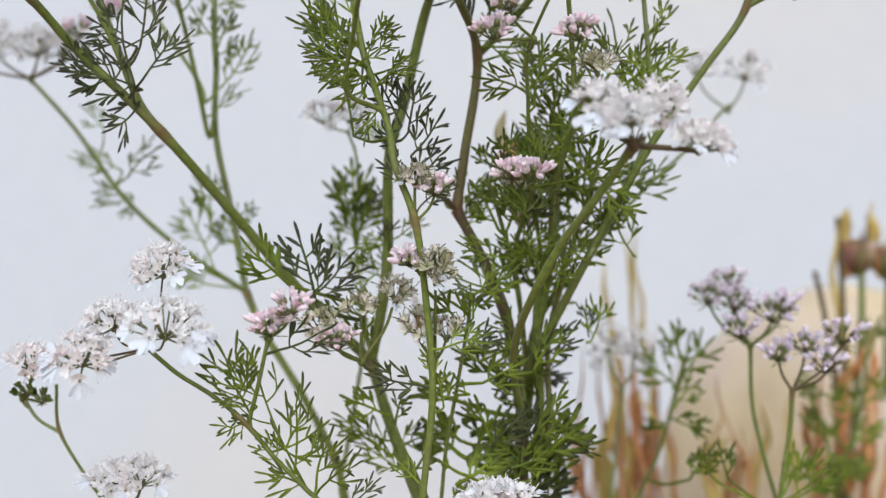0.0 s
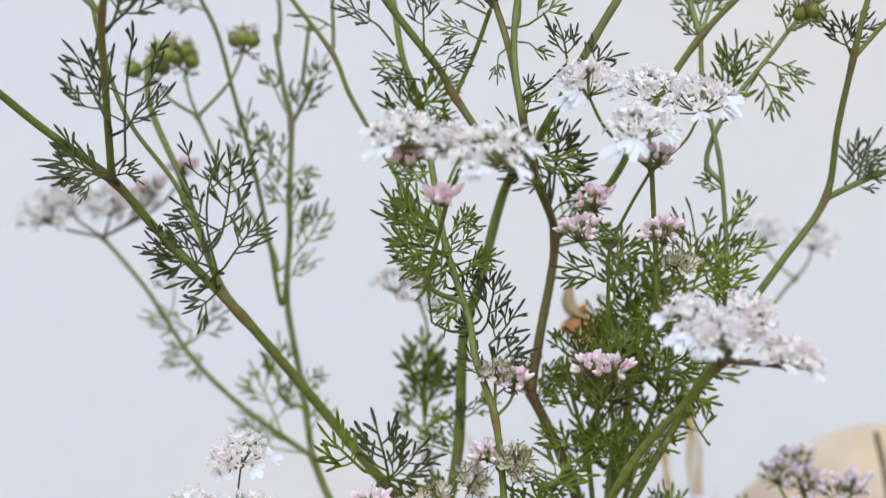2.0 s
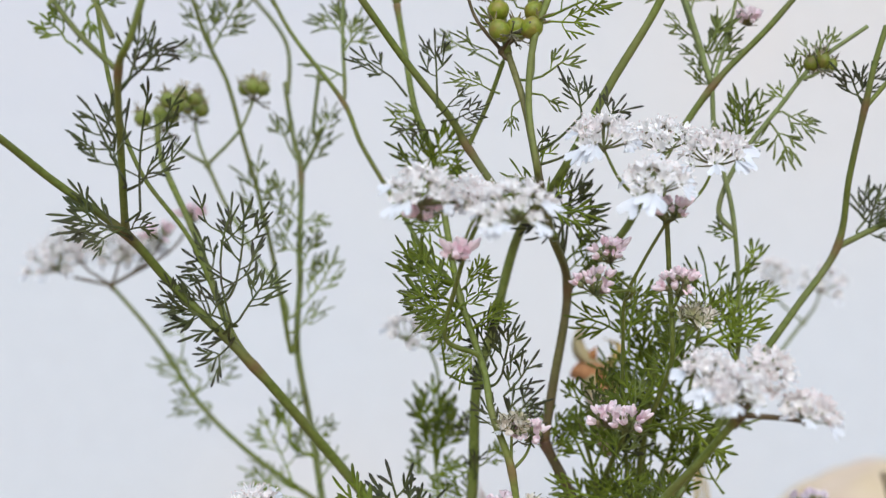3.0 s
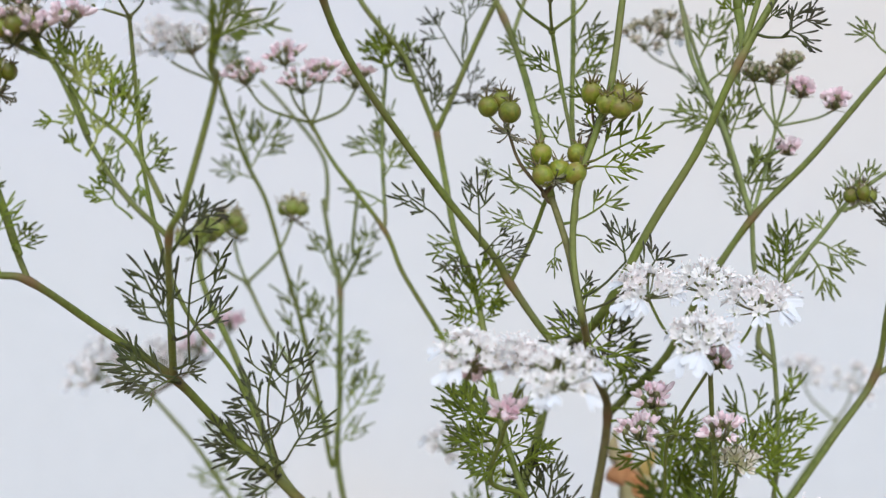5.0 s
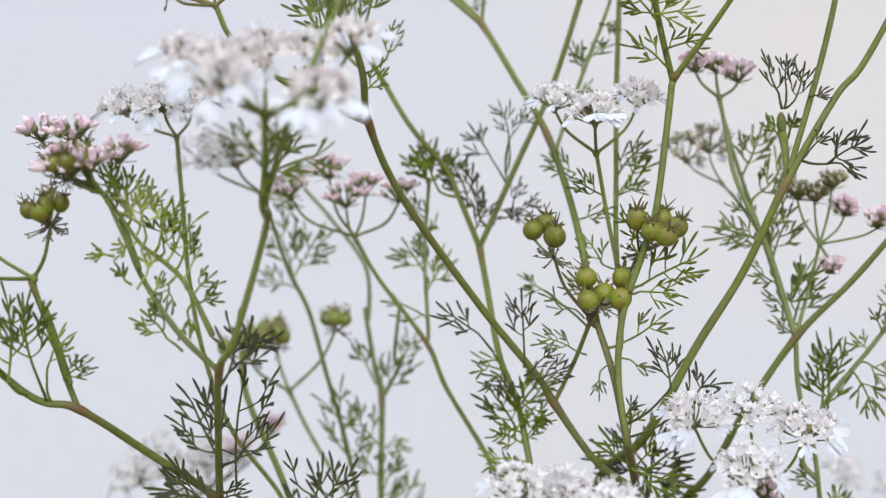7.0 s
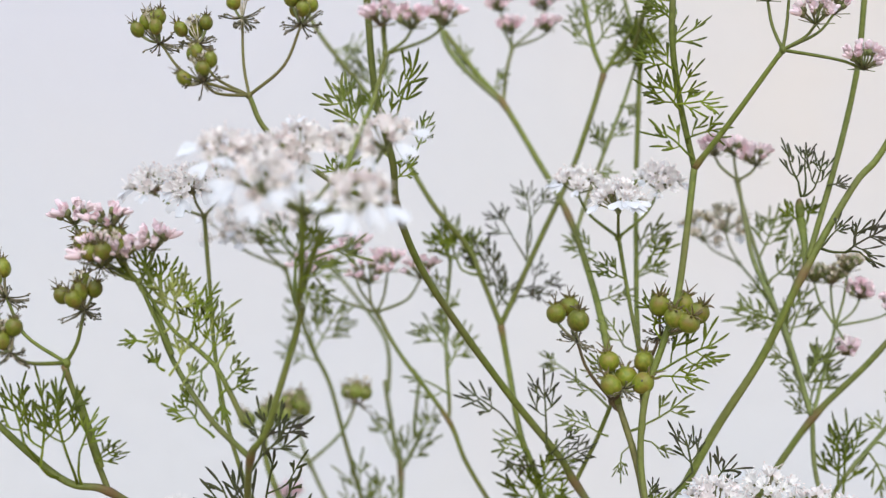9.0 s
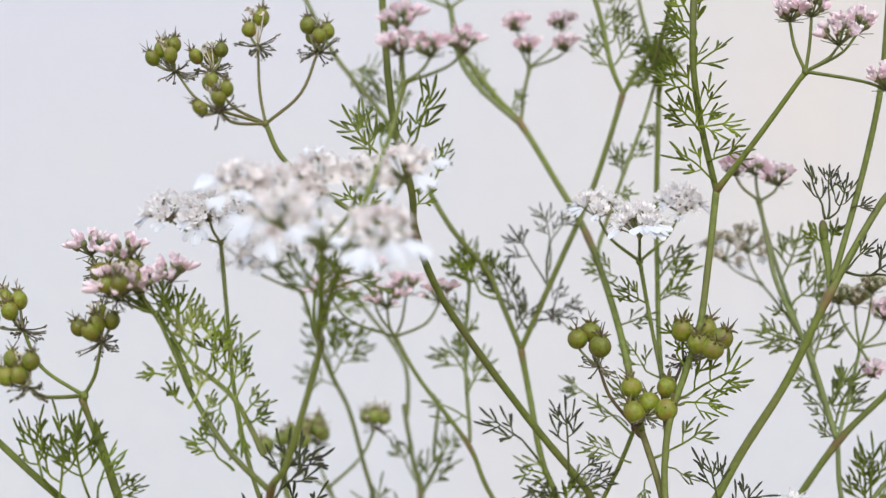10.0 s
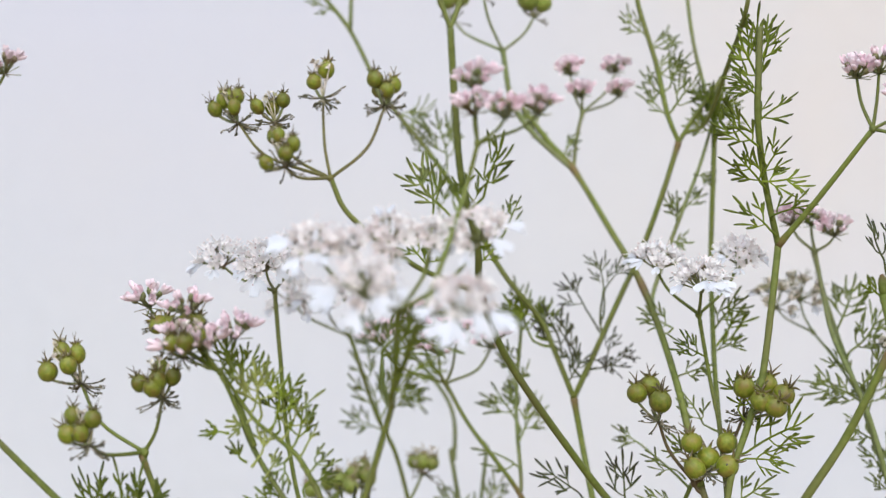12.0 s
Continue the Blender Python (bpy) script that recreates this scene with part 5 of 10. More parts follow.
leaf(tall, (-0.0128, 0.2882, 0.5072), (-0.0080, 0.2869, 0.5148), LEAF_PALE, 149, wide=0.69, foot=(-0.0145, 0.2880, 0.5062))
leaf(tall, (-0.0121, 0.2881, 0.5020), (-0.0051, 0.2891, 0.5109), LEAF_PALE, 150, wide=0.69, foot=(-0.0132, 0.2877, 0.5009))
leaf(tall, (-0.0082, 0.2904, 0.4804), (-0.0042, 0.2932, 0.4853), LEAF_PALE, 151, wide=0.69, foot=(-0.0090, 0.2903, 0.4794))
leaf(tall, (-0.0101, 0.2906, 0.4764), (-0.0135, 0.2890, 0.4832), LEAF_PALE, 152, wide=0.69)
leaf(tall, (-0.0064, 0.2901, 0.4881), (-0.0012, 0.2914, 0.4871), LEAF_PALE, 153, wide=0.69, foot=(-0.0061, 0.2907, 0.4873))
leaf(tall, (-0.0113, 0.2909, 0.4726), (-0.0070, 0.2879, 0.4724), LEAF_PALE, 154, wide=0.69)
leaf(tall, (0.0025, 0.2617, 0.4837), (0.0120, 0.2603, 0.4856), LEAF, 155, wide=0.86, foot=(0.0041, 0.2630, 0.4829))
leaf(tall, (0.0052, 0.2631, 0.4768), (0.0146, 0.2645, 0.4797), LEAF, 156, wide=0.86, foot=(0.0061, 0.2648, 0.4759))
leaf(tall, (0.0030, 0.2616, 0.4849), (0.0074, 0.2581, 0.4922), LEAF, 157, wide=0.86, foot=(0.0038, 0.2628, 0.4839))
leaf(tall, (0.0012, 0.2599, 0.4953), (0.0097, 0.2593, 0.5013), LEAF, 158, wide=0.86, foot=(0.0017, 0.2601, 0.4945))
leaf(tall, (0.0037, 0.2618, 0.4826), (-0.0038, 0.2593, 0.4898), LEAF, 160, wide=0.86, foot=(0.0044, 0.2634, 0.4813))
leaf(tall, (0.0053, 0.2631, 0.4739), (-0.0030, 0.2634, 0.4791), LEAF, 161, wide=0.86, foot=(0.0071, 0.2655, 0.4726))
leaf(tall, (0.0020, 0.2601, 0.4906), (-0.0049, 0.2630, 0.4988), LEAF, 162, wide=0.86, foot=(0.0024, 0.2612, 0.4896))
leaf(tall, (0.0010, 0.2589, 0.5010), (-0.0061, 0.2578, 0.5047), LEAF, 163, wide=0.86, foot=(0.0013, 0.2594, 0.5001))
leaf(tall, (0.0012, 0.2590, 0.5068), (0.0043, 0.2560, 0.5154), LEAF, 165, wide=0.86)
leaf(tall, (-0.0039, 0.2861, 0.5005), (-0.0070, 0.2881, 0.5073), LEAF, 167, wide=0.86, foot=(-0.0031, 0.2861, 0.4994))
leaf(tall, (-0.0019, 0.2861, 0.4979), (-0.0036, 0.2840, 0.5078), LEAF, 168, wide=0.86, foot=(-0.0022, 0.2904, 0.4950))
leaf(tall, (-0.0026, 0.2861, 0.5005), (0.0030, 0.2866, 0.5058), LEAF, 169, wide=0.86, foot=(-0.0031, 0.2861, 0.4994))
leaf(leaning, (0.0294, 0.2665, 0.4687), (0.0267, 0.2665, 0.4781), LEAF_DARK, 170, broad=0.95, wide=0.7, foot=(0.0302, 0.2670, 0.4656))
leaf(leaning, (0.0309, 0.2665, 0.4697), (0.0313, 0.2665, 0.4772), LEAF_DARK, 171, broad=0.95, wide=0.7, foot=(0.0306, 0.2670, 0.4656))
leaf(leaning, (0.0326, 0.2665, 0.4673), (0.0344, 0.2665, 0.4751), LEAF_DARK, 172, broad=0.95, wide=0.7, foot=(0.0309, 0.2670, 0.4658))
leaf(leaning, (0.0361, 0.2665, 0.4684), (0.0400, 0.2665, 0.4693), LEAF_DARK, 173, broad=0.95, wide=0.7, foot=(0.0356, 0.2670, 0.4682))
leaf(leaning, (0.0406, 0.2635, 0.4559), (0.0418, 0.2635, 0.4613), LEAF_DARK, 174, broad=0.9, wide=0.6, foot=(0.0389, 0.2640, 0.4541))
sheath = Shape()
tube(sheath, [(0.0315, 0.2680, 0.4497), (0.0320, 0.2715, 0.4564), (0.0317, 0.2740, 0.4614)], 0.00045, 0.00105, 8, steps=4)
ball(sheath, (0.0316, 0.2745, 0.4636), (-0.05, 0.1, 1), 0.00105, 0.0026, 8, 7, 1.0)
part("leaf_sheath", sheath, STEM, leaning, "swollen green sheath at a leaf node")
leaf(leaning, (0.0311, 0.2745, 0.4614), (0.0279, 0.2745, 0.4657), LEAF, 1741, broad=1.3, wide=0.8, foot=(0.0321, 0.2750, 0.4594))
leaf(leaning, (0.0332, 0.2745, 0.4611), (0.0352, 0.2745, 0.4661), LEAF, 1742, broad=1.3, wide=0.7, foot=(0.0323, 0.2750, 0.4588))
leaf(tall, (-0.0300, 0.2892, 0.4562), (-0.0361, 0.2892, 0.4638), LEAF_DARK, 175, broad=0.85, wide=0.75, foot=(-0.0268, 0.2897, 0.4512))
leaf(tall, (-0.0260, 0.2880, 0.4613), (-0.0211, 0.2880, 0.4679), LEAF_DARK, 1751, broad=0.85, wide=0.6, foot=(-0.0267, 0.2885, 0.4533))
stem(tall, [(-0.0262, 0.2894, 0.4504), (-0.0269, 0.2892, 0.4545), (-0.0263, 0.2890, 0.4614)], 0.00026, 0.00022)
leaf(tall, (-0.0241, 0.2900, 0.4439), (-0.0182, 0.2900, 0.4469), LEAF_DARK, 176, broad=0.85, wide=0.8, foot=(-0.0292, 0.2905, 0.4429))
leaf(tall, (-0.0324, 0.2912, 0.4427), (-0.0365, 0.2880, 0.4525), LEAF_DARK, 177, wide=0.65, foot=(-0.0305, 0.2899, 0.4407))
leaf(tall, (-0.0287, 0.2908, 0.4453), (-0.0209, 0.2917, 0.4429), LEAF_DARK, 178, wide=0.65)
leaf(tall, (-0.0018, 0.2850, 0.4532), (0.0054, 0.2828, 0.4602), LEAF_PALE, 179, wide=0.77, foot=(-0.0023, 0.2847, 0.4525))
leaf(tall, (-0.0021, 0.2830, 0.4481), (0.0049, 0.2830, 0.4502), LEAF_PALE, 180, wide=0.77, foot=(-0.0025, 0.2816, 0.4476))
leaf(tall, (-0.0113, 0.2831, 0.4529), (-0.0189, 0.2856, 0.4578), LEAF_PALE, 181, wide=0.77, foot=(-0.0138, 0.2822, 0.4513))
leaf(tall, (-0.0095, 0.2804, 0.4429), (-0.0029, 0.2782, 0.4455), LEAF_PALE, 182, wide=0.77, foot=(-0.0113, 0.2771, 0.4421))
leaf(tall, (-0.0169, 0.2871, 0.4265), (-0.0232, 0.2902, 0.4303), LEAF_PALE, 183, wide=0.77, foot=(-0.0084, 0.2726, 0.4194))
leaf(tall, (0.0703, 0.2901, 0.3883), (0.0779, 0.2930, 0.4009), LEAF_DARK, 184, wide=0.86, foot=(0.0704, 0.2896, 0.3871))
leaf(tall, (0.0715, 0.2901, 0.3880), (0.0793, 0.2889, 0.3912), LEAF_DARK, 185, wide=0.86)
leaf(tall, (0.0727, 0.2901, 0.3886), (0.0752, 0.2913, 0.3964), LEAF_DARK, 186, wide=0.86)
leaf(tall, (0.0681, 0.2788, 0.4141), (0.0639, 0.2758, 0.4227), LEAF_DARK, 187, wide=0.86, foot=(0.0685, 0.2790, 0.4131))
leaf(tall, (0.0669, 0.2788, 0.4164), (0.0720, 0.2782, 0.4234), LEAF_DARK, 188, wide=0.86, foot=(0.0688, 0.2784, 0.4148))
leaf(tall, (0.0322, 0.2755, 0.3660), (0.0275, 0.2779, 0.3748), LEAF, 189, wide=0.86, foot=(0.0284, 0.2699, 0.3597))
leaf(tall, (0.0334, 0.2754, 0.3660), (0.0381, 0.2735, 0.3736), LEAF, 190, wide=0.86, foot=(0.0284, 0.2704, 0.3593))
leaf(tall, (0.0313, 0.2759, 0.3614), (0.0259, 0.2770, 0.3664), LEAF, 191, wide=0.86, foot=(0.0283, 0.2710, 0.3585))
leaf(tall, (0.0421, 0.2860, 0.3634), (0.0418, 0.2884, 0.3781), LEAF, 192, wide=0.86, foot=(0.0466, 0.2870, 0.3559))
leaf(tall, (0.0421, 0.2860, 0.3628), (0.0481, 0.2842, 0.3727), LEAF, 193, wide=0.86, foot=(0.0455, 0.2905, 0.3587))
leaf(tall, (0.0408, 0.2860, 0.3652), (0.0365, 0.2866, 0.3840), LEAF, 194, wide=0.86, foot=(0.0453, 0.2902, 0.3614))
leaf(tall, (0.0433, 0.2860, 0.3616), (0.0473, 0.2890, 0.3667), LEAF, 195, wide=0.86, foot=(0.0457, 0.2869, 0.3544))
leaf(bushy, (0.0350, 0.2835, 0.3445), (0.0434, 0.2825, 0.3377), LEAF, 196, broad=1.3, wide=0.86, foot=(0.0317, 0.2887, 0.3439))
leaf(tall, (0.0291, 0.2751, 0.3567), (0.0232, 0.2781, 0.3610), LEAF, 197, wide=0.86, foot=(0.0273, 0.2729, 0.3559))
leaf(tall, (0.0286, 0.2788, 0.3458), (0.0375, 0.2727, 0.3527), LEAF, 198, wide=0.86, foot=(0.0202, 0.2798, 0.3443))
leaf(tall, (-0.0182, 0.2800, 0.3546), (-0.0276, 0.2794, 0.3795), LEAF, 199, wide=0.69, foot=(-0.0095, 0.2696, 0.3535))
leaf(tall, (-0.0212, 0.2770, 0.3748), (-0.0297, 0.2788, 0.3806), LEAF, 200, wide=0.69, foot=(-0.0163, 0.2758, 0.3732))
leaf(tall, (-0.0184, 0.2740, 0.3694), (-0.0272, 0.2716, 0.3719), LEAF, 201, wide=0.69, foot=(-0.0147, 0.2740, 0.3683))
leaf(tall, (-0.0147, 0.2720, 0.3665), (-0.0228, 0.2720, 0.3639), LEAF, 202, wide=0.69, foot=(-0.0137, 0.2730, 0.3656))
leaf(tall, (-0.0101, 0.2741, 0.3680), (-0.0036, 0.2770, 0.3686), LEAF, 203, wide=0.69, foot=(-0.0140, 0.2733, 0.3666))
leaf(tall, (-0.0139, 0.2740, 0.3736), (-0.0093, 0.2723, 0.3785), LEAF, 204, wide=0.69, foot=(-0.0159, 0.2754, 0.3720))
leaf(tall, (0.0022, 0.2619, 0.5038), (-0.0032, 0.2626, 0.5143), LEAF, 205, wide=0.86, foot=(0.0013, 0.2592, 0.5017))
leaf(tall, (0.0015, 0.2620, 0.5084), (0.0021, 0.2608, 0.5199), LEAF, 207, wide=0.86, foot=(0.0012, 0.2589, 0.5064))
leaf(tall, (0.0022, 0.2619, 0.5026), (-0.0048, 0.2590, 0.5054), LEAF, 209, wide=0.86, foot=(0.0013, 0.2592, 0.5013))
leaf(tall, (-0.0025, 0.2871, 0.4976), (-0.0069, 0.2890, 0.5068), LEAF, 211, wide=0.86, foot=(-0.0022, 0.2904, 0.4958))
leaf(tall, (-0.0025, 0.2871, 0.4983), (-0.0000, 0.2851, 0.5077), LEAF, 212, wide=0.86, foot=(-0.0022, 0.2904, 0.4958))
leaf(tall, (-0.0029, 0.2871, 0.4970), (-0.0089, 0.2870, 0.5000), LEAF, 213, wide=0.86, foot=(-0.0022, 0.2904, 0.4958))
leaf(tall, (-0.0029, 0.2871, 0.4989), (0.0035, 0.2899, 0.5034), LEAF, 214, wide=0.86, foot=(-0.0031, 0.2861, 0.4994))
leaf(tall, (-0.0025, 0.2871, 0.4964), (-0.0042, 0.2854, 0.5050), LEAF, 215, wide=0.86, foot=(-0.0022, 0.2904, 0.4942))
leaf(tall, (-0.0174, 0.2888, 0.5156), (-0.0111, 0.2895, 0.5198), LEAF_PALE, 216, wide=0.86)
leaf(tall, (-0.0154, 0.2884, 0.5091), (-0.0093, 0.2918, 0.5150), LEAF_PALE, 217, wide=0.86, foot=(-0.0150, 0.2882, 0.5082))
leaf(tall, (-0.0188, 0.2890, 0.5195), (-0.0242, 0.2878, 0.5243), LEAF_PALE, 218, wide=0.86, foot=(-0.0179, 0.2889, 0.5185))
leaf(tall, (-0.0146, 0.2882, 0.5052), (-0.0197, 0.2898, 0.5105), LEAF_PALE, 219, wide=0.86, foot=(-0.0141, 0.2878, 0.5042))
leaf(slender, (-0.0444, 0.2939, 0.4511), (-0.0484, 0.2900, 0.4599), LEAF, 220, wide=0.86, foot=(-0.0446, 0.2942, 0.4501))
leaf(slender, (-0.0444, 0.2939, 0.4511), (-0.0401, 0.2926, 0.4590), LEAF, 221, wide=0.86, foot=(-0.0446, 0.2942, 0.4501))
leaf(slender, (-0.0444, 0.2942, 0.4498), (-0.0449, 0.2948, 0.4629), LEAF, 222, wide=0.86, foot=(-0.0447, 0.2945, 0.4486))
leaf(slender, (-0.0448, 0.2956, 0.4421), (-0.0494, 0.2915, 0.4470), LEAF, 223, wide=0.86)
leaf(tall, (-0.0218, 0.2820, 0.3993), (-0.0284, 0.2815, 0.4052), LEAF, 224, wide=0.86, foot=(-0.0216, 0.2833, 0.3976))
leaf(tall, (-0.0218, 0.2820, 0.4012), (-0.0159, 0.2843, 0.4097), LEAF, 225, wide=0.86, foot=(-0.0221, 0.2837, 0.3995))
leaf(tall, (-0.0216, 0.2810, 0.4022), (-0.0174, 0.2816, 0.3963), LEAF, 227, wide=0.86, foot=(-0.0226, 0.2841, 0.4011))
leaf(tall, (-0.0170, 0.2760, 0.3760), (-0.0276, 0.2773, 0.3820), LEAF, 230, wide=0.86)
leaf(tall, (-0.0157, 0.2760, 0.3731), (-0.0258, 0.2730, 0.3732), LEAF, 231, wide=0.86)
leaf(tall, (-0.0143, 0.2740, 0.3695), (-0.0268, 0.2734, 0.3661), LEAF, 232, wide=0.86, foot=(-0.0148, 0.2741, 0.3685))
leaf(tall, (-0.0136, 0.2730, 0.3660), (-0.0220, 0.2748, 0.3610), LEAF, 233, wide=0.86)
leaf(tall, (-0.0129, 0.2730, 0.3642), (-0.0064, 0.2707, 0.3692), LEAF, 234, wide=0.86)
leaf(tall, (-0.0151, 0.2750, 0.3725), (-0.0078, 0.2752, 0.3767), LEAF, 235, wide=0.86, foot=(-0.0158, 0.2753, 0.3715))
leaf(tall, (-0.0214, 0.2810, 0.3980), (-0.0268, 0.2831, 0.3957), LEAF, 236, wide=0.86, foot=(-0.0214, 0.2830, 0.3966))
leaf(tall, (-0.0190, 0.2796, 0.3870), (-0.0262, 0.2775, 0.3866), LEAF, 237, wide=0.86)
leaf(tall, (-0.0121, 0.2710, 0.3596), (-0.0178, 0.2717, 0.3547), LEAF, 238, wide=0.86)
# the leafy plant in the thick of the stems
stem(bushy, [(0.0207, 0.3077, -0.0040), (0.0193, 0.3090, 0.1103), (0.0179, 0.3103, 0.2245), (0.0191, 0.3040, 0.2745), (0.0195, 0.3020, 0.2903), (0.0217, 0.2980, 0.3112), (0.0244, 0.2940, 0.3291), (0.0254, 0.2930, 0.3441), (0.0271, 0.2921, 0.3578)], 0.00150, 0.00090)
stem(bushy, [(0.0201, 0.3010, 0.2982), (0.0178, 0.2980, 0.3188), (0.0147, 0.2919, 0.3322), (0.0107, 0.2899, 0.3458)], 0.00073, 0.00040)
stem(bushy, [(0.0195, 0.3020, 0.2903), (0.0205, 0.3000, 0.3111), (0.0250, 0.2980, 0.3206), (0.0304, 0.2940, 0.3362), (0.0344, 0.2900, 0.3514), (0.0358, 0.2850, 0.3662)], 0.00073, 0.00040)
stem(bushy, [(0.0369, 0.3021, -0.0040), (0.0291, 0.3006, 0.1107), (0.0214, 0.2992, 0.2253), (-0.0015, 0.2900, 0.2753), (-0.0089, 0.2870, 0.2917), (-0.0139, 0.2850, 0.3064), (-0.0165, 0.2850, 0.3186)], 0.00066, 0.00039)
stem(bushy, [(0.0081, 0.2995, -0.0040), (0.0024, 0.2968, 0.1111), (-0.0033, 0.2940, 0.2261), (0.0012, 0.2860, 0.2761), (0.0023, 0.2840, 0.2886), (0.0046, 0.2820, 0.3022), (0.0069, 0.2800, 0.3167)], 0.00065, 0.00039)
leaf(bushy, (0.0303, 0.2880, 0.3375), (0.0410, 0.2910, 0.3414), LEAF, 239, broad=1.3, wide=0.77, foot=(0.0295, 0.2895, 0.3370))
leaf(bushy, (0.0325, 0.2913, 0.3481), (0.0209, 0.2926, 0.3549), LEAF, 241, broad=1.3, wide=0.77, foot=(0.0337, 0.2911, 0.3477))
leaf(tall, (0.0188, 0.2876, 0.3346), (0.0230, 0.2846, 0.3433), LEAF_DARK, 242, wide=0.77)
leaf(tall, (0.0192, 0.2886, 0.3111), (0.0123, 0.2880, 0.3176), LEAF, 243, wide=0.77, foot=(0.0201, 0.2895, 0.3108))
leaf(bushy, (0.0203, 0.3003, 0.3495), (0.0267, 0.2979, 0.3542), LEAF, 245, broad=1.3, wide=0.77, foot=(0.0223, 0.3000, 0.3478))
leaf(bushy, (0.0241, 0.3018, 0.3361), (0.0327, 0.3042, 0.3388), LEAF, 247, broad=1.3, wide=0.77, foot=(0.0213, 0.2999, 0.3359))
leaf(bushy, (0.0073, 0.2810, 0.3001), (-0.0009, 0.2816, 0.3027), LEAF, 249, broad=1.3, wide=0.77, foot=(0.0042, 0.2823, 0.2999))
leaf(bushy, (0.0316, 0.2954, 0.3355), (0.0414, 0.2984, 0.3422), LEAF, 250, broad=1.3, wide=0.77, foot=(0.0300, 0.2943, 0.3349))
leaf(tall, (0.0201, 0.2787, 0.3459), (0.0217, 0.2801, 0.3564), LEAF, 252, wide=0.77, foot=(0.0207, 0.2792, 0.3454))
leaf(bushy, (0.0170, 0.3040, 0.2818), (0.0127, 0.3058, 0.2885), LEAF, 255, broad=1.3, wide=0.77, foot=(0.0193, 0.3032, 0.2808))
leaf(bushy, (0.0216, 0.3032, 0.3228), (0.0179, 0.3007, 0.3301), LEAF, 256, broad=1.3, wide=0.77, foot=(0.0209, 0.3007, 0.3212))
leaf(tall, (0.0252, 0.2803, 0.3225), (0.0273, 0.2827, 0.3309), LEAF, 258, wide=0.77, foot=(0.0234, 0.2814, 0.3223))
leaf(tall, (0.0197, 0.2900, 0.2835), (0.0114, 0.2882, 0.2892), LEAF, 259, wide=0.77, foot=(0.0189, 0.2940, 0.2826))
leaf(tall, (0.0312, 0.2885, 0.3257), (0.0202, 0.2914, 0.3296), LEAF, 261, wide=0.77)
leaf(bushy, (0.0181, 0.3031, 0.3019), (0.0292, 0.3043, 0.3042), LEAF_DARK, 263, broad=1.3, wide=0.77, foot=(0.0171, 0.3030, 0.3016))
leaf(tall, (0.0173, 0.2830, 0.3472), (0.0125, 0.2804, 0.3567), LEAF, 264, wide=0.77, foot=(0.0181, 0.2827, 0.3465))
leaf(bushy, (0.0221, 0.3013, 0.3497), (0.0162, 0.3008, 0.3558), LEAF, 265, broad=1.3, wide=0.77, foot=(0.0224, 0.3000, 0.3491))
leaf(tall, (0.0188, 0.2922, 0.2835), (0.0286, 0.2922, 0.2899), LEAF, 268, wide=0.77, foot=(0.0189, 0.2940, 0.2826))
leaf(bushy, (0.0128, 0.2924, 0.3355), (0.0073, 0.2906, 0.3461), LEAF, 270, broad=1.3, wide=0.77, foot=(0.0140, 0.2913, 0.3345))
leaf(tall, (0.0175, 0.2826, 0.3442), (0.0114, 0.2798, 0.3525), LEAF_DARK, 275, wide=0.77)
leaf(tall, (0.0338, 0.2969, 0.3109), (0.0354, 0.2963, 0.3212), LEAF, 276, wide=0.77, foot=(0.0327, 0.2971, 0.3107))
leaf(tall, (0.0187, 0.2922, 0.2969), (0.0128, 0.2898, 0.3024), LEAF_DARK, 278, wide=0.77, foot=(0.0186, 0.2939, 0.2960))
leaf(tall, (0.0136, 0.2845, 0.3293), (0.0038, 0.2845, 0.3323), LEAF, 279, wide=0.77, foot=(0.0151, 0.2853, 0.3291))
leaf(bushy, (0.0222, 0.3013, 0.3275), (0.0258, 0.3037, 0.3353), LEAF, 280, broad=1.3, wide=0.77, foot=(0.0210, 0.3004, 0.3267))
leaf(tall, (0.0193, 0.2940, 0.2890), (0.0237, 0.2922, 0.2980), LEAF_DARK, 281, wide=0.77)
leaf(bushy, (0.0232, 0.3028, 0.3417), (0.0305, 0.3034, 0.3478), LEAF, 282, broad=1.3, wide=0.77, foot=(0.0217, 0.2998, 0.3411))
leaf(bushy, (0.0313, 0.2872, 0.3435), (0.0221, 0.2861, 0.3484), LEAF, 284, broad=1.3, wide=0.77, foot=(0.0314, 0.2888, 0.3432))
leaf(tall, (0.0265, 0.2768, 0.3527), (0.0339, 0.2786, 0.3603), LEAF, 285, wide=0.77, foot=(0.0248, 0.2755, 0.3521))
leaf(bushy, (0.0190, 0.3049, 0.2935), (0.0148, 0.3019, 0.3031), LEAF, 286, broad=1.3, wide=0.77, foot=(0.0190, 0.3030, 0.2921))
leaf(bushy, (0.0277, 0.2900, 0.3299), (0.0343, 0.2894, 0.3349), LEAF, 287, broad=1.3, wide=0.77, foot=(0.0272, 0.2910, 0.3297))
leaf(tall, (0.0194, 0.2821, 0.3375), (0.0091, 0.2839, 0.3453), LEAF, 288, wide=0.77)
leaf(bushy, (0.0221, 0.2960, 0.2904), (0.0104, 0.2960, 0.2921), LEAF_DARK, 290, broad=1.3, wide=0.77, foot=(0.0225, 0.2994, 0.2900))
leaf(bushy, (0.0146, 0.2913, 0.3352), (0.0175, 0.2895, 0.3465), LEAF, 292, broad=1.3, wide=0.77, foot=(0.0140, 0.2913, 0.3345))
leaf(tall, (0.0334, 0.2976, 0.3117), (0.0324, 0.2982, 0.3203), LEAF_DARK, 293, wide=0.77)
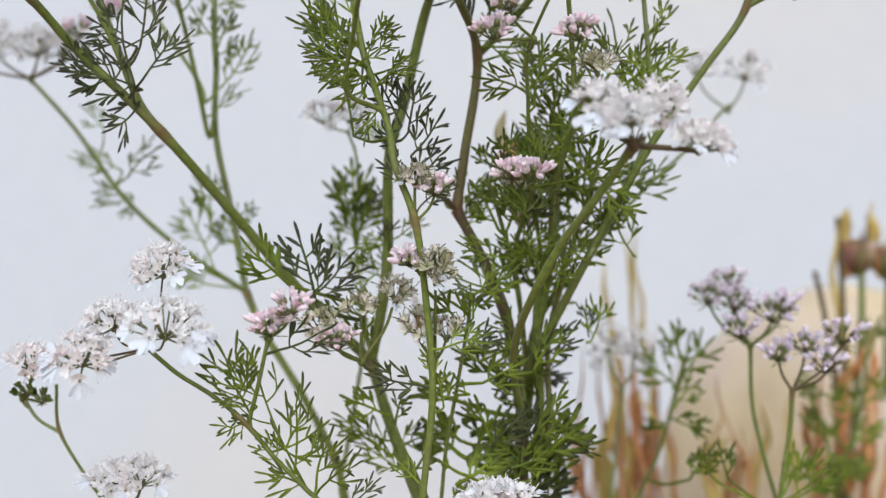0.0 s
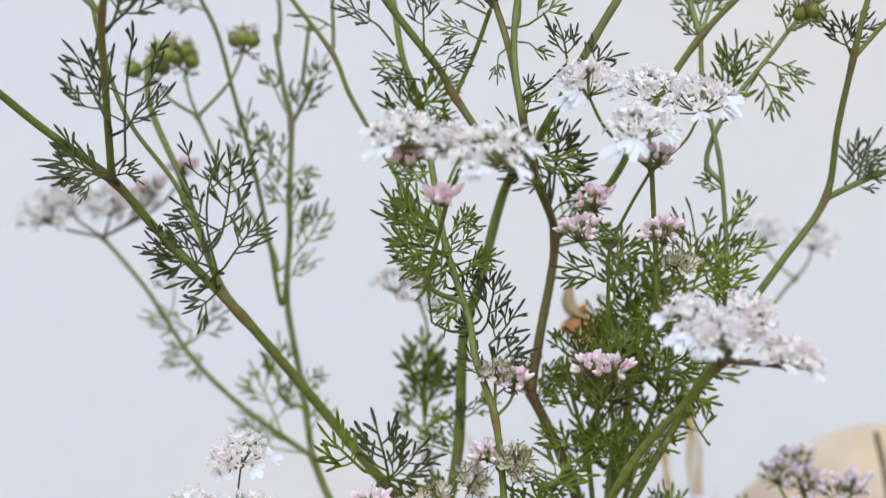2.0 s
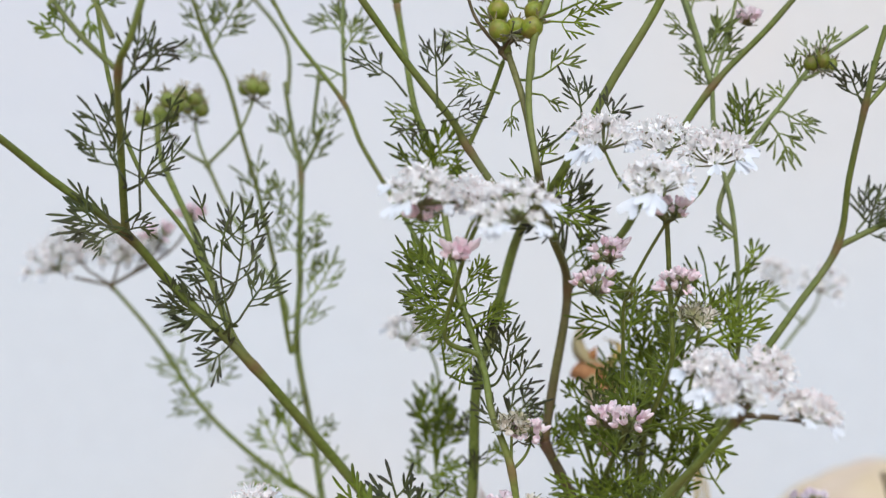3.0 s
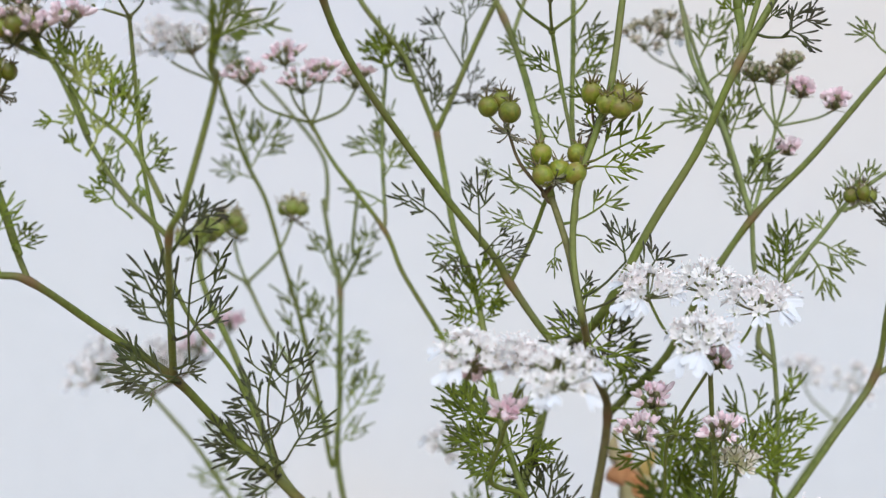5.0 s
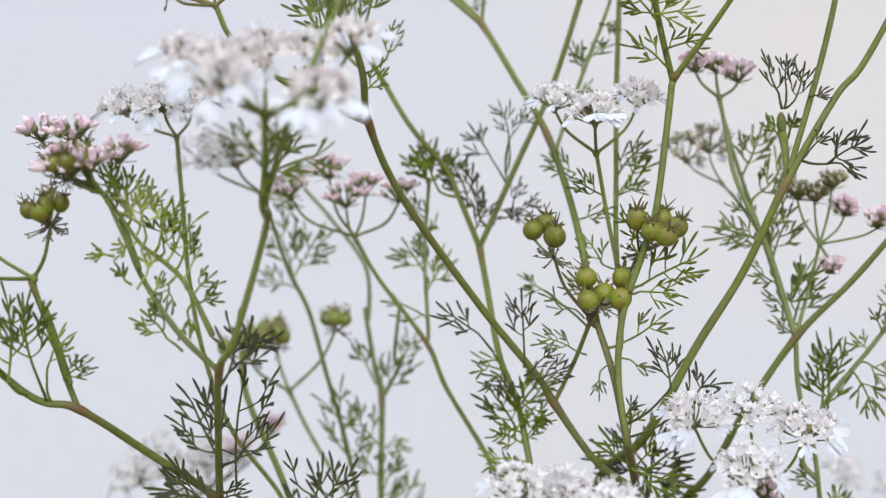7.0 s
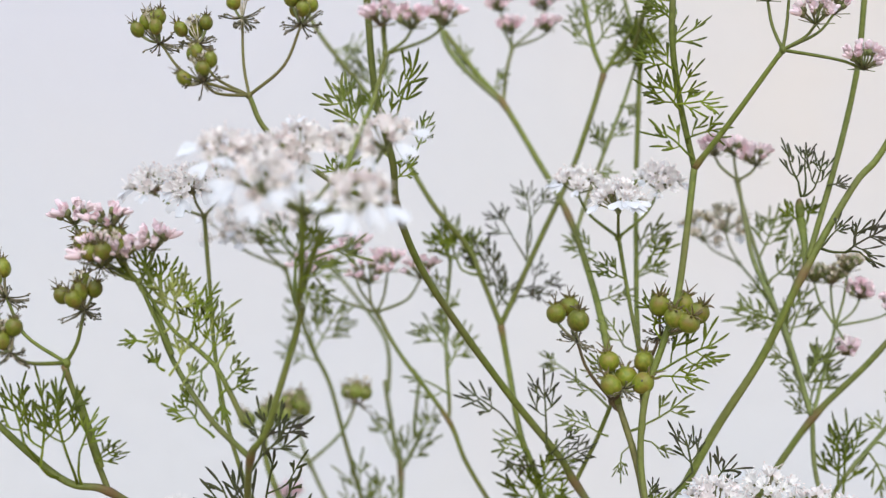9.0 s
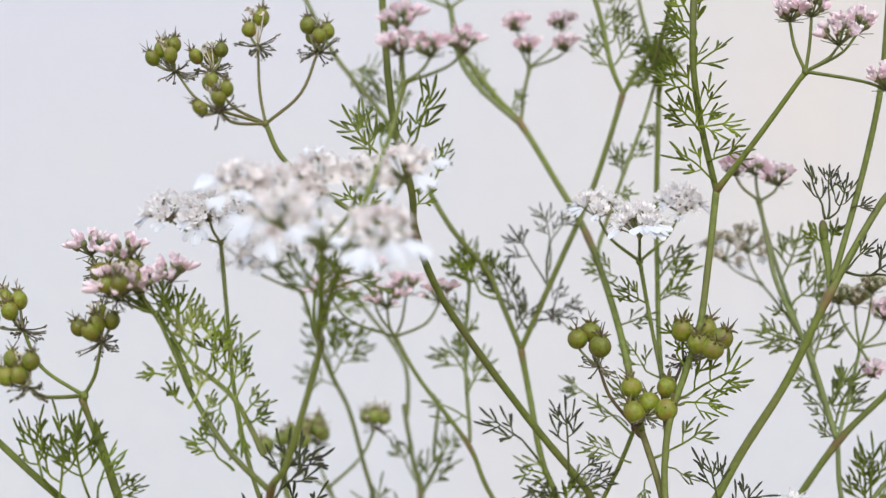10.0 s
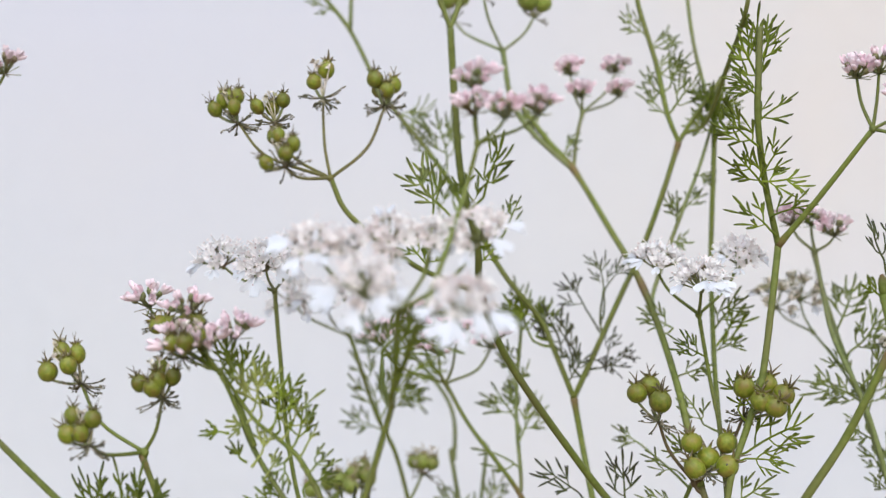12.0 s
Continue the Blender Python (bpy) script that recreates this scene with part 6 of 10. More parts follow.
leaf(tall, (0.0314, 0.2869, 0.3290), (0.0230, 0.2899, 0.3333), LEAF, 294, wide=0.77, foot=(0.0318, 0.2884, 0.3287))
leaf(tall, (0.0177, 0.2896, 0.3062), (0.0135, 0.2884, 0.3126), LEAF, 295, wide=0.77, foot=(0.0187, 0.2917, 0.3058))
leaf(tall, (0.0295, 0.2898, 0.3230), (0.0282, 0.2910, 0.3299), LEAF_DARK, 296, wide=0.77, foot=(0.0288, 0.2891, 0.3227))
leaf(bushy, (0.0078, 0.2795, 0.3213), (0.0184, 0.2764, 0.3265), LEAF, 297, broad=1.3, wide=0.77, foot=(0.0069, 0.2800, 0.3167))
leaf(tall, (0.0203, 0.2895, 0.2855), (0.0181, 0.2913, 0.2944), LEAF_DARK, 299, wide=0.77, foot=(0.0188, 0.2940, 0.2838))
leaf(tall, (0.0186, 0.2892, 0.3294), (0.0122, 0.2868, 0.3347), LEAF, 300, wide=0.77)
leaf(bushy, (0.0098, 0.2808, 0.3026), (0.0194, 0.2808, 0.3077), LEAF, 301, broad=1.3, wide=0.77, foot=(0.0046, 0.2820, 0.3022))
leaf(tall, (0.0364, 0.2921, 0.3351), (0.0280, 0.2903, 0.3446), LEAF, 303, wide=0.77)
leaf(tall, (0.0231, 0.2812, 0.3220), (0.0181, 0.2800, 0.3324), LEAF, 306, wide=0.77)
leaf(bushy, (0.0303, 0.2969, 0.3366), (0.0193, 0.2980, 0.3445), LEAF, 307, broad=1.3, wide=0.77, foot=(0.0302, 0.2942, 0.3356))
leaf(tall, (0.0219, 0.2922, 0.3072), (0.0307, 0.2892, 0.3157), LEAF_DARK, 308, wide=0.77, foot=(0.0208, 0.2930, 0.3069))
leaf(tall, (0.0155, 0.2894, 0.3275), (0.0197, 0.2888, 0.3349), LEAF, 309, wide=0.77)
leaf(bushy, (0.0253, 0.2925, 0.3497), (0.0200, 0.2927, 0.3566), LEAF, 312, broad=1.3, wide=0.77)
leaf(tall, (0.0159, 0.2889, 0.3300), (0.0269, 0.2914, 0.3371), LEAF, 313, wide=0.77)
leaf(bushy, (0.0313, 0.2939, 0.3422), (0.0319, 0.2945, 0.3532), LEAF, 315, broad=1.3, wide=0.77, foot=(0.0318, 0.2929, 0.3407))
leaf(bushy, (0.0226, 0.2967, 0.2914), (0.0185, 0.2997, 0.3002), LEAF, 316, broad=1.3, wide=0.77, foot=(0.0225, 0.2994, 0.2900))
leaf(bushy, (0.0225, 0.2996, 0.2845), (0.0113, 0.3008, 0.2924), LEAF, 318, broad=1.3, wide=0.77)
leaf(bushy, (-0.0054, 0.2870, 0.2813), (0.0010, 0.2840, 0.2915), LEAF, 319, broad=1.3, wide=0.77, foot=(-0.0041, 0.2890, 0.2810))
leaf(tall, (0.0022, 0.2683, 0.3107), (0.0123, 0.2701, 0.3136), LEAF, 321, wide=0.77, foot=(-0.0004, 0.2690, 0.3104))
leaf(leaning, (-0.0074, 0.2968, 0.2811), (-0.0177, 0.2968, 0.2878), LEAF, 323, wide=0.77)
leaf(tall, (-0.0029, 0.2721, 0.2829), (-0.0082, 0.2745, 0.2877), LEAF, 324, wide=0.77, foot=(-0.0017, 0.2717, 0.2824))
leaf(bushy, (0.0067, 0.2786, 0.3130), (-0.0024, 0.2771, 0.3212), LEAF, 325, broad=1.3, wide=0.77, foot=(0.0062, 0.2806, 0.3125))
leaf(bushy, (-0.0139, 0.2849, 0.3154), (-0.0185, 0.2879, 0.3225), LEAF, 327, broad=1.3, wide=0.77, foot=(-0.0155, 0.2849, 0.3137))
leaf(bushy, (-0.0168, 0.2866, 0.3155), (-0.0272, 0.2836, 0.3183), LEAF, 330, broad=1.3, wide=0.77, foot=(-0.0158, 0.2849, 0.3151))
leaf(low, (-0.0298, 0.2612, 0.3103), (-0.0197, 0.2606, 0.3162), LEAF_DARK, 331, wide=0.77, foot=(-0.0325, 0.2586, 0.3095))
leaf(bushy, (-0.0114, 0.2851, 0.2951), (-0.0213, 0.2869, 0.2982), LEAF, 332, broad=1.3, wide=0.77, foot=(-0.0102, 0.2865, 0.2949))
leaf(tall, (0.0002, 0.2689, 0.3045), (-0.0018, 0.2713, 0.3105), LEAF, 335, wide=0.77)
leaf(low, (-0.0226, 0.2686, 0.2817), (-0.0131, 0.2668, 0.2893), LEAF, 336, wide=0.77, foot=(-0.0231, 0.2642, 0.2807))
leaf(leaning, (-0.0081, 0.2975, 0.2865), (0.0018, 0.2981, 0.2893), LEAF_DARK, 337, wide=0.77, foot=(-0.0090, 0.2973, 0.2861))
leaf(tall, (0.0023, 0.2703, 0.2984), (-0.0008, 0.2733, 0.3070), LEAF, 338, wide=0.77, foot=(-0.0003, 0.2704, 0.2971))
leaf(leaning, (-0.0139, 0.2980, 0.2882), (-0.0234, 0.2950, 0.2959), LEAF, 341, wide=0.77, foot=(-0.0097, 0.2975, 0.2879))
leaf(leaning, (-0.0108, 0.2972, 0.2847), (-0.0213, 0.2966, 0.2924), LEAF, 342, wide=0.77, foot=(-0.0083, 0.2971, 0.2845))
leaf(low, (-0.0163, 0.2646, 0.2791), (-0.0105, 0.2664, 0.2845), LEAF_DARK, 343, wide=0.77, foot=(-0.0180, 0.2651, 0.2768))
leaf(bushy, (-0.0135, 0.2869, 0.3087), (-0.0215, 0.2845, 0.3145), LEAF, 344, broad=1.3, wide=0.77, foot=(-0.0140, 0.2850, 0.3070))
leaf(bushy, (-0.0090, 0.2875, 0.2929), (-0.0073, 0.2857, 0.3003), LEAF, 347, broad=1.3, wide=0.77)
leaf(leaning, (-0.0096, 0.2975, 0.2863), (0.0013, 0.2981, 0.2905), LEAF, 348, wide=0.77)
leaf(bushy, (0.0068, 0.2822, 0.3088), (0.0125, 0.2852, 0.3137), LEAF_DARK, 349, broad=1.3, wide=0.77, foot=(0.0056, 0.2812, 0.3082))
leaf(bushy, (0.0022, 0.2908, 0.2743), (0.0083, 0.2902, 0.2795), LEAF, 353, broad=1.3, wide=0.77, foot=(-0.0001, 0.2906, 0.2726))
leaf(bushy, (0.0078, 0.2772, 0.3165), (0.0059, 0.2797, 0.3230), LEAF, 357, broad=1.3, wide=0.77, foot=(0.0067, 0.2802, 0.3155))
leaf(tall, (-0.0025, 0.2695, 0.3029), (-0.0135, 0.2677, 0.3055), LEAF_DARK, 358, wide=0.77, foot=(-0.0001, 0.2698, 0.3025))
leaf(bushy, (0.0241, 0.3033, 0.3515), (0.0165, 0.3065, 0.3608), LEAF, 360, broad=1.3, wide=0.77, foot=(0.0224, 0.3000, 0.3497))
leaf(tall, (0.0224, 0.2788, 0.3487), (0.0145, 0.2806, 0.3525), LEAF, 362, wide=0.77, foot=(0.0223, 0.2778, 0.3483))
leaf(bushy, (0.0181, 0.3033, 0.3384), (0.0248, 0.3028, 0.3440), LEAF, 364, broad=1.3, wide=0.77, foot=(0.0214, 0.2999, 0.3366))
leaf(tall, (0.0193, 0.2829, 0.3626), (0.0238, 0.2847, 0.3704), LEAF, 365, wide=0.77, foot=(0.0191, 0.2814, 0.3616))
leaf(bushy, (0.0266, 0.2922, 0.3564), (0.0224, 0.2904, 0.3661), LEAF, 366, broad=1.3, wide=0.77)
leaf(tall, (0.0142, 0.2848, 0.3222), (0.0011, 0.2848, 0.3265), LEAF_PALE, 367, wide=0.77, foot=(0.0153, 0.2860, 0.3220))
leaf(tall, (0.0189, 0.2825, 0.3699), (0.0281, 0.2842, 0.3771), LEAF, 368, wide=0.77, foot=(0.0186, 0.2811, 0.3691))
leaf(bushy, (0.0289, 0.2956, 0.3291), (0.0376, 0.2938, 0.3335), LEAF, 369, broad=1.3, wide=0.77, foot=(0.0280, 0.2959, 0.3287))
leaf(tall, (0.0390, 0.2878, 0.3437), (0.0422, 0.2909, 0.3510), LEAF_PALE, 371, wide=0.77, foot=(0.0393, 0.2873, 0.3430))
leaf(bushy, (0.0341, 0.2921, 0.3502), (0.0282, 0.2910, 0.3605), LEAF, 372, broad=1.3, wide=0.77, foot=(0.0339, 0.2907, 0.3489))
leaf(bushy, (0.0210, 0.3032, 0.3444), (0.0282, 0.3002, 0.3510), LEAF, 374, broad=1.3, wide=0.77, foot=(0.0218, 0.2999, 0.3429))
leaf(bushy, (0.0267, 0.2957, 0.3610), (0.0334, 0.2950, 0.3701), LEAF_PALE, 375, broad=1.3, wide=0.77, foot=(0.0271, 0.2921, 0.3578))
leaf(tall, (0.0422, 0.2941, 0.3311), (0.0382, 0.2941, 0.3413), LEAF, 378, wide=0.77, foot=(0.0432, 0.2934, 0.3299))
leaf(tall, (0.0216, 0.2774, 0.3490), (0.0218, 0.2803, 0.3565), LEAF_PALE, 379, wide=0.77, foot=(0.0223, 0.2778, 0.3483))
leaf(tall, (0.0182, 0.2811, 0.3645), (0.0069, 0.2822, 0.3672), LEAF, 381, wide=0.77)
leaf(tall, (0.0191, 0.2853, 0.3306), (0.0201, 0.2882, 0.3376), LEAF, 382, wide=0.77)
leaf(bushy, (0.0253, 0.2926, 0.3604), (0.0284, 0.2939, 0.3715), LEAF, 384, broad=1.3, wide=0.77, foot=(0.0271, 0.2921, 0.3578))
leaf(tall, (0.0438, 0.3056, 0.3432), (0.0532, 0.3050, 0.3512), LEAF, 386, wide=0.77, foot=(0.0439, 0.3045, 0.3434))
leaf(tall, (0.0188, 0.2817, 0.3391), (0.0237, 0.2835, 0.3473), LEAF_PALE, 387, wide=0.77)
leaf(tall, (0.0199, 0.2810, 0.3694), (0.0269, 0.2804, 0.3739), LEAF, 389, wide=0.77, foot=(0.0186, 0.2811, 0.3691))
leaf(tall, (0.0185, 0.2886, 0.3351), (0.0161, 0.2911, 0.3420), LEAF, 390, wide=0.77, foot=(0.0184, 0.2879, 0.3343))
leaf(bushy, (0.0248, 0.2931, 0.3422), (0.0214, 0.2913, 0.3496), LEAF_PALE, 391, broad=1.3, wide=0.77)
leaf(bushy, (0.0154, 0.2966, 0.3231), (0.0067, 0.2995, 0.3308), LEAF, 393, broad=1.3, wide=0.77, foot=(0.0171, 0.2966, 0.3226))
leaf(tall, (0.0302, 0.2883, 0.3244), (0.0262, 0.2895, 0.3338), LEAF_PALE, 395, wide=0.77)
leaf(tall, (0.0265, 0.2757, 0.3548), (0.0337, 0.2710, 0.3607), LEAF, 396, wide=0.77, foot=(0.0259, 0.2745, 0.3536))
leaf(tall, (0.0061, 0.2925, 0.3361), (0.0111, 0.2920, 0.3424), LEAF, 397, wide=0.77, foot=(0.0057, 0.2938, 0.3357))
leaf(bushy, (0.0201, 0.3004, 0.3233), (0.0161, 0.3021, 0.3346), LEAF, 398, broad=1.3, wide=0.77)
leaf(bushy, (0.0280, 0.2907, 0.3592), (0.0393, 0.2883, 0.3656), LEAF_PALE, 399, broad=1.3, wide=0.77, foot=(0.0271, 0.2921, 0.3578))
leaf(bushy, (0.0256, 0.3025, 0.3525), (0.0266, 0.3049, 0.3617), LEAF, 401, broad=1.3, wide=0.77, foot=(0.0224, 0.3000, 0.3497))
leaf(bushy, (0.0245, 0.2931, 0.3602), (0.0191, 0.2946, 0.3714), LEAF_PALE, 403, broad=1.3, wide=0.77, foot=(0.0271, 0.2921, 0.3578))
leaf(tall, (0.0201, 0.2771, 0.3609), (0.0225, 0.2805, 0.3716), LEAF, 404, wide=0.77, foot=(0.0186, 0.2763, 0.3596))
leaf(bushy, (0.0361, 0.2852, 0.3634), (0.0483, 0.2864, 0.3680), LEAF, 406, broad=1.3, wide=0.77, foot=(0.0356, 0.2861, 0.3631))
leaf(bushy, (0.0353, 0.2921, 0.3449), (0.0462, 0.2891, 0.3492), LEAF_PALE, 407, broad=1.3, wide=0.77, foot=(0.0329, 0.2919, 0.3445))
leaf(bushy, (0.0345, 0.2902, 0.3593), (0.0268, 0.2881, 0.3652), LEAF, 410, broad=1.3, wide=0.77, foot=(0.0352, 0.2880, 0.3576))
leaf(tall, (0.0428, 0.3041, 0.3431), (0.0334, 0.3041, 0.3486), LEAF_PALE, 411, wide=0.77)
leaf(bushy, (0.0215, 0.3019, 0.3193), (0.0315, 0.3043, 0.3265), LEAF, 412, broad=1.3, wide=0.77, foot=(0.0208, 0.3009, 0.3188))
leaf(bushy, (0.0154, 0.2984, 0.3249), (0.0210, 0.2966, 0.3333), LEAF, 413, broad=1.3, wide=0.77, foot=(0.0171, 0.2966, 0.3226))
leaf(bushy, (0.0227, 0.2990, 0.2847), (0.0290, 0.3020, 0.2953), LEAF, 415, wide=0.47, broad=2.2)
stem(bushy, [(0.0223, 0.3035, -0.0040), (0.0216, 0.3028, 0.1100), (0.0209, 0.3021, 0.2241), (0.0220, 0.3000, 0.2741), (0.0226, 0.2990, 0.2984), (0.0216, 0.2970, 0.3163), (0.0229, 0.2970, 0.3305)], 0.00250, 0.00090)
stem(bushy, [(0.0230, 0.3061, -0.0040), (0.0229, 0.3066, 0.1099), (0.0228, 0.3071, 0.2237), (0.0243, 0.3020, 0.2737), (0.0248, 0.3000, 0.2932), (0.0243, 0.2980, 0.3112), (0.0277, 0.2940, 0.3265)], 0.00190, 0.00060, OLIVE_STEM)
stem(bushy, [(0.0250, 0.3040, -0.0040), (0.0236, 0.3035, 0.1097), (0.0222, 0.3030, 0.2234), (0.0198, 0.3030, 0.2734), (0.0189, 0.3030, 0.2928), (0.0161, 0.3030, 0.3056)], 0.00180, 0.00070, BROWN_STEM)
leaf(bushy, (0.0074, 0.2938, 0.2845), (0.0165, 0.2939, 0.2933), LEAF, 800, broad=1.9, wide=0.8, foot=(0.0188, 0.2990, 0.2800))
leaf(bushy, (0.0089, 0.2893, 0.3064), (0.0179, 0.2872, 0.3109), LEAF, 801, broad=1.5, wide=0.8, foot=(0.0190, 0.2990, 0.3013))
leaf(bushy, (0.0284, 0.2979, 0.2828), (0.0222, 0.2948, 0.2894), LEAF, 802, broad=1.2, wide=0.8, foot=(0.0241, 0.2990, 0.2779))
leaf(bushy, (0.0074, 0.2851, 0.2820), (-0.0000, 0.2850, 0.2868), LEAF, 803, broad=1.9, wide=0.8, foot=(0.0188, 0.2990, 0.2739))
leaf(bushy, (0.0045, 0.2870, 0.2801), (0.0145, 0.2890, 0.2891), LEAF, 804, broad=1.9, wide=0.8, foot=(0.0181, 0.2990, 0.2730))
leaf(bushy, (0.0050, 0.2925, 0.2887), (0.0002, 0.2908, 0.2953), LEAF, 805, broad=1.9, wide=0.8, foot=(0.0181, 0.2990, 0.2845))
leaf(bushy, (0.0131, 0.2896, 0.2759), (0.0215, 0.2895, 0.2859), LEAF, 806, broad=1.2, wide=0.8, foot=(0.0203, 0.2990, 0.2723))
leaf(bushy, (0.0170, 0.2868, 0.2840), (0.0246, 0.2841, 0.2883), LEAF, 807, broad=1.5, wide=0.8, foot=(0.0213, 0.2990, 0.2776))
leaf(bushy, (0.0119, 0.2882, 0.2883), (0.0210, 0.2872, 0.2968), LEAF_DARK, 808, broad=1.2, wide=0.8, foot=(0.0199, 0.2990, 0.2846))
leaf(bushy, (0.0204, 0.2993, 0.2773), (0.0310, 0.3024, 0.2842), LEAF, 809, broad=1.9, wide=0.8, foot=(0.0221, 0.2990, 0.2737))
leaf(bushy, (0.0124, 0.2979, 0.2981), (0.0217, 0.2978, 0.3067), LEAF, 810, broad=1.2, wide=0.8, foot=(0.0199, 0.2990, 0.2955))
leaf(bushy, (0.0242, 0.2836, 0.2874), (0.0332, 0.2808, 0.2950), LEAF, 811, broad=1.9, wide=0.8, foot=(0.0232, 0.2990, 0.2821))
leaf(bushy, (0.0210, 0.2854, 0.3055), (0.0278, 0.2886, 0.3149), LEAF, 812, broad=1.2, wide=0.8, foot=(0.0221, 0.2990, 0.2996))
leaf(bushy, (0.0251, 0.2902, 0.2882), (0.0307, 0.2885, 0.2949), LEAF, 813, broad=1.2, wide=0.8, foot=(0.0233, 0.2990, 0.2824))
leaf(bushy, (0.0126, 0.2952, 0.3022), (0.0069, 0.2945, 0.3118), LEAF, 814, broad=1.5, wide=0.8, foot=(0.0199, 0.2990, 0.2989))
leaf(bushy, (0.0219, 0.2854, 0.2824), (0.0267, 0.2876, 0.2893), LEAF, 815, broad=1.2, wide=0.8, foot=(0.0226, 0.2990, 0.2777))
leaf(bushy, (0.0194, 0.2922, 0.3025), (0.0244, 0.2896, 0.3066), LEAF, 816, broad=1.2, wide=0.8, foot=(0.0217, 0.2990, 0.2986))
leaf(bushy, (0.0207, 0.2838, 0.2905), (0.0291, 0.2798, 0.2993), LEAF, 817, broad=1.2, wide=0.8, foot=(0.0222, 0.2990, 0.2835))
leaf(bushy, (0.0131, 0.2975, 0.2880), (0.0051, 0.2955, 0.2963), LEAF, 818, broad=1.5, wide=0.8, foot=(0.0202, 0.2990, 0.2850))
leaf(bushy, (0.0216, 0.2969, 0.2749), (0.0291, 0.2934, 0.2823), LEAF_DARK, 819, broad=1.9, wide=0.8, foot=(0.0225, 0.2990, 0.2691))
leaf(bushy, (0.0113, 0.2880, 0.2908), (0.0063, 0.2866, 0.2978), LEAF, 820, broad=1.5, wide=0.8, foot=(0.0198, 0.2990, 0.2848))
leaf(bushy, (0.0050, 0.2901, 0.2860), (-0.0034, 0.2940, 0.2939), LEAF, 821, broad=1.9, wide=0.8, foot=(0.0182, 0.2990, 0.2792))
leaf(bushy, (0.0270, 0.2950, 0.2851), (0.0364, 0.2912, 0.2889), LEAF, 822, broad=1.5, wide=0.8, foot=(0.0238, 0.2990, 0.2804))
leaf(bushy, (0.0041, 0.2930, 0.2975), (-0.0051, 0.2916, 0.3030), LEAF, 823, broad=1.9, wide=0.8, foot=(0.0178, 0.2990, 0.2935))
leaf(bushy, (0.0257, 0.2836, 0.2875), (0.0332, 0.2832, 0.2917), LEAF_DARK, 824, broad=1.9, wide=0.8, foot=(0.0235, 0.2990, 0.2826))
leaf(bushy, (0.0201, 0.2949, 0.2794), (0.0099, 0.2958, 0.2844), LEAF, 825, broad=1.9, wide=0.8, foot=(0.0221, 0.2990, 0.2738))
# the plant whose long stem leans out to the side
stem(leaning, [(0.0232, 0.2874, -0.0040), (0.0198, 0.2886, 0.1106), (0.0164, 0.2899, 0.2252), (-0.0044, 0.2960, 0.2752), (-0.0111, 0.2980, 0.2915), (-0.0158, 0.3000, 0.3053)], 0.00169, 0.00125, STEM, (5,))
stem(leaning, [(-0.0158, 0.3000, 0.3053), (-0.0300, 0.2970, 0.3193), (-0.0437, 0.2900, 0.3358), (-0.0590, 0.2777, 0.3549), (-0.0754, 0.2719, 0.3711), (-0.0839, 0.2640, 0.3815), (-0.0972, 0.2578, 0.3913), (-0.1086, 0.2469, 0.4009), (-0.1196, 0.2455, 0.4043), (-0.1440, 0.2400, 0.4270), (-0.1571, 0.2380, 0.4412)], 0.00125, 0.00054, STEM, (7, 5, 3,))
stem(leaning, [(-0.0158, 0.3000, 0.3053), (-0.0124, 0.2980, 0.3261), (-0.0120, 0.2950, 0.3509), (-0.0087, 0.2955, 0.3643), (-0.0036, 0.2927, 0.3855), (0.0043, 0.2752, 0.3964), (0.0145, 0.2721, 0.4162), (0.0234, 0.2697, 0.4319), (0.0307, 0.2666, 0.4492), (0.0410, 0.2673, 0.4682), (0.0468, 0.2680, 0.4755), (0.0552, 0.2670, 0.4918), (0.0640, 0.2660, 0.5083)], 0.00130, 0.00058, STEM, (8,))
stem(leaning, [(0.0317, 0.2666, 0.4525), (0.0354, 0.2679, 0.4653), (0.0392, 0.2689, 0.4798), (0.0419, 0.2689, 0.4943), (0.0428, 0.2680, 0.5085), (0.0433, 0.2680, 0.5181)], 0.00064, 0.00063)
stem(leaning, [(-0.0839, 0.2640, 0.3815), (-0.0816, 0.2510, 0.3956), (-0.0787, 0.2372, 0.4097), (-0.0747, 0.2318, 0.4162), (-0.0689, 0.2286, 0.4367), (-0.0684, 0.2227, 0.4396), (-0.0674, 0.2186, 0.4455), (-0.0673, 0.2160, 0.4534)], 0.00079, 0.00054, STEM, (2, 0,))
stem(leaning, [(-0.0684, 0.2227, 0.4396), (-0.0638, 0.2171, 0.4525), (-0.0591, 0.2196, 0.4670), (-0.0565, 0.2264, 0.4777), (-0.0548, 0.2268, 0.4855)], 0.00057, 0.00040)
stem(leaning, [(-0.0787, 0.2372, 0.4097), (-0.0871, 0.2371, 0.4173), (-0.0958, 0.2406, 0.4284), (-0.0992, 0.2398, 0.4379), (-0.0950, 0.2386, 0.4286), (-0.1019, 0.2378, 0.4423)], 0.00060, 0.00039)
stem(leaning, [(-0.1086, 0.2469, 0.4009), (-0.1120, 0.2468, 0.4088), (-0.1152, 0.2445, 0.4206), (-0.1098, 0.2454, 0.4057), (-0.1174, 0.2426, 0.4257)], 0.00061, 0.00057, STEM, (4,))
stem(leaning, [(-0.0632, 0.2758, 0.3593), (-0.0643, 0.2750, 0.3624), (-0.0725, 0.2740, 0.3805), (-0.0834, 0.2720, 0.3947), (-0.0900, 0.2720, 0.4101), (-0.0943, 0.2730, 0.4269), (-0.0966, 0.2737, 0.4436), (-0.0984, 0.2737, 0.4580)], 0.00049, 0.00048)
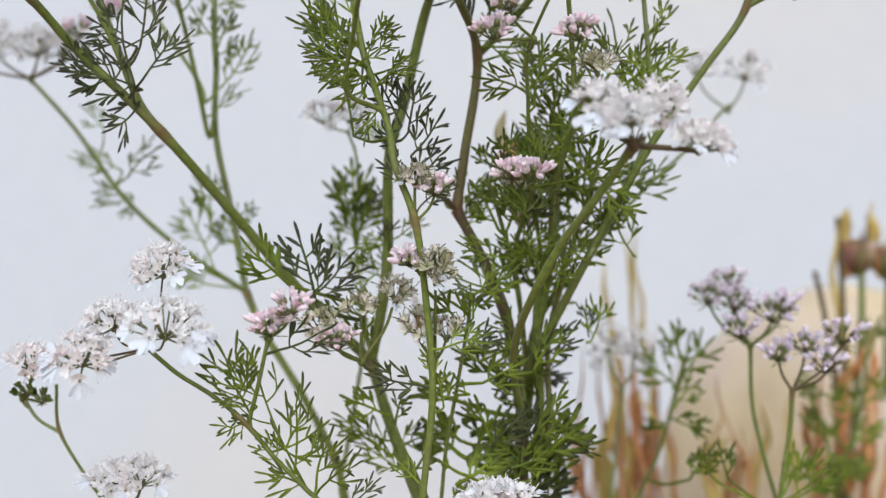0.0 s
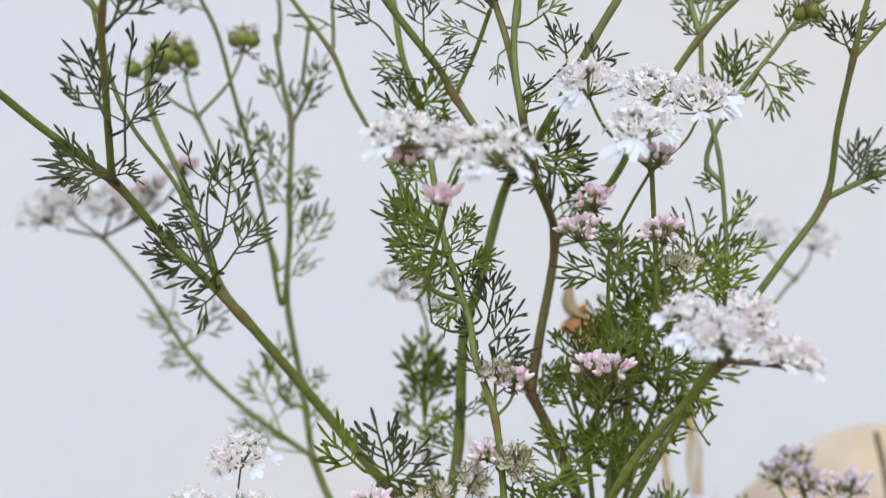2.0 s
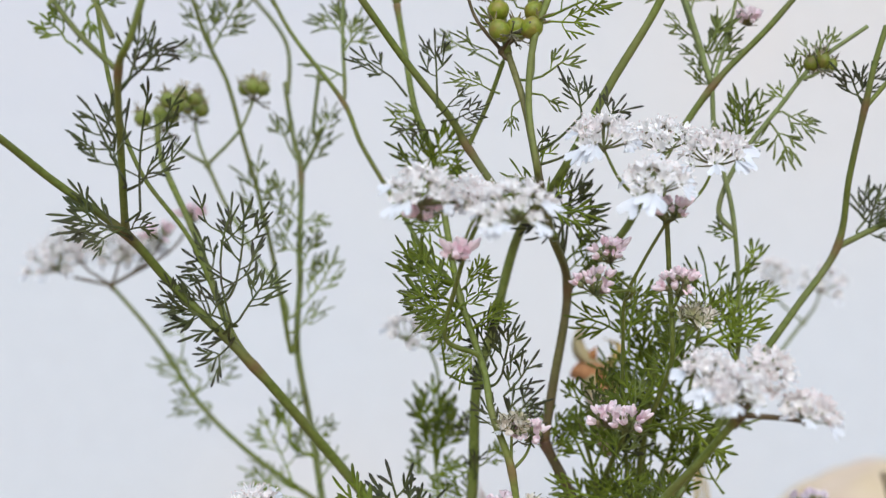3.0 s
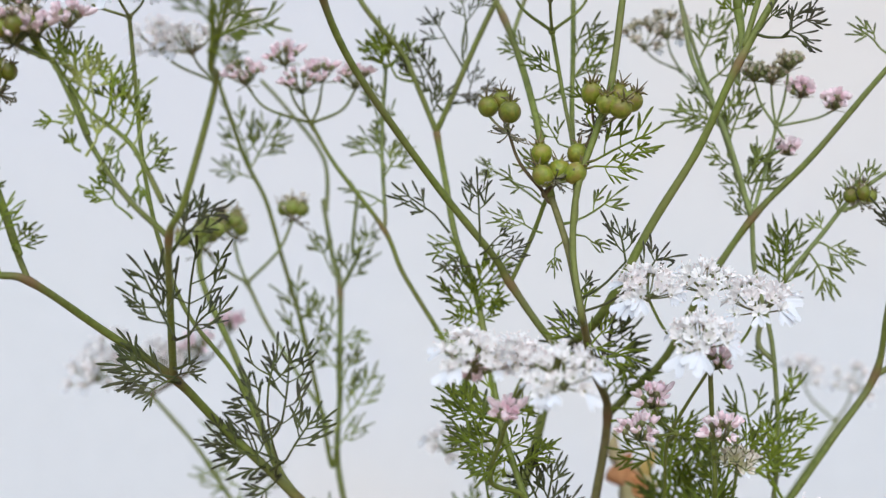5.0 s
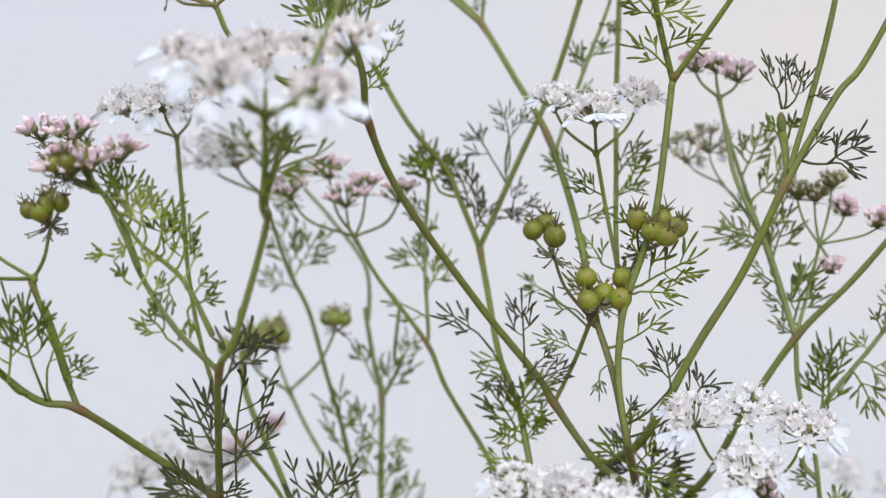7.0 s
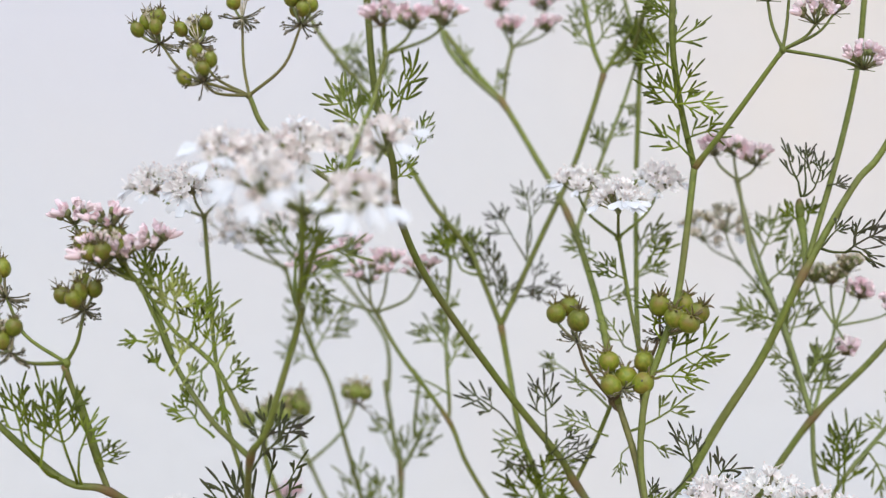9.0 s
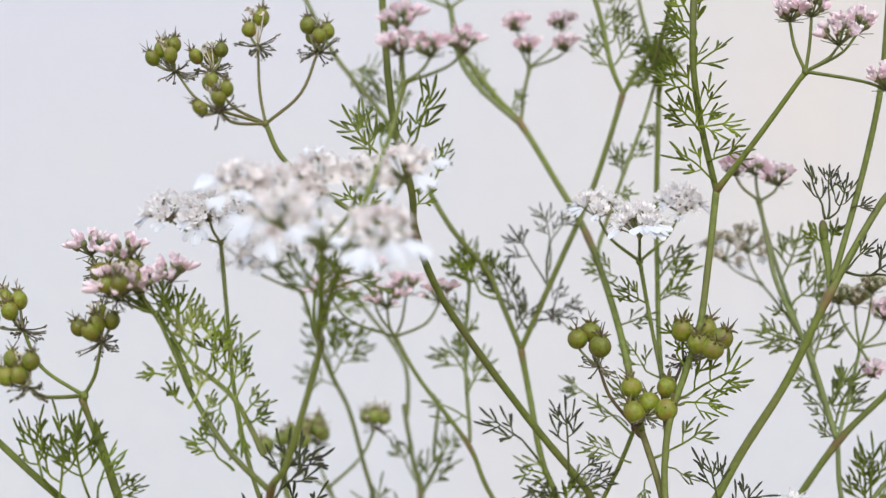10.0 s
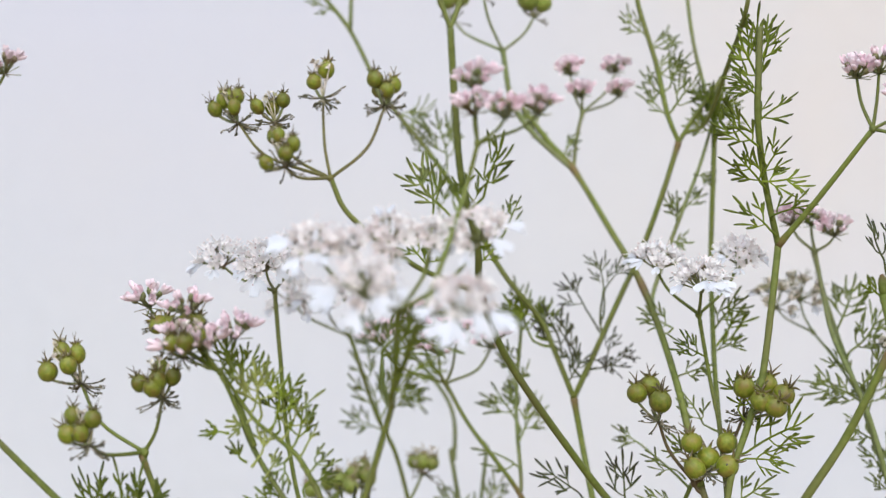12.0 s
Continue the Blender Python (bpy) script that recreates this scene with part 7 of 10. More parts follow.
stem(leaning, [(-0.0589, 0.2777, 0.3549), (-0.0648, 0.2789, 0.3627), (-0.0750, 0.2860, 0.3832), (-0.0850, 0.2930, 0.4004), (-0.0873, 0.2960, 0.4108)], 0.00073, 0.00073)
stem(leaning, [(-0.0673, 0.2161, 0.4530), (-0.0672, 0.2160, 0.4538), (-0.0671, 0.2160, 0.4549)], 0.00054, 0.00046, STEM)
head = umbel(leaning, (-0.0671, 0.2160, 0.4549), "wide umbel of open white flowers", [(-0.0823, 0.2214, 0.4643), (-0.0697, 0.2264, 0.4669), (-0.0722, 0.2042, 0.4578), (-0.0540, 0.2242, 0.4677), (-0.0561, 0.2043, 0.4549), (-0.0763, 0.2220, 0.4649), (-0.0619, 0.2250, 0.4671)], STEM, 0.00054, 0, 4)
umbellet_white(head, (-0.0823, 0.2214, 0.4643), (0, -0.85, 1), 0.00578, 417, (-0.85, -0.24, 0.0), 1.3, count=13, mat=BLUSHED)
umbellet_white(head, (-0.0697, 0.2264, 0.4669), (0, -0.85, 1), 0.00593, 418, (-0.16, 0.21, 0.0), 1.0, count=13, mat=BLUSHED)
umbellet_white(head, (-0.0722, 0.2042, 0.4578), (0, -0.85, 1), 0.00630, 419, (-0.32, -1.28, 0.0), 1.3, count=14, mat=BLUSHED)
umbellet_white(head, (-0.0540, 0.2242, 0.4677), (0, -0.85, 1), 0.00598, 420, (0.75, -0.24, 0.0), 1.2, count=13, mat=BLUSHED)
umbellet_white(head, (-0.0561, 0.2043, 0.4549), (0, -0.85, 1), 0.00661, 421, (0.59, -1.16, 0.0), 1.4, count=14, mat=BLUSHED)
umbellet_white(head, (-0.0763, 0.2220, 0.4649), (0, -0.85, 1), 0.00422, 422, (-0.65, -0.06, 0.0), 0.8, count=9, mat=BLUSHED)
umbellet_white(head, (-0.0619, 0.2250, 0.4671), (0, -0.85, 1), 0.00426, 423, (0.38, 0.07, 0.0), 0.8, count=9, mat=BLUSHED)
stem(leaning, [(-0.0552, 0.2268, 0.4836), (-0.0550, 0.2268, 0.4844), (-0.0548, 0.2268, 0.4855)], 0.00040, 0.00034, STEM)
head = umbel(leaning, (-0.0548, 0.2268, 0.4855), "umbel of pink buds", [(-0.0557, 0.2267, 0.4907), (-0.0500, 0.2256, 0.4901), (-0.0441, 0.2259, 0.4909), (-0.0555, 0.2282, 0.4955)], STEM, 0.00040)
umbellet_buds(head, (-0.0557, 0.2267, 0.4907), (0, -0.5, 1), 0.00395, 424, length=0.0021)
umbellet_buds(head, (-0.0500, 0.2256, 0.4901), (0, -0.5, 1), 0.00393, 425, length=0.002)
umbellet_buds(head, (-0.0441, 0.2259, 0.4909), (0, -0.5, 1), 0.00395, 426, length=0.0021)
umbellet_buds(head, (-0.0555, 0.2282, 0.4955), (0, -0.5, 1), 0.00419, 427, length=0.0022)
stem(leaning, [(-0.1010, 0.2379, 0.4405), (-0.1016, 0.2379, 0.4412), (-0.1019, 0.2378, 0.4423)], 0.00042, 0.00036, STEM)
head = umbel(leaning, (-0.1019, 0.2378, 0.4423), "umbel of pink flowers and young green fruits", [(-0.1088, 0.2368, 0.4456), (-0.1043, 0.2359, 0.4464), (-0.0992, 0.2380, 0.4486), (-0.1081, 0.2399, 0.4493), (-0.1090, 0.2410, 0.4525), (-0.1164, 0.2489, 0.4505), (-0.1191, 0.2500, 0.4537)], STEM, 0.00042)
fruits(head, (-0.1089, 0.2360, 0.4451), [(-0.1107, 0.2335, 0.4475), (-0.1074, 0.2320, 0.4478), (-0.1052, 0.2360, 0.4490)], 0.0019, 1433, spent=12)
umbellet_buds(head, (-0.1088, 0.2368, 0.4456), (0, -0.5, 1), 0.00548, 428, length=0.0022)
umbellet_buds(head, (-0.1043, 0.2359, 0.4464), (0, -0.5, 1), 0.00378, 429)
umbellet_buds(head, (-0.0992, 0.2380, 0.4486), (0, -0.5, 1), 0.00466, 430, length=0.0021)
fruits(head, (-0.1081, 0.2399, 0.4493), [(-0.1092, 0.2400, 0.4514), (-0.1073, 0.2410, 0.4509)], 0.00192, 431)
umbellet_buds(head, (-0.1090, 0.2410, 0.4525), (0, -0.5, 1), 0.00493, 432, length=0.002)
fruits(head, (-0.1164, 0.2489, 0.4505), [(-0.1170, 0.2489, 0.4505), (-0.1156, 0.2499, 0.4505)], 0.00199, 433)
umbellet_buds(head, (-0.1191, 0.2500, 0.4537), (0, -0.5, 1), 0.00444, 434)
stem(leaning, [(-0.1167, 0.2428, 0.4240), (-0.1168, 0.2427, 0.4249), (-0.1169, 0.2426, 0.4261)], 0.00054, 0.00046, STEM)
head = umbel(leaning, (-0.1169, 0.2426, 0.4261), "open umbel of round green fruits", [(-0.1303, 0.2444, 0.4386), (-0.1251, 0.2347, 0.4280), (-0.1136, 0.2416, 0.4368)], STEM, 0.00054, 0.001)
fruits(head, (-0.1303, 0.2444, 0.4386), [(-0.1375, 0.2449, 0.4404), (-0.1324, 0.2428, 0.4421), (-0.1353, 0.2470, 0.4446), (-0.1312, 0.2449, 0.4445)], 0.00180, 435)
fruits(head, (-0.1251, 0.2347, 0.4280), [(-0.1297, 0.2350, 0.4296), (-0.1265, 0.2338, 0.4301), (-0.1245, 0.2348, 0.4330), (-0.1295, 0.2371, 0.4333)], 0.00173, 436)
fruits(head, (-0.1136, 0.2416, 0.4368), [(-0.1185, 0.2418, 0.4392), (-0.1142, 0.2399, 0.4401), (-0.1115, 0.2421, 0.4408), (-0.1151, 0.2451, 0.4420), (-0.1150, 0.2388, 0.4386)], 0.00184, 437)
stem(leaning, [(-0.0982, 0.2737, 0.4562), (-0.0983, 0.2737, 0.4569), (-0.0984, 0.2737, 0.4580)], 0.00042, 0.00036, STEM)
head = umbel(leaning, (-0.0984, 0.2737, 0.4580), "small umbel of white flowers", [(-0.1100, 0.2746, 0.4630), (-0.0989, 0.2646, 0.4626), (-0.0959, 0.2776, 0.4646)], STEM, 0.00042)
umbellet_white(head, (-0.1100, 0.2746, 0.4630), (0, -0.85, 1), 0.00600, 438, (-0.91, -0.29, 0.0), 0.9, count=15)
umbellet_white(head, (-0.0989, 0.2646, 0.4626), (0, -0.85, 1), 0.00578, 439, (-0.05, -1.24, 0.0))
umbellet_white(head, (-0.0959, 0.2776, 0.4646), (0, -0.85, 1), 0.00582, 440, (0.3, 0.12, 0.0), count=15)
stem(leaning, [(-0.0870, 0.2954, 0.4087), (-0.0865, 0.2967, 0.4095), (-0.0862, 0.2980, 0.4108)], 0.00052, 0.00044, STEM)
head = umbel(leaning, (-0.0862, 0.2980, 0.4108), "small umbel of green fruits", [(-0.0845, 0.2980, 0.4129)], STEM, 0.00052)
fruits(head, (-0.0845, 0.2980, 0.4129), [(-0.0858, 0.2980, 0.4148), (-0.0826, 0.2980, 0.4165), (-0.0793, 0.3000, 0.4156), (-0.0828, 0.2960, 0.4135)], 0.00195, 441, spent=7, mesh=PALE_FRUIT_MESH)
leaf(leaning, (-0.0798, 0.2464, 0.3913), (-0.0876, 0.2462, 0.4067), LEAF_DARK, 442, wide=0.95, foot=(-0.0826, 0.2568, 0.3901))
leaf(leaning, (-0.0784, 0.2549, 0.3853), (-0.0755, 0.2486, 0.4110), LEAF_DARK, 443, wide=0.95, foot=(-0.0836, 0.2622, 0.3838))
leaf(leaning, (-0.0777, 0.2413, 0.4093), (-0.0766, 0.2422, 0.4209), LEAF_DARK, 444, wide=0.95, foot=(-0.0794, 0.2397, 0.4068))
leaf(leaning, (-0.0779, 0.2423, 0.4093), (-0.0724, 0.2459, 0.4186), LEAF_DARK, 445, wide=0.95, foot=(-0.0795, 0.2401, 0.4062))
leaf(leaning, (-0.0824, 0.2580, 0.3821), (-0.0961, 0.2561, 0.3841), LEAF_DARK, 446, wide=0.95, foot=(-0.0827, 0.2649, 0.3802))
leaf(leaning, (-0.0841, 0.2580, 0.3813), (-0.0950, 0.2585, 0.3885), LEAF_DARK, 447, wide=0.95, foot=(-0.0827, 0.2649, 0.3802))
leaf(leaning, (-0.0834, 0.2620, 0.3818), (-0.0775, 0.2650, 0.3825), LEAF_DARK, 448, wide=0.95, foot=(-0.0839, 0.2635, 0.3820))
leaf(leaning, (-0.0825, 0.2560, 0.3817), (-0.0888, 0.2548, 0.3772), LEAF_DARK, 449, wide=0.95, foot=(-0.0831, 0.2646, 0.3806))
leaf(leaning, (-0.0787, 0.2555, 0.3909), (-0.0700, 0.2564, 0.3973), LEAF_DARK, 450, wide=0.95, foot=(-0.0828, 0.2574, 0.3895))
stem(leaning, [(-0.0805, 0.2388, 0.4162), (-0.0838, 0.2388, 0.4223), (-0.0867, 0.2388, 0.4268), (-0.0907, 0.2388, 0.4302), (-0.0947, 0.2388, 0.4330), (-0.0984, 0.2388, 0.4375), (-0.1015, 0.2388, 0.4418)], 0.00060, 0.00030)
leaf(leaning, (-0.0996, 0.2385, 0.4409), (-0.1029, 0.2385, 0.4481), LEAF, 1300, broad=1.1, wide=1.25, foot=(-0.1003, 0.2388, 0.4400))
leaf(leaning, (-0.0968, 0.2385, 0.4381), (-0.0973, 0.2385, 0.4476), LEAF, 1301, broad=1.1, wide=1.25, foot=(-0.0976, 0.2388, 0.4368))
leaf(leaning, (-0.0938, 0.2385, 0.4345), (-0.0959, 0.2385, 0.4439), LEAF_YELLOW, 1302, broad=1.1, wide=1.25, foot=(-0.0947, 0.2388, 0.4328))
leaf(leaning, (-0.0913, 0.2385, 0.4331), (-0.0898, 0.2385, 0.4426), LEAF, 1303, broad=1.1, wide=1.25, foot=(-0.0926, 0.2388, 0.4315))
leaf(leaning, (-0.0890, 0.2385, 0.4310), (-0.0874, 0.2385, 0.4396), LEAF_YELLOW, 1304, broad=1.1, wide=1.25, foot=(-0.0901, 0.2388, 0.4299))
leaf(leaning, (-0.0858, 0.2385, 0.4277), (-0.0828, 0.2385, 0.4332), LEAF_YELLOW, 1305, broad=1.1, wide=1.25, foot=(-0.0867, 0.2388, 0.4265))
leaf(leaning, (-0.0841, 0.2385, 0.4243), (-0.0797, 0.2385, 0.4281), LEAF_YELLOW, 1306, broad=1.1, wide=1.25, foot=(-0.0862, 0.2388, 0.4253))
leaf(leaning, (-0.1013, 0.2385, 0.4310), (-0.1047, 0.2385, 0.4315), LEAF, 1307, broad=1.1, wide=0.9, foot=(-0.0999, 0.2388, 0.4308))
leaf(leaning, (-0.0976, 0.2385, 0.4262), (-0.0992, 0.2385, 0.4287), LEAF, 1308, broad=1.1, wide=0.9, foot=(-0.0963, 0.2388, 0.4255))
leaf(leaning, (-0.0713, 0.2359, 0.4463), (-0.0570, 0.2347, 0.4511), LEAF_PALE, 460, wide=0.69, foot=(-0.0688, 0.2281, 0.4372))
leaf(leaning, (-0.0714, 0.2357, 0.4473), (-0.0643, 0.2365, 0.4561), LEAF_PALE, 461, wide=0.69, foot=(-0.0686, 0.2278, 0.4376))
leaf(leaning, (-0.0892, 0.2385, 0.4155), (-0.0950, 0.2385, 0.4204), LEAF, 1311, broad=1.1, wide=1.25, foot=(-0.0861, 0.2388, 0.4131))
leaf(leaning, (-0.0980, 0.2385, 0.4394), (-0.0999, 0.2385, 0.4465), LEAF, 1320, broad=1.1, wide=1.2, foot=(-0.0991, 0.2388, 0.4383))
leaf(leaning, (-0.0952, 0.2385, 0.4360), (-0.0929, 0.2385, 0.4437), LEAF_YELLOW, 1321, broad=1.1, wide=1.2, foot=(-0.0961, 0.2388, 0.4347))
leaf(leaning, (-0.0902, 0.2385, 0.4318), (-0.0916, 0.2385, 0.4394), LEAF, 1322, broad=1.1, wide=1.2, foot=(-0.0915, 0.2388, 0.4307))
leaf(leaning, (-0.0872, 0.2385, 0.4296), (-0.0866, 0.2385, 0.4363), LEAF, 1323, broad=1.1, wide=1.2, foot=(-0.0884, 0.2388, 0.4282))
leaf(leaning, (-0.0829, 0.2385, 0.4224), (-0.0793, 0.2385, 0.4245), LEAF, 1324, broad=1.1, wide=1.2, foot=(-0.0846, 0.2388, 0.4234))
leaf(leaning, (-0.0892, 0.2385, 0.4259), (-0.0902, 0.2385, 0.4210), LEAF_YELLOW, 1325, broad=1.1, wide=1.2, foot=(-0.0876, 0.2388, 0.4276))
leaf(leaning, (-0.0855, 0.2385, 0.4207), (-0.0848, 0.2385, 0.4159), LEAF, 1326, broad=1.1, wide=1.2, foot=(-0.0843, 0.2388, 0.4223))
leaf(leaning, (-0.0970, 0.2385, 0.4327), (-0.0998, 0.2385, 0.4319), LEAF_YELLOW, 1327, broad=1.1, wide=1.2, foot=(-0.0958, 0.2388, 0.4338))
leaf(leaning, (-0.0918, 0.2385, 0.4244), (-0.0897, 0.2385, 0.4275), LEAF_YELLOW, 1328, broad=1.1, wide=1.2, foot=(-0.0931, 0.2388, 0.4220))
leaf(leaning, (-0.0935, 0.2385, 0.4274), (-0.0932, 0.2385, 0.4319), LEAF_YELLOW, 1329, broad=1.1, wide=1.2, foot=(-0.0954, 0.2388, 0.4246))
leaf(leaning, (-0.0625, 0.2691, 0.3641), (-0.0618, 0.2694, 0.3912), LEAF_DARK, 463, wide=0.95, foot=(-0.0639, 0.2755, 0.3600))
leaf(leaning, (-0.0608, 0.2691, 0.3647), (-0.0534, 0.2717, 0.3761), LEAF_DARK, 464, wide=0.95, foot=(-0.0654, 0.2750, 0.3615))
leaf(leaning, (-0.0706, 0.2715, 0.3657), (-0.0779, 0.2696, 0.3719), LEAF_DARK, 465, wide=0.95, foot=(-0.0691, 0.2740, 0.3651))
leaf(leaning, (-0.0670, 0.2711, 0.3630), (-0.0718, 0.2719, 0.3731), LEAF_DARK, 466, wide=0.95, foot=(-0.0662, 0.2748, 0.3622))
leaf(leaning, (-0.1199, 0.2395, 0.4061), (-0.1223, 0.2408, 0.4251), LEAF, 467, wide=0.86, foot=(-0.1182, 0.2457, 0.4033))
leaf(leaning, (-0.1148, 0.2404, 0.4078), (-0.1166, 0.2376, 0.4233), LEAF, 468, wide=0.86, foot=(-0.1145, 0.2460, 0.4019))
leaf(leaning, (-0.1127, 0.2404, 0.4089), (-0.1101, 0.2403, 0.4179), LEAF, 469, wide=0.86, foot=(-0.1136, 0.2459, 0.4018))
leaf(leaning, (-0.1232, 0.2392, 0.4104), (-0.1293, 0.2418, 0.4226), LEAF, 470, wide=0.86, foot=(-0.1220, 0.2449, 0.4062))
leaf(leaning, (-0.1094, 0.2404, 0.4074), (-0.1030, 0.2392, 0.4110), LEAF, 471, wide=0.86, foot=(-0.1102, 0.2453, 0.4065))
leaf(leaning, (-0.0670, 0.2176, 0.4455), (-0.0765, 0.2188, 0.4546), LEAF, 472, wide=0.69, foot=(-0.0676, 0.2190, 0.4446))
leaf(leaning, (-0.0670, 0.2164, 0.4466), (-0.0636, 0.2131, 0.4545), LEAF, 473, wide=0.69, foot=(-0.0674, 0.2186, 0.4455))
leaf(leaning, (-0.0650, 0.2169, 0.4442), (-0.0583, 0.2168, 0.4460), LEAF, 474, wide=0.69, foot=(-0.0677, 0.2198, 0.4433))
leaf(leaning, (-0.0681, 0.2186, 0.4417), (-0.0614, 0.2217, 0.4400), LEAF, 475, wide=0.69, foot=(-0.0680, 0.2211, 0.4412))
leaf(leaning, (-0.0612, 0.2256, 0.4727), (-0.0630, 0.2258, 0.4809), LEAF, 476, wide=0.69, foot=(-0.0586, 0.2216, 0.4692))
leaf(leaning, (-0.0589, 0.2275, 0.4752), (-0.0572, 0.2285, 0.4793), LEAF, 477, wide=0.69, foot=(-0.0578, 0.2247, 0.4730))
stem(leaning, [(-0.1571, 0.2380, 0.4412), (-0.1567, 0.2400, 0.4595), (-0.1533, 0.2400, 0.4792), (-0.1507, 0.2400, 0.4930)], 0.00043, 0.00035)
stem(leaning, [(-0.1510, 0.2400, 0.4913), (-0.1508, 0.2400, 0.4920), (-0.1507, 0.2400, 0.4930)], 0.00043, 0.00036, STEM)
head = umbel(leaning, (-0.1507, 0.2400, 0.4930), "small umbel of pink buds", [(-0.1467, 0.2400, 0.4978), (-0.1542, 0.2400, 0.4978)], STEM, 0.00043)
umbellet_buds(head, (-0.1467, 0.2400, 0.4978), (0, -0.5, 1), 0.00448, 478, length=0.0021)
umbellet_buds(head, (-0.1542, 0.2400, 0.4978), (0, -0.5, 1), 0.00448, 479)
leaf(leaning, (-0.0627, 0.2736, 0.3723), (-0.0621, 0.2746, 0.3906), LEAF_DARK, 480, wide=0.95, foot=(-0.0661, 0.2747, 0.3677))
leaf(leaning, (-0.0633, 0.2736, 0.3722), (-0.0748, 0.2770, 0.3802), LEAF_DARK, 481, wide=0.95, foot=(-0.0665, 0.2747, 0.3684))
leaf(leaning, (-0.0621, 0.2739, 0.3633), (-0.0793, 0.2737, 0.3667), LEAF_DARK, 482, wide=0.95, foot=(-0.0641, 0.2749, 0.3633))
leaf(leaning, (-0.0626, 0.2738, 0.3609), (-0.0710, 0.2752, 0.3543), LEAF_DARK, 483, wide=0.95, foot=(-0.0639, 0.2755, 0.3600))
leaf(leaning, (-0.0699, 0.2743, 0.3662), (-0.0764, 0.2719, 0.3703), LEAF_DARK, 484, wide=0.95, foot=(-0.0691, 0.2740, 0.3651))
leaf(bushy, (-0.0311, 0.2770, 0.3229), (-0.0413, 0.2746, 0.3321), LEAF, 487, broad=1.3, wide=0.95, foot=(-0.0165, 0.2850, 0.3186))
leaf(leaning, (-0.0275, 0.2800, 0.3198), (-0.0189, 0.2825, 0.3308), LEAF_DARK, 489, wide=0.86, foot=(-0.0295, 0.2972, 0.3187))
leaf(bushy, (-0.0256, 0.2800, 0.3186), (-0.0304, 0.2782, 0.3353), LEAF_DARK, 490, broad=1.3, wide=0.86, foot=(-0.0158, 0.2849, 0.3151))
# the slender plant further back
stem(slender, [(-0.0053, 0.3215, -0.0040), (-0.0068, 0.3197, 0.1084), (-0.0084, 0.3180, 0.2208), (-0.0233, 0.3180, 0.2708), (-0.0262, 0.3180, 0.2805), (-0.0353, 0.3200, 0.2965), (-0.0444, 0.3206, 0.3104), (-0.0490, 0.3211, 0.3202)], 0.00109, 0.00090, STEM, (7, 4,))
stem(slender, [(-0.0490, 0.3211, 0.3202), (-0.0523, 0.3186, 0.3391), (-0.0558, 0.3150, 0.3581), (-0.0553, 0.3120, 0.3743), (-0.0554, 0.3100, 0.3808), (-0.0556, 0.3091, 0.3996), (-0.0575, 0.3085, 0.4076)], 0.00084, 0.00066, PALE_STEM, (5,))
stem(slender, [(-0.0575, 0.3085, 0.4076), (-0.0602, 0.3086, 0.4211), (-0.0593, 0.3084, 0.4194), (-0.0606, 0.3099, 0.4318), (-0.0703, 0.3120, 0.4440), (-0.0768, 0.3120, 0.4508)], 0.00055, 0.00045, PALE_STEM)
stem(slender, [(-0.0556, 0.3091, 0.3996), (-0.0506, 0.3062, 0.4099), (-0.0524, 0.3052, 0.4097), (-0.0514, 0.3042, 0.4234)], 0.00049, 0.00044, PALE_STEM)
stem(slender, [(-0.0557, 0.3153, 0.3566), (-0.0558, 0.3135, 0.3615), (-0.0568, 0.3120, 0.3575), (-0.0596, 0.3100, 0.3712), (-0.0641, 0.3070, 0.3908), (-0.0691, 0.3050, 0.4073), (-0.0732, 0.3040, 0.4207), (-0.0784, 0.3020, 0.4311), (-0.0845, 0.3000, 0.4481)], 0.00060, 0.00048)
stem(slender, [(-0.0490, 0.3211, 0.3202), (-0.0659, 0.3221, 0.3307), (-0.0803, 0.3220, 0.3433), (-0.0924, 0.3220, 0.3596), (-0.1041, 0.3220, 0.3722)], 0.00068, 0.00051)
stem(slender, [(-0.0582, 0.3110, 0.3642), (-0.0586, 0.3108, 0.3692), (-0.0668, 0.3090, 0.3818), (-0.0733, 0.3080, 0.3922), (-0.0778, 0.3073, 0.4012)], 0.00049, 0.00048, PALE_STEM)
stem(slender, [(-0.0149, 0.2742, 0.3688), (-0.0163, 0.2765, 0.3727), (-0.0235, 0.2850, 0.3799), (-0.0302, 0.2920, 0.3905), (-0.0391, 0.2912, 0.4044), (-0.0438, 0.2906, 0.4144), (-0.0557, 0.2927, 0.4291), (-0.0614, 0.2940, 0.4383)], 0.00063, 0.00047, STEM, (5,))
stem(slender, [(-0.0438, 0.2906, 0.4144), (-0.0435, 0.2907, 0.4172), (-0.0451, 0.2950, 0.4340), (-0.0445, 0.2937, 0.4524)], 0.00047, 0.00042, PALE_STEM)
stem(slender, [(-0.0224, 0.3180, 0.2682), (-0.0245, 0.3180, 0.2731), (-0.0223, 0.3170, 0.2876), (-0.0197, 0.3160, 0.3040), (-0.0189, 0.3160, 0.3162), (-0.0214, 0.3160, 0.3296), (-0.0216, 0.3170, 0.3511), (-0.0239, 0.3170, 0.3592)], 0.00061, 0.00033, PALE_STEM)
stem(slender, [(-0.0602, 0.2939, 0.4363), (-0.0610, 0.2939, 0.4371), (-0.0614, 0.2940, 0.4383)], 0.00045, 0.00038, STEM)
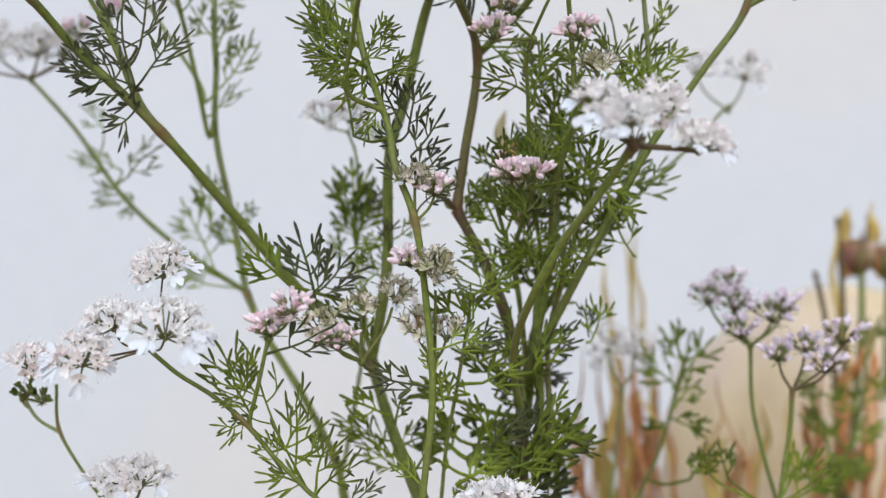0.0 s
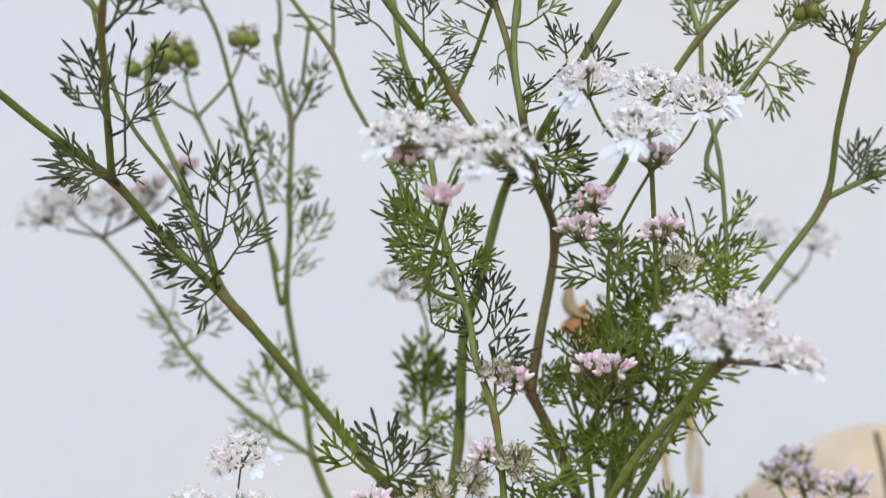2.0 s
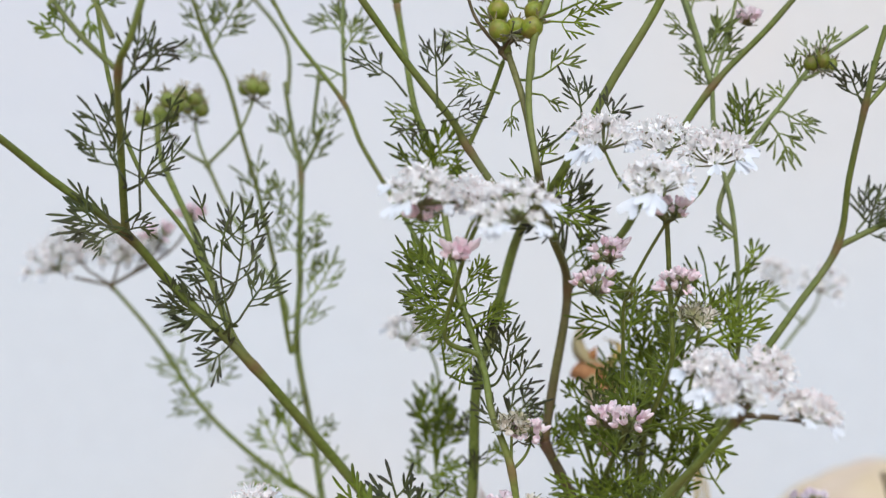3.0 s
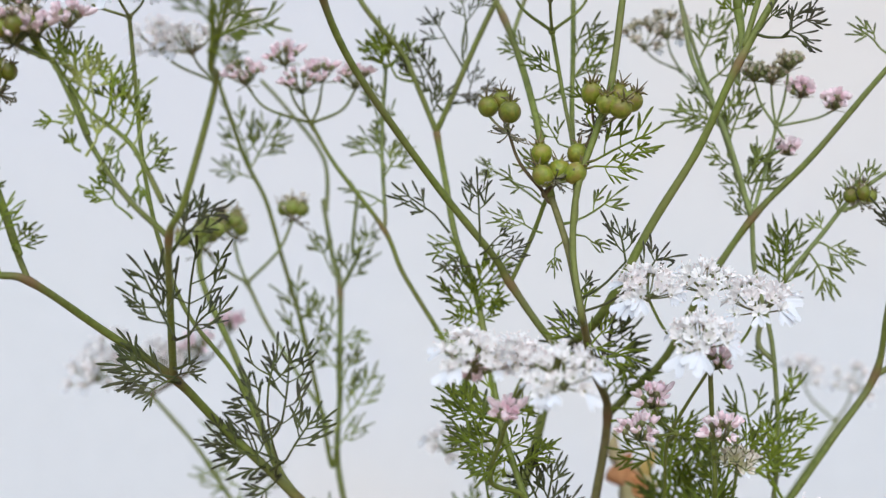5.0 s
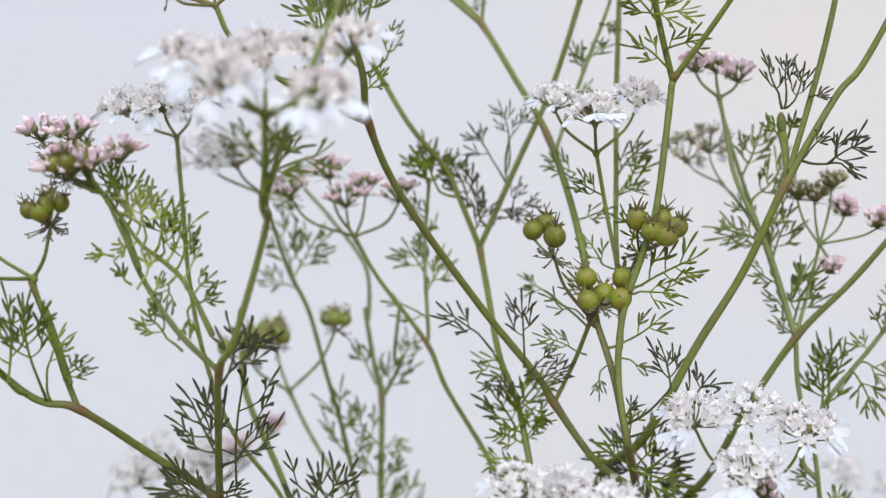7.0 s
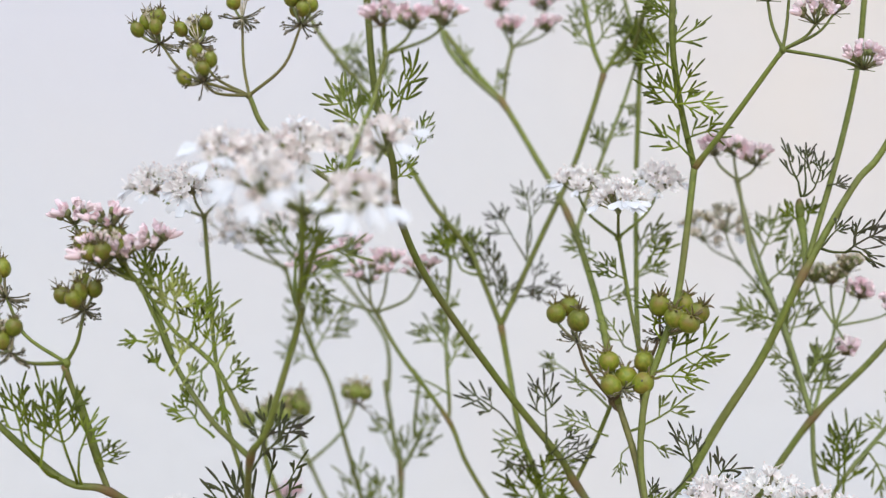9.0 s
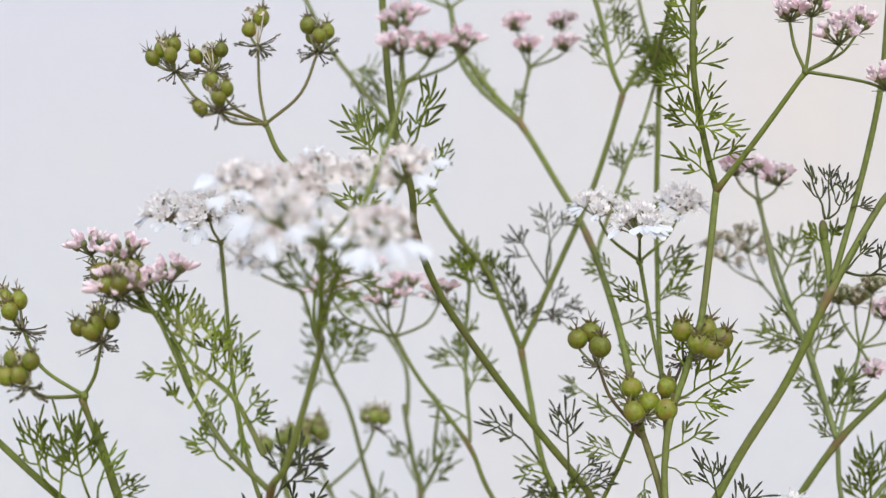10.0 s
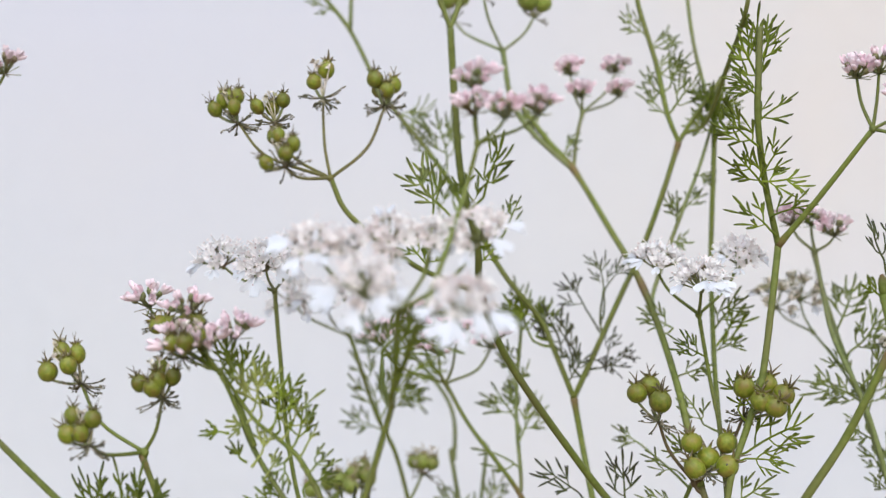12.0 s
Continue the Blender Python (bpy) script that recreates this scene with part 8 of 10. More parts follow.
head = umbel(slender, (-0.0614, 0.2940, 0.4383), "umbel of pink flowers on thin rays", [(-0.0767, 0.2940, 0.4467), (-0.0679, 0.2950, 0.4516), (-0.0633, 0.2920, 0.4448), (-0.0594, 0.2960, 0.4480), (-0.0513, 0.2944, 0.4466)], STEM, 0.00045, 0.001)
umbellet_buds(head, (-0.0767, 0.2940, 0.4467), (0, -0.5, 1), 0.00565, 491, length=0.002)
umbellet_buds(head, (-0.0679, 0.2950, 0.4516), (0, -0.5, 1), 0.00515, 492, length=0.002)
umbellet_buds(head, (-0.0633, 0.2920, 0.4448), (0, -0.5, 1), 0.00561, 493, length=0.002)
umbellet_buds(head, (-0.0594, 0.2960, 0.4480), (0, -0.5, 1), 0.00517, 494, length=0.002)
umbellet_buds(head, (-0.0513, 0.2944, 0.4466), (0, -0.5, 1), 0.00539, 495, length=0.002)
stem(slender, [(-0.0837, 0.3003, 0.4460), (-0.0842, 0.3001, 0.4469), (-0.0845, 0.3000, 0.4481)], 0.00046, 0.00039, PALE_STEM)
head = umbel(slender, (-0.0845, 0.3000, 0.4481), "umbel of white flowers", [(-0.0990, 0.3000, 0.4559), (-0.0897, 0.2949, 0.4540), (-0.0813, 0.3050, 0.4598)], PALE_STEM, 0.00046)
umbellet_white(head, (-0.0990, 0.3000, 0.4559), (0, -0.85, 1), 0.00760, 496, (-0.88, -0.35, 0.0), 0.8, count=15)
umbellet_white(head, (-0.0897, 0.2949, 0.4540), (0, -0.85, 1), 0.00747, 497, (-0.56, -0.89, 0.0), 0.8, count=15)
umbellet_white(head, (-0.0813, 0.3050, 0.4598), (0, -0.85, 1), 0.00732, 498, (0.24, 0.03, 0.0), 0.8, count=15)
stem(slender, [(-0.0769, 0.3074, 0.3994), (-0.0774, 0.3074, 0.4001), (-0.0778, 0.3073, 0.4012)], 0.00053, 0.00045, PALE_STEM)
head = umbel(slender, (-0.0778, 0.3073, 0.4012), "small umbel of flat green fruits", [(-0.0664, 0.3028, 0.4165), (-0.0812, 0.3070, 0.4122), (-0.0876, 0.3050, 0.4089)], PALE_STEM, 0.00053)
fruits(head, (-0.0664, 0.3028, 0.4165), [(-0.0688, 0.3029, 0.4189), (-0.0664, 0.3017, 0.4194), (-0.0641, 0.3025, 0.4189)], 0.00195, 499, spent=7, mesh=PALE_FRUIT_MESH)
fruits(head, (-0.0812, 0.3070, 0.4122), [(-0.0836, 0.3070, 0.4149), (-0.0809, 0.3070, 0.4170), (-0.0793, 0.3060, 0.4141)], 0.00211, 500, spent=7, mesh=PALE_FRUIT_MESH)
fruits(head, (-0.0876, 0.3050, 0.4089), [(-0.0930, 0.3030, 0.4112), (-0.0891, 0.3050, 0.4130), (-0.0860, 0.3060, 0.4125)], 0.00210, 501, spent=7, mesh=PALE_FRUIT_MESH)
stem(slender, [(-0.1027, 0.3220, 0.3707), (-0.1036, 0.3220, 0.3713), (-0.1041, 0.3220, 0.3722)], 0.00049, 0.00041, BROWN_STEM)
head = umbel(slender, (-0.1041, 0.3220, 0.3722), "umbel of white flowers at the end of an arching stem", [(-0.1182, 0.3220, 0.3756), (-0.1155, 0.3280, 0.3804), (-0.1035, 0.3250, 0.3784), (-0.0986, 0.3300, 0.3796), (-0.0927, 0.3250, 0.3834), (-0.0857, 0.3280, 0.3892)], BROWN_STEM, 0.00049)
umbellet_white(head, (-0.1182, 0.3220, 0.3756), (0, -0.85, 1), 0.00832, 502, (-0.97, -0.35, 0.0), 0.8, count=15)
umbellet_white(head, (-0.1155, 0.3280, 0.3804), (0, -0.85, 1), 0.00819, 503, (-0.75, 0.04, 0.0), 0.8, count=15)
umbellet_white(head, (-0.1035, 0.3250, 0.3784), (0, -0.85, 1), 0.00812, 504, (0.09, 0.09, 0.0), 0.8, count=15)
umbellet_white(head, (-0.0986, 0.3300, 0.3796), (0, -0.85, 1), 0.00711, 505, (0.45, 0.3, 0.0), 0.8, count=15)
umbellet_buds(head, (-0.0927, 0.3250, 0.3834), (0, -0.5, 1), 0.00420, 506)
umbellet_buds(head, (-0.0857, 0.3280, 0.3892), (0, -0.5, 1), 0.00339, 507)
stem(slender, [(-0.0232, 0.3170, 0.3573), (-0.0236, 0.3170, 0.3581), (-0.0239, 0.3170, 0.3592)], 0.00034, 0.00029, PALE_STEM)
head = umbel(slender, (-0.0239, 0.3170, 0.3592), "small white umbel on a thin stem", [(-0.0295, 0.3170, 0.3611), (-0.0232, 0.3160, 0.3613)], PALE_STEM, 0.00034)
umbellet_white(head, (-0.0295, 0.3170, 0.3611), (0, -0.85, 1), 0.00655, 508, (-0.95, -0.35, 0.0), 0.8, count=9)
umbellet_white(head, (-0.0232, 0.3160, 0.3613), (0, -0.85, 1), 0.00598, 509, (0.28, -0.77, 0.0), 0.8, count=9)
leaf(slender, (-0.0558, 0.3100, 0.3882), (-0.0479, 0.3100, 0.3884), LEAF_PALE, 510, wide=0.73, foot=(-0.0554, 0.3096, 0.3874))
leaf(slender, (-0.0552, 0.3100, 0.3673), (-0.0466, 0.3124, 0.3829), LEAF_PALE, 511, wide=0.73, foot=(-0.0584, 0.3109, 0.3648))
leaf(slender, (-0.0616, 0.3070, 0.3821), (-0.0650, 0.3052, 0.4054), LEAF_PALE, 512, wide=0.73, foot=(-0.0616, 0.3085, 0.3808))
leaf(slender, (-0.0558, 0.3089, 0.3989), (-0.0495, 0.3079, 0.4121), LEAF_PALE, 513, wide=0.73, foot=(-0.0555, 0.3093, 0.3978))
leaf(slender, (-0.0551, 0.3100, 0.3801), (-0.0621, 0.3130, 0.3892), LEAF_PALE, 514, wide=0.73, foot=(-0.0554, 0.3102, 0.3791))
leaf(slender, (-0.0550, 0.3100, 0.3626), (-0.0465, 0.3088, 0.3677), LEAF_PALE, 515, wide=0.73, foot=(-0.0578, 0.3113, 0.3616))
leaf(slender, (-0.0774, 0.3040, 0.4293), (-0.0856, 0.3052, 0.4441), LEAF_PALE, 516, wide=0.73, foot=(-0.0770, 0.3025, 0.4281))
leaf(slender, (-0.0767, 0.3040, 0.4293), (-0.0699, 0.3010, 0.4412), LEAF_PALE, 517, wide=0.73, foot=(-0.0770, 0.3025, 0.4281))
leaf(slender, (-0.0780, 0.3040, 0.4266), (-0.0861, 0.3034, 0.4311), LEAF_PALE, 518, wide=0.73, foot=(-0.0757, 0.3031, 0.4257))
leaf(slender, (-0.0560, 0.3090, 0.3889), (-0.0629, 0.3108, 0.3995), LEAF_PALE, 519, wide=0.73, foot=(-0.0554, 0.3096, 0.3883))
leaf(slender, (-0.0571, 0.3087, 0.4036), (-0.0610, 0.3060, 0.4142), LEAF_PALE, 520, wide=0.73, foot=(-0.0560, 0.3089, 0.4028))
leaf(slender, (-0.0514, 0.3064, 0.4087), (-0.0474, 0.3057, 0.4166), LEAF_PALE, 521, wide=0.73, foot=(-0.0516, 0.3070, 0.4078))
leaf(slender, (-0.0439, 0.2933, 0.4286), (-0.0519, 0.2967, 0.4391), LEAF_PALE, 522, wide=0.73, foot=(-0.0445, 0.2924, 0.4274))
leaf(slender, (-0.0437, 0.2927, 0.4271), (-0.0384, 0.2965, 0.4359), LEAF_PALE, 523, wide=0.73, foot=(-0.0444, 0.2918, 0.4258))
leaf(slender, (-0.0448, 0.2953, 0.4336), (-0.0445, 0.2967, 0.4438), LEAF_PALE, 524, wide=0.73, foot=(-0.0450, 0.2944, 0.4324))
leaf(slender, (-0.0433, 0.2909, 0.4196), (-0.0550, 0.2948, 0.4237), LEAF_PALE, 525, wide=0.73)
leaf(slender, (-0.0553, 0.3100, 0.3754), (-0.0511, 0.3088, 0.3864), LEAF_PALE, 526, wide=0.73, foot=(-0.0553, 0.3120, 0.3743))
leaf(slender, (-0.0806, 0.3220, 0.3495), (-0.0932, 0.3232, 0.3539), LEAF_PALE, 527, wide=0.86, foot=(-0.0825, 0.3220, 0.3458))
leaf(slender, (-0.0791, 0.3220, 0.3482), (-0.0697, 0.3190, 0.3555), LEAF_PALE, 528, wide=0.86, foot=(-0.0825, 0.3220, 0.3458))
leaf(slender, (-0.0782, 0.3220, 0.3440), (-0.0879, 0.3214, 0.3437), LEAF_PALE, 529, wide=0.86, foot=(-0.0792, 0.3220, 0.3421))
leaf(slender, (-0.0853, 0.3220, 0.3598), (-0.0925, 0.3238, 0.3652), LEAF_PALE, 530, wide=0.86, foot=(-0.0870, 0.3220, 0.3521))
leaf(slender, (-0.0775, 0.3220, 0.3434), (-0.0795, 0.3196, 0.3379), LEAF_PALE, 531, wide=0.86, foot=(-0.0792, 0.3220, 0.3421))
leaf(slender, (-0.0568, 0.3173, 0.3350), (-0.0574, 0.3180, 0.3505), LEAF, 532, wide=0.86, foot=(-0.0512, 0.3191, 0.3321))
leaf(slender, (-0.0562, 0.3186, 0.3254), (-0.0663, 0.3224, 0.3431), LEAF, 533, wide=0.86, foot=(-0.0555, 0.3211, 0.3242))
leaf(slender, (-0.0515, 0.3182, 0.3358), (-0.0466, 0.3170, 0.3420), LEAF, 534, wide=0.86, foot=(-0.0516, 0.3189, 0.3352))
leaf(slender, (-0.0500, 0.3185, 0.3257), (-0.0455, 0.3196, 0.3346), LEAF, 535, wide=0.86, foot=(-0.0497, 0.3203, 0.3242))
leaf(slender, (-0.0565, 0.3205, 0.3239), (-0.0711, 0.3249, 0.3274), LEAF, 536, wide=0.86, foot=(-0.0548, 0.3211, 0.3238))
leaf(slender, (-0.0578, 0.3205, 0.3217), (-0.0666, 0.3202, 0.3247), LEAF, 537, wide=0.86, foot=(-0.0504, 0.3211, 0.3211))
leaf(slender, (-0.0509, 0.3187, 0.3310), (-0.0562, 0.3208, 0.3388), LEAF, 538, wide=0.86)
leaf(slender, (-0.0214, 0.3160, 0.3309), (-0.0256, 0.3130, 0.3491), LEAF, 539, broad=1.5, wide=0.77)
leaf(slender, (-0.0214, 0.3160, 0.3309), (-0.0166, 0.3154, 0.3480), LEAF, 540, broad=1.5, wide=0.77)
leaf(slender, (-0.0220, 0.3160, 0.3282), (-0.0281, 0.3177, 0.3345), LEAF, 541, broad=1.5, wide=0.77, foot=(-0.0212, 0.3160, 0.3275))
leaf(slender, (-0.0216, 0.3170, 0.3328), (-0.0226, 0.3146, 0.3532), LEAF, 542, broad=1.5, wide=0.77, foot=(-0.0215, 0.3161, 0.3320))
leaf(slender, (-0.0216, 0.3160, 0.3349), (-0.0259, 0.3160, 0.3415), LEAF, 543, broad=1.5, wide=0.77, foot=(-0.0215, 0.3162, 0.3338))
leaf(slender, (-0.0213, 0.3170, 0.3376), (-0.0180, 0.3194, 0.3430), LEAF, 544, broad=1.5, wide=0.77, foot=(-0.0215, 0.3163, 0.3366))
leaf(slender, (-0.0213, 0.3160, 0.3269), (-0.0154, 0.3142, 0.3340), LEAF, 545, broad=1.5, wide=0.77)
# the low plant by the edge
stem(low, [(0.0200, 0.2670, -0.0040), (0.0226, 0.2695, 0.1139), (0.0253, 0.2720, 0.2319), (-0.0244, 0.2640, 0.2819), (-0.0306, 0.2630, 0.2881), (-0.0371, 0.2620, 0.2957), (-0.0437, 0.2620, 0.3009), (-0.0506, 0.2620, 0.3050), (-0.0567, 0.2620, 0.3099)], 0.00070, 0.00045, STEM, (5,))
stem(low, [(-0.0338, 0.2624, 0.2920), (-0.0360, 0.2621, 0.2954), (-0.0342, 0.2600, 0.3024), (-0.0318, 0.2580, 0.3126)], 0.00045, 0.00040)
head = umbel(low, (-0.0567, 0.2620, 0.3099), "wide umbel of open white flowers", [(-0.0550, 0.2660, 0.3245), (-0.0638, 0.2620, 0.3138), (-0.0514, 0.2550, 0.3126), (-0.0682, 0.2570, 0.3069), (-0.0853, 0.2750, 0.3041)], BROWN_STEM, 0.00033, 0.0012)
umbellet_white(head, (-0.0550, 0.2660, 0.3245), (0, -0.85, 1), 0.00660, 546, (0.30, -0.10, 0.0), 0.8, mat=BLUSHED)
umbellet_white(head, (-0.0638, 0.2620, 0.3138), (0, -0.85, 1), 0.00600, 547, (-0.30, -0.60, 0.0), 0.8, mat=FLORET)
umbellet_white(head, (-0.0514, 0.2550, 0.3126), (0, -0.85, 1), 0.00880, 548, (0.60, -1.00, 0.0), 1.1, mat=FLORET)
umbellet_white(head, (-0.0682, 0.2570, 0.3069), (0, -0.85, 1), 0.00680, 549, (-0.70, -0.80, 0.0), 1.05, mat=BLUSHED)
umbellet_white(head, (-0.0853, 0.2750, 0.3041), (0, -0.85, 1), 0.00550, 550, (-0.90, 0.10, 0.0), 0.8, mat=BLUSHED, count=15)
stem(low, [(-0.0322, 0.2583, 0.3108), (-0.0319, 0.2582, 0.3115), (-0.0318, 0.2580, 0.3126)], 0.00044, 0.00037, STEM)
head = umbel(low, (-0.0318, 0.2580, 0.3126), "small umbel of pink buds", [(-0.0312, 0.2580, 0.3131), (-0.0272, 0.2570, 0.3171)], STEM, 0.00044)
umbellet_buds(head, (-0.0312, 0.2580, 0.3131), (0, -0.5, 1), 0.00462, 551)
umbellet_buds(head, (-0.0272, 0.2570, 0.3171), (0, -0.5, 1), 0.00438, 552)
leaf(low, (-0.0357, 0.2620, 0.2971), (-0.0416, 0.2596, 0.3123), LEAF, 553, wide=0.86, foot=(-0.0361, 0.2619, 0.2962))
leaf(low, (-0.0344, 0.2610, 0.3012), (-0.0385, 0.2610, 0.3100), LEAF, 554, wide=0.86, foot=(-0.0348, 0.2606, 0.3002))
leaf(low, (-0.0362, 0.2620, 0.2957), (-0.0429, 0.2644, 0.2918), LEAF, 555, wide=0.86)
leaf(low, (-0.0345, 0.2620, 0.2988), (-0.0427, 0.2602, 0.3022), LEAF, 556, wide=0.86, foot=(-0.0356, 0.2613, 0.2980))
leaf(low, (-0.0273, 0.2640, 0.2840), (-0.0277, 0.2646, 0.3032), LEAF, 557, wide=0.86, foot=(-0.0264, 0.2637, 0.2839))
leaf(low, (-0.0265, 0.2700, 0.2831), (-0.0387, 0.2730, 0.3116), LEAF, 558, wide=0.86, foot=(-0.0231, 0.2642, 0.2807))
leaf(low, (-0.0244, 0.2640, 0.2824), (-0.0350, 0.2628, 0.2852), LEAF, 559, wide=0.86)
leaf(low, (-0.0230, 0.2660, 0.2827), (-0.0188, 0.2672, 0.2940), LEAF, 560, wide=0.86, foot=(-0.0231, 0.2642, 0.2807))
leaf(low, (-0.0296, 0.2640, 0.2874), (-0.0337, 0.2610, 0.2933), LEAF, 561, wide=0.86, foot=(-0.0290, 0.2633, 0.2865))
leaf(low, (-0.0321, 0.2650, 0.2894), (-0.0207, 0.2644, 0.2966), LEAF, 562, wide=0.86, foot=(-0.0311, 0.2629, 0.2887))
# the bud stem at the far edge
stem(budding, [(-0.0294, 0.2895, -0.0040), (-0.0342, 0.2918, 0.1102), (-0.0390, 0.2940, 0.2244), (-0.0724, 0.2860, 0.2744), (-0.0766, 0.2850, 0.2807), (-0.0824, 0.2850, 0.2904), (-0.0832, 0.2850, 0.3002)], 0.00054, 0.00035, STEM, (5,))
stem(budding, [(-0.0824, 0.2850, 0.2898), (-0.0874, 0.2850, 0.2928), (-0.0907, 0.2850, 0.2976)], 0.00039, 0.00039, PALE_STEM)
stem(budding, [(-0.0892, 0.2850, 0.2951), (-0.0901, 0.2850, 0.2958), (-0.0907, 0.2850, 0.2970)], 0.00049, 0.00041, STEM)
head = umbel(budding, (-0.0907, 0.2850, 0.2970), "small green bud", [(-0.0894, 0.2850, 0.2977), (-0.0859, 0.2840, 0.2960)], STEM, 0.00049)
umbellet_buds(head, (-0.0894, 0.2850, 0.2977), (0, -0.5, 1), 0.00290, 563, LEAF_PALE, count=5, apart=False)
umbellet_buds(head, (-0.0859, 0.2840, 0.2960), (0, -0.5, 1), 0.00230, 564, LEAF_PALE, count=4, apart=False)
stem(budding, [(-0.0706, 0.2865, 0.2720), (-0.0668, 0.2832, 0.2731), (-0.0644, 0.2800, 0.2757)], 0.00042, 0.00036, STEM)
head = umbel(budding, (-0.0644, 0.2800, 0.2757), "small umbel of white flowers", [(-0.0688, 0.2800, 0.2786), (-0.0615, 0.2760, 0.2801)], STEM, 0.00042)
umbellet_white(head, (-0.0688, 0.2800, 0.2786), (0, -0.85, 1), 0.00622, 565, (-0.83, -0.35, 0.0), 0.8, count=15)
umbellet_white(head, (-0.0615, 0.2760, 0.2801), (0, -0.85, 1), 0.00613, 566, (0.44, -0.96, 0.0), 0.8, count=15)
stem(tall, [(-0.0028, 0.2728, 0.2722), (0.0084, 0.2704, 0.2716), (0.0152, 0.2680, 0.2741)], 0.00040, 0.00034, STEM)
head = umbel(tall, (0.0152, 0.2680, 0.2741), "umbel of white flowers low on the plant", [(0.0106, 0.2680, 0.2799), (0.0185, 0.2680, 0.2793), (0.0140, 0.2720, 0.2799)], STEM, 0.00040)
umbellet_white(head, (0.0106, 0.2680, 0.2799), (0, -0.85, 1), 0.00343, 567, (-0.62, -0.35, 0.0), count=10)
umbellet_white(head, (0.0185, 0.2680, 0.2793), (0, -0.85, 1), 0.00389, 568, (0.54, -0.35, 0.0), count=10)
umbellet_white(head, (0.0140, 0.2720, 0.2799), (0, -0.85, 1), 0.00348, 569, (-0.17, 0.21, 0.0), count=10)
stem(tall, [(-0.0134, 0.2851, 0.3047), (-0.0147, 0.2816, 0.3052), (-0.0156, 0.2780, 0.3069)], 0.00053, 0.00045, STEM)
head = umbel(tall, (-0.0156, 0.2780, 0.3069), "umbel of fading flowers and young fruits", [(-0.0232, 0.2720, 0.3131), (-0.0155, 0.2760, 0.3165), (-0.0089, 0.2801, 0.3201), (-0.0194, 0.2700, 0.3098)], STEM, 0.00053)
umbellet_white(head, (-0.0232, 0.2720, 0.3131), (0, -0.5, 1), 0.00513, 570, (0, -1, 0), 0.45, count=9, mat=FADING)
umbellet_white(head, (-0.0155, 0.2760, 0.3165), (0, -0.5, 1), 0.00480, 571, (0, -1, 0), 0.45, count=9, mat=FADING)
umbellet_white(head, (-0.0089, 0.2801, 0.3201), (0, -0.5, 1), 0.00447, 572, (0, -1, 0), 0.45, count=9, mat=FADING)
umbellet_buds(head, (-0.0194, 0.2700, 0.3098), (0, -0.5, 1), 0.00461, 573)
stem(tall, [(-0.0001, 0.2696, 0.3050), (-0.0000, 0.2728, 0.3056), (-0.0000, 0.2760, 0.3074)], 0.00047, 0.00040, STEM)
head = umbel(tall, (-0.0000, 0.2760, 0.3074), "umbel of fading flowers and young fruits", [(-0.0035, 0.2741, 0.3133), (0.0023, 0.2760, 0.3121), (0.0003, 0.2686, 0.3239)], STEM, 0.00047)
umbellet_white(head, (-0.0035, 0.2741, 0.3133), (0, -0.5, 1), 0.00477, 574, (0, -1, 0), 0.45, count=9, mat=FADING)
umbellet_white(head, (0.0023, 0.2760, 0.3121), (0, -0.5, 1), 0.00480, 575, (0, -1, 0), 0.45, count=9, mat=FADING)
umbellet_white(head, (0.0003, 0.2686, 0.3239), (0, -0.5, 1), 0.00428, 576, (0, -1, 0), 0.45, count=9, mat=FADING)
# the flowering plant at the wall side
stem(lilac, [(0.0707, 0.3140, -0.0040), (0.0719, 0.3134, 0.1098), (0.0732, 0.3129, 0.2235), (0.0787, 0.3100, 0.2735), (0.0807, 0.3090, 0.2907), (0.0809, 0.3080, 0.2997)], 0.00083, 0.00059, STEM, (5,))
stem(lilac, [(0.0914, 0.3094, -0.0040), (0.0918, 0.3066, 0.1093), (0.0922, 0.3038, 0.2226), (0.0792, 0.3150, 0.2726), (0.0768, 0.3170, 0.2816), (0.0738, 0.3180, 0.2948), (0.0731, 0.3180, 0.3093)], 0.00072, 0.00050)
stem(lilac, [(0.0379, 0.3225, -0.0040), (0.0321, 0.3263, 0.1076), (0.0264, 0.3300, 0.2191), (0.0476, 0.3300, 0.2691), (0.0531, 0.3300, 0.2818), (0.0577, 0.3300, 0.2988), (0.0597, 0.3300, 0.3058)], 0.00082, 0.00046)
stem(lilac, [(0.0808, 0.3083, 0.2976), (0.0808, 0.3081, 0.2985), (0.0809, 0.3080, 0.2997)], 0.00046, 0.00039, BROWN_STEM)
head = umbel(lilac, (0.0809, 0.3080, 0.2997), "umbel of lilac pink buds on dark rays", [(0.0777, 0.3080, 0.3064), (0.0839, 0.3090, 0.3084), (0.0878, 0.3050, 0.3042), (0.0923, 0.3090, 0.3105)], BROWN_STEM, 0.00046)
umbellet_buds(head, (0.0777, 0.3080, 0.3064), (0, -0.5, 1), 0.00448, 577, LILAC)
umbellet_buds(head, (0.0839, 0.3090, 0.3084), (0, -0.5, 1), 0.00476, 578, LILAC)
umbellet_buds(head, (0.0878, 0.3050, 0.3042), (0, -0.5, 1), 0.00548, 579, LILAC)
umbellet_buds(head, (0.0923, 0.3090, 0.3105), (0, -0.5, 1), 0.00609, 580, LILAC, length=0.0021)
stem(lilac, [(0.0732, 0.3180, 0.3075), (0.0731, 0.3180, 0.3083), (0.0731, 0.3180, 0.3093)], 0.00055, 0.00046, STEM)
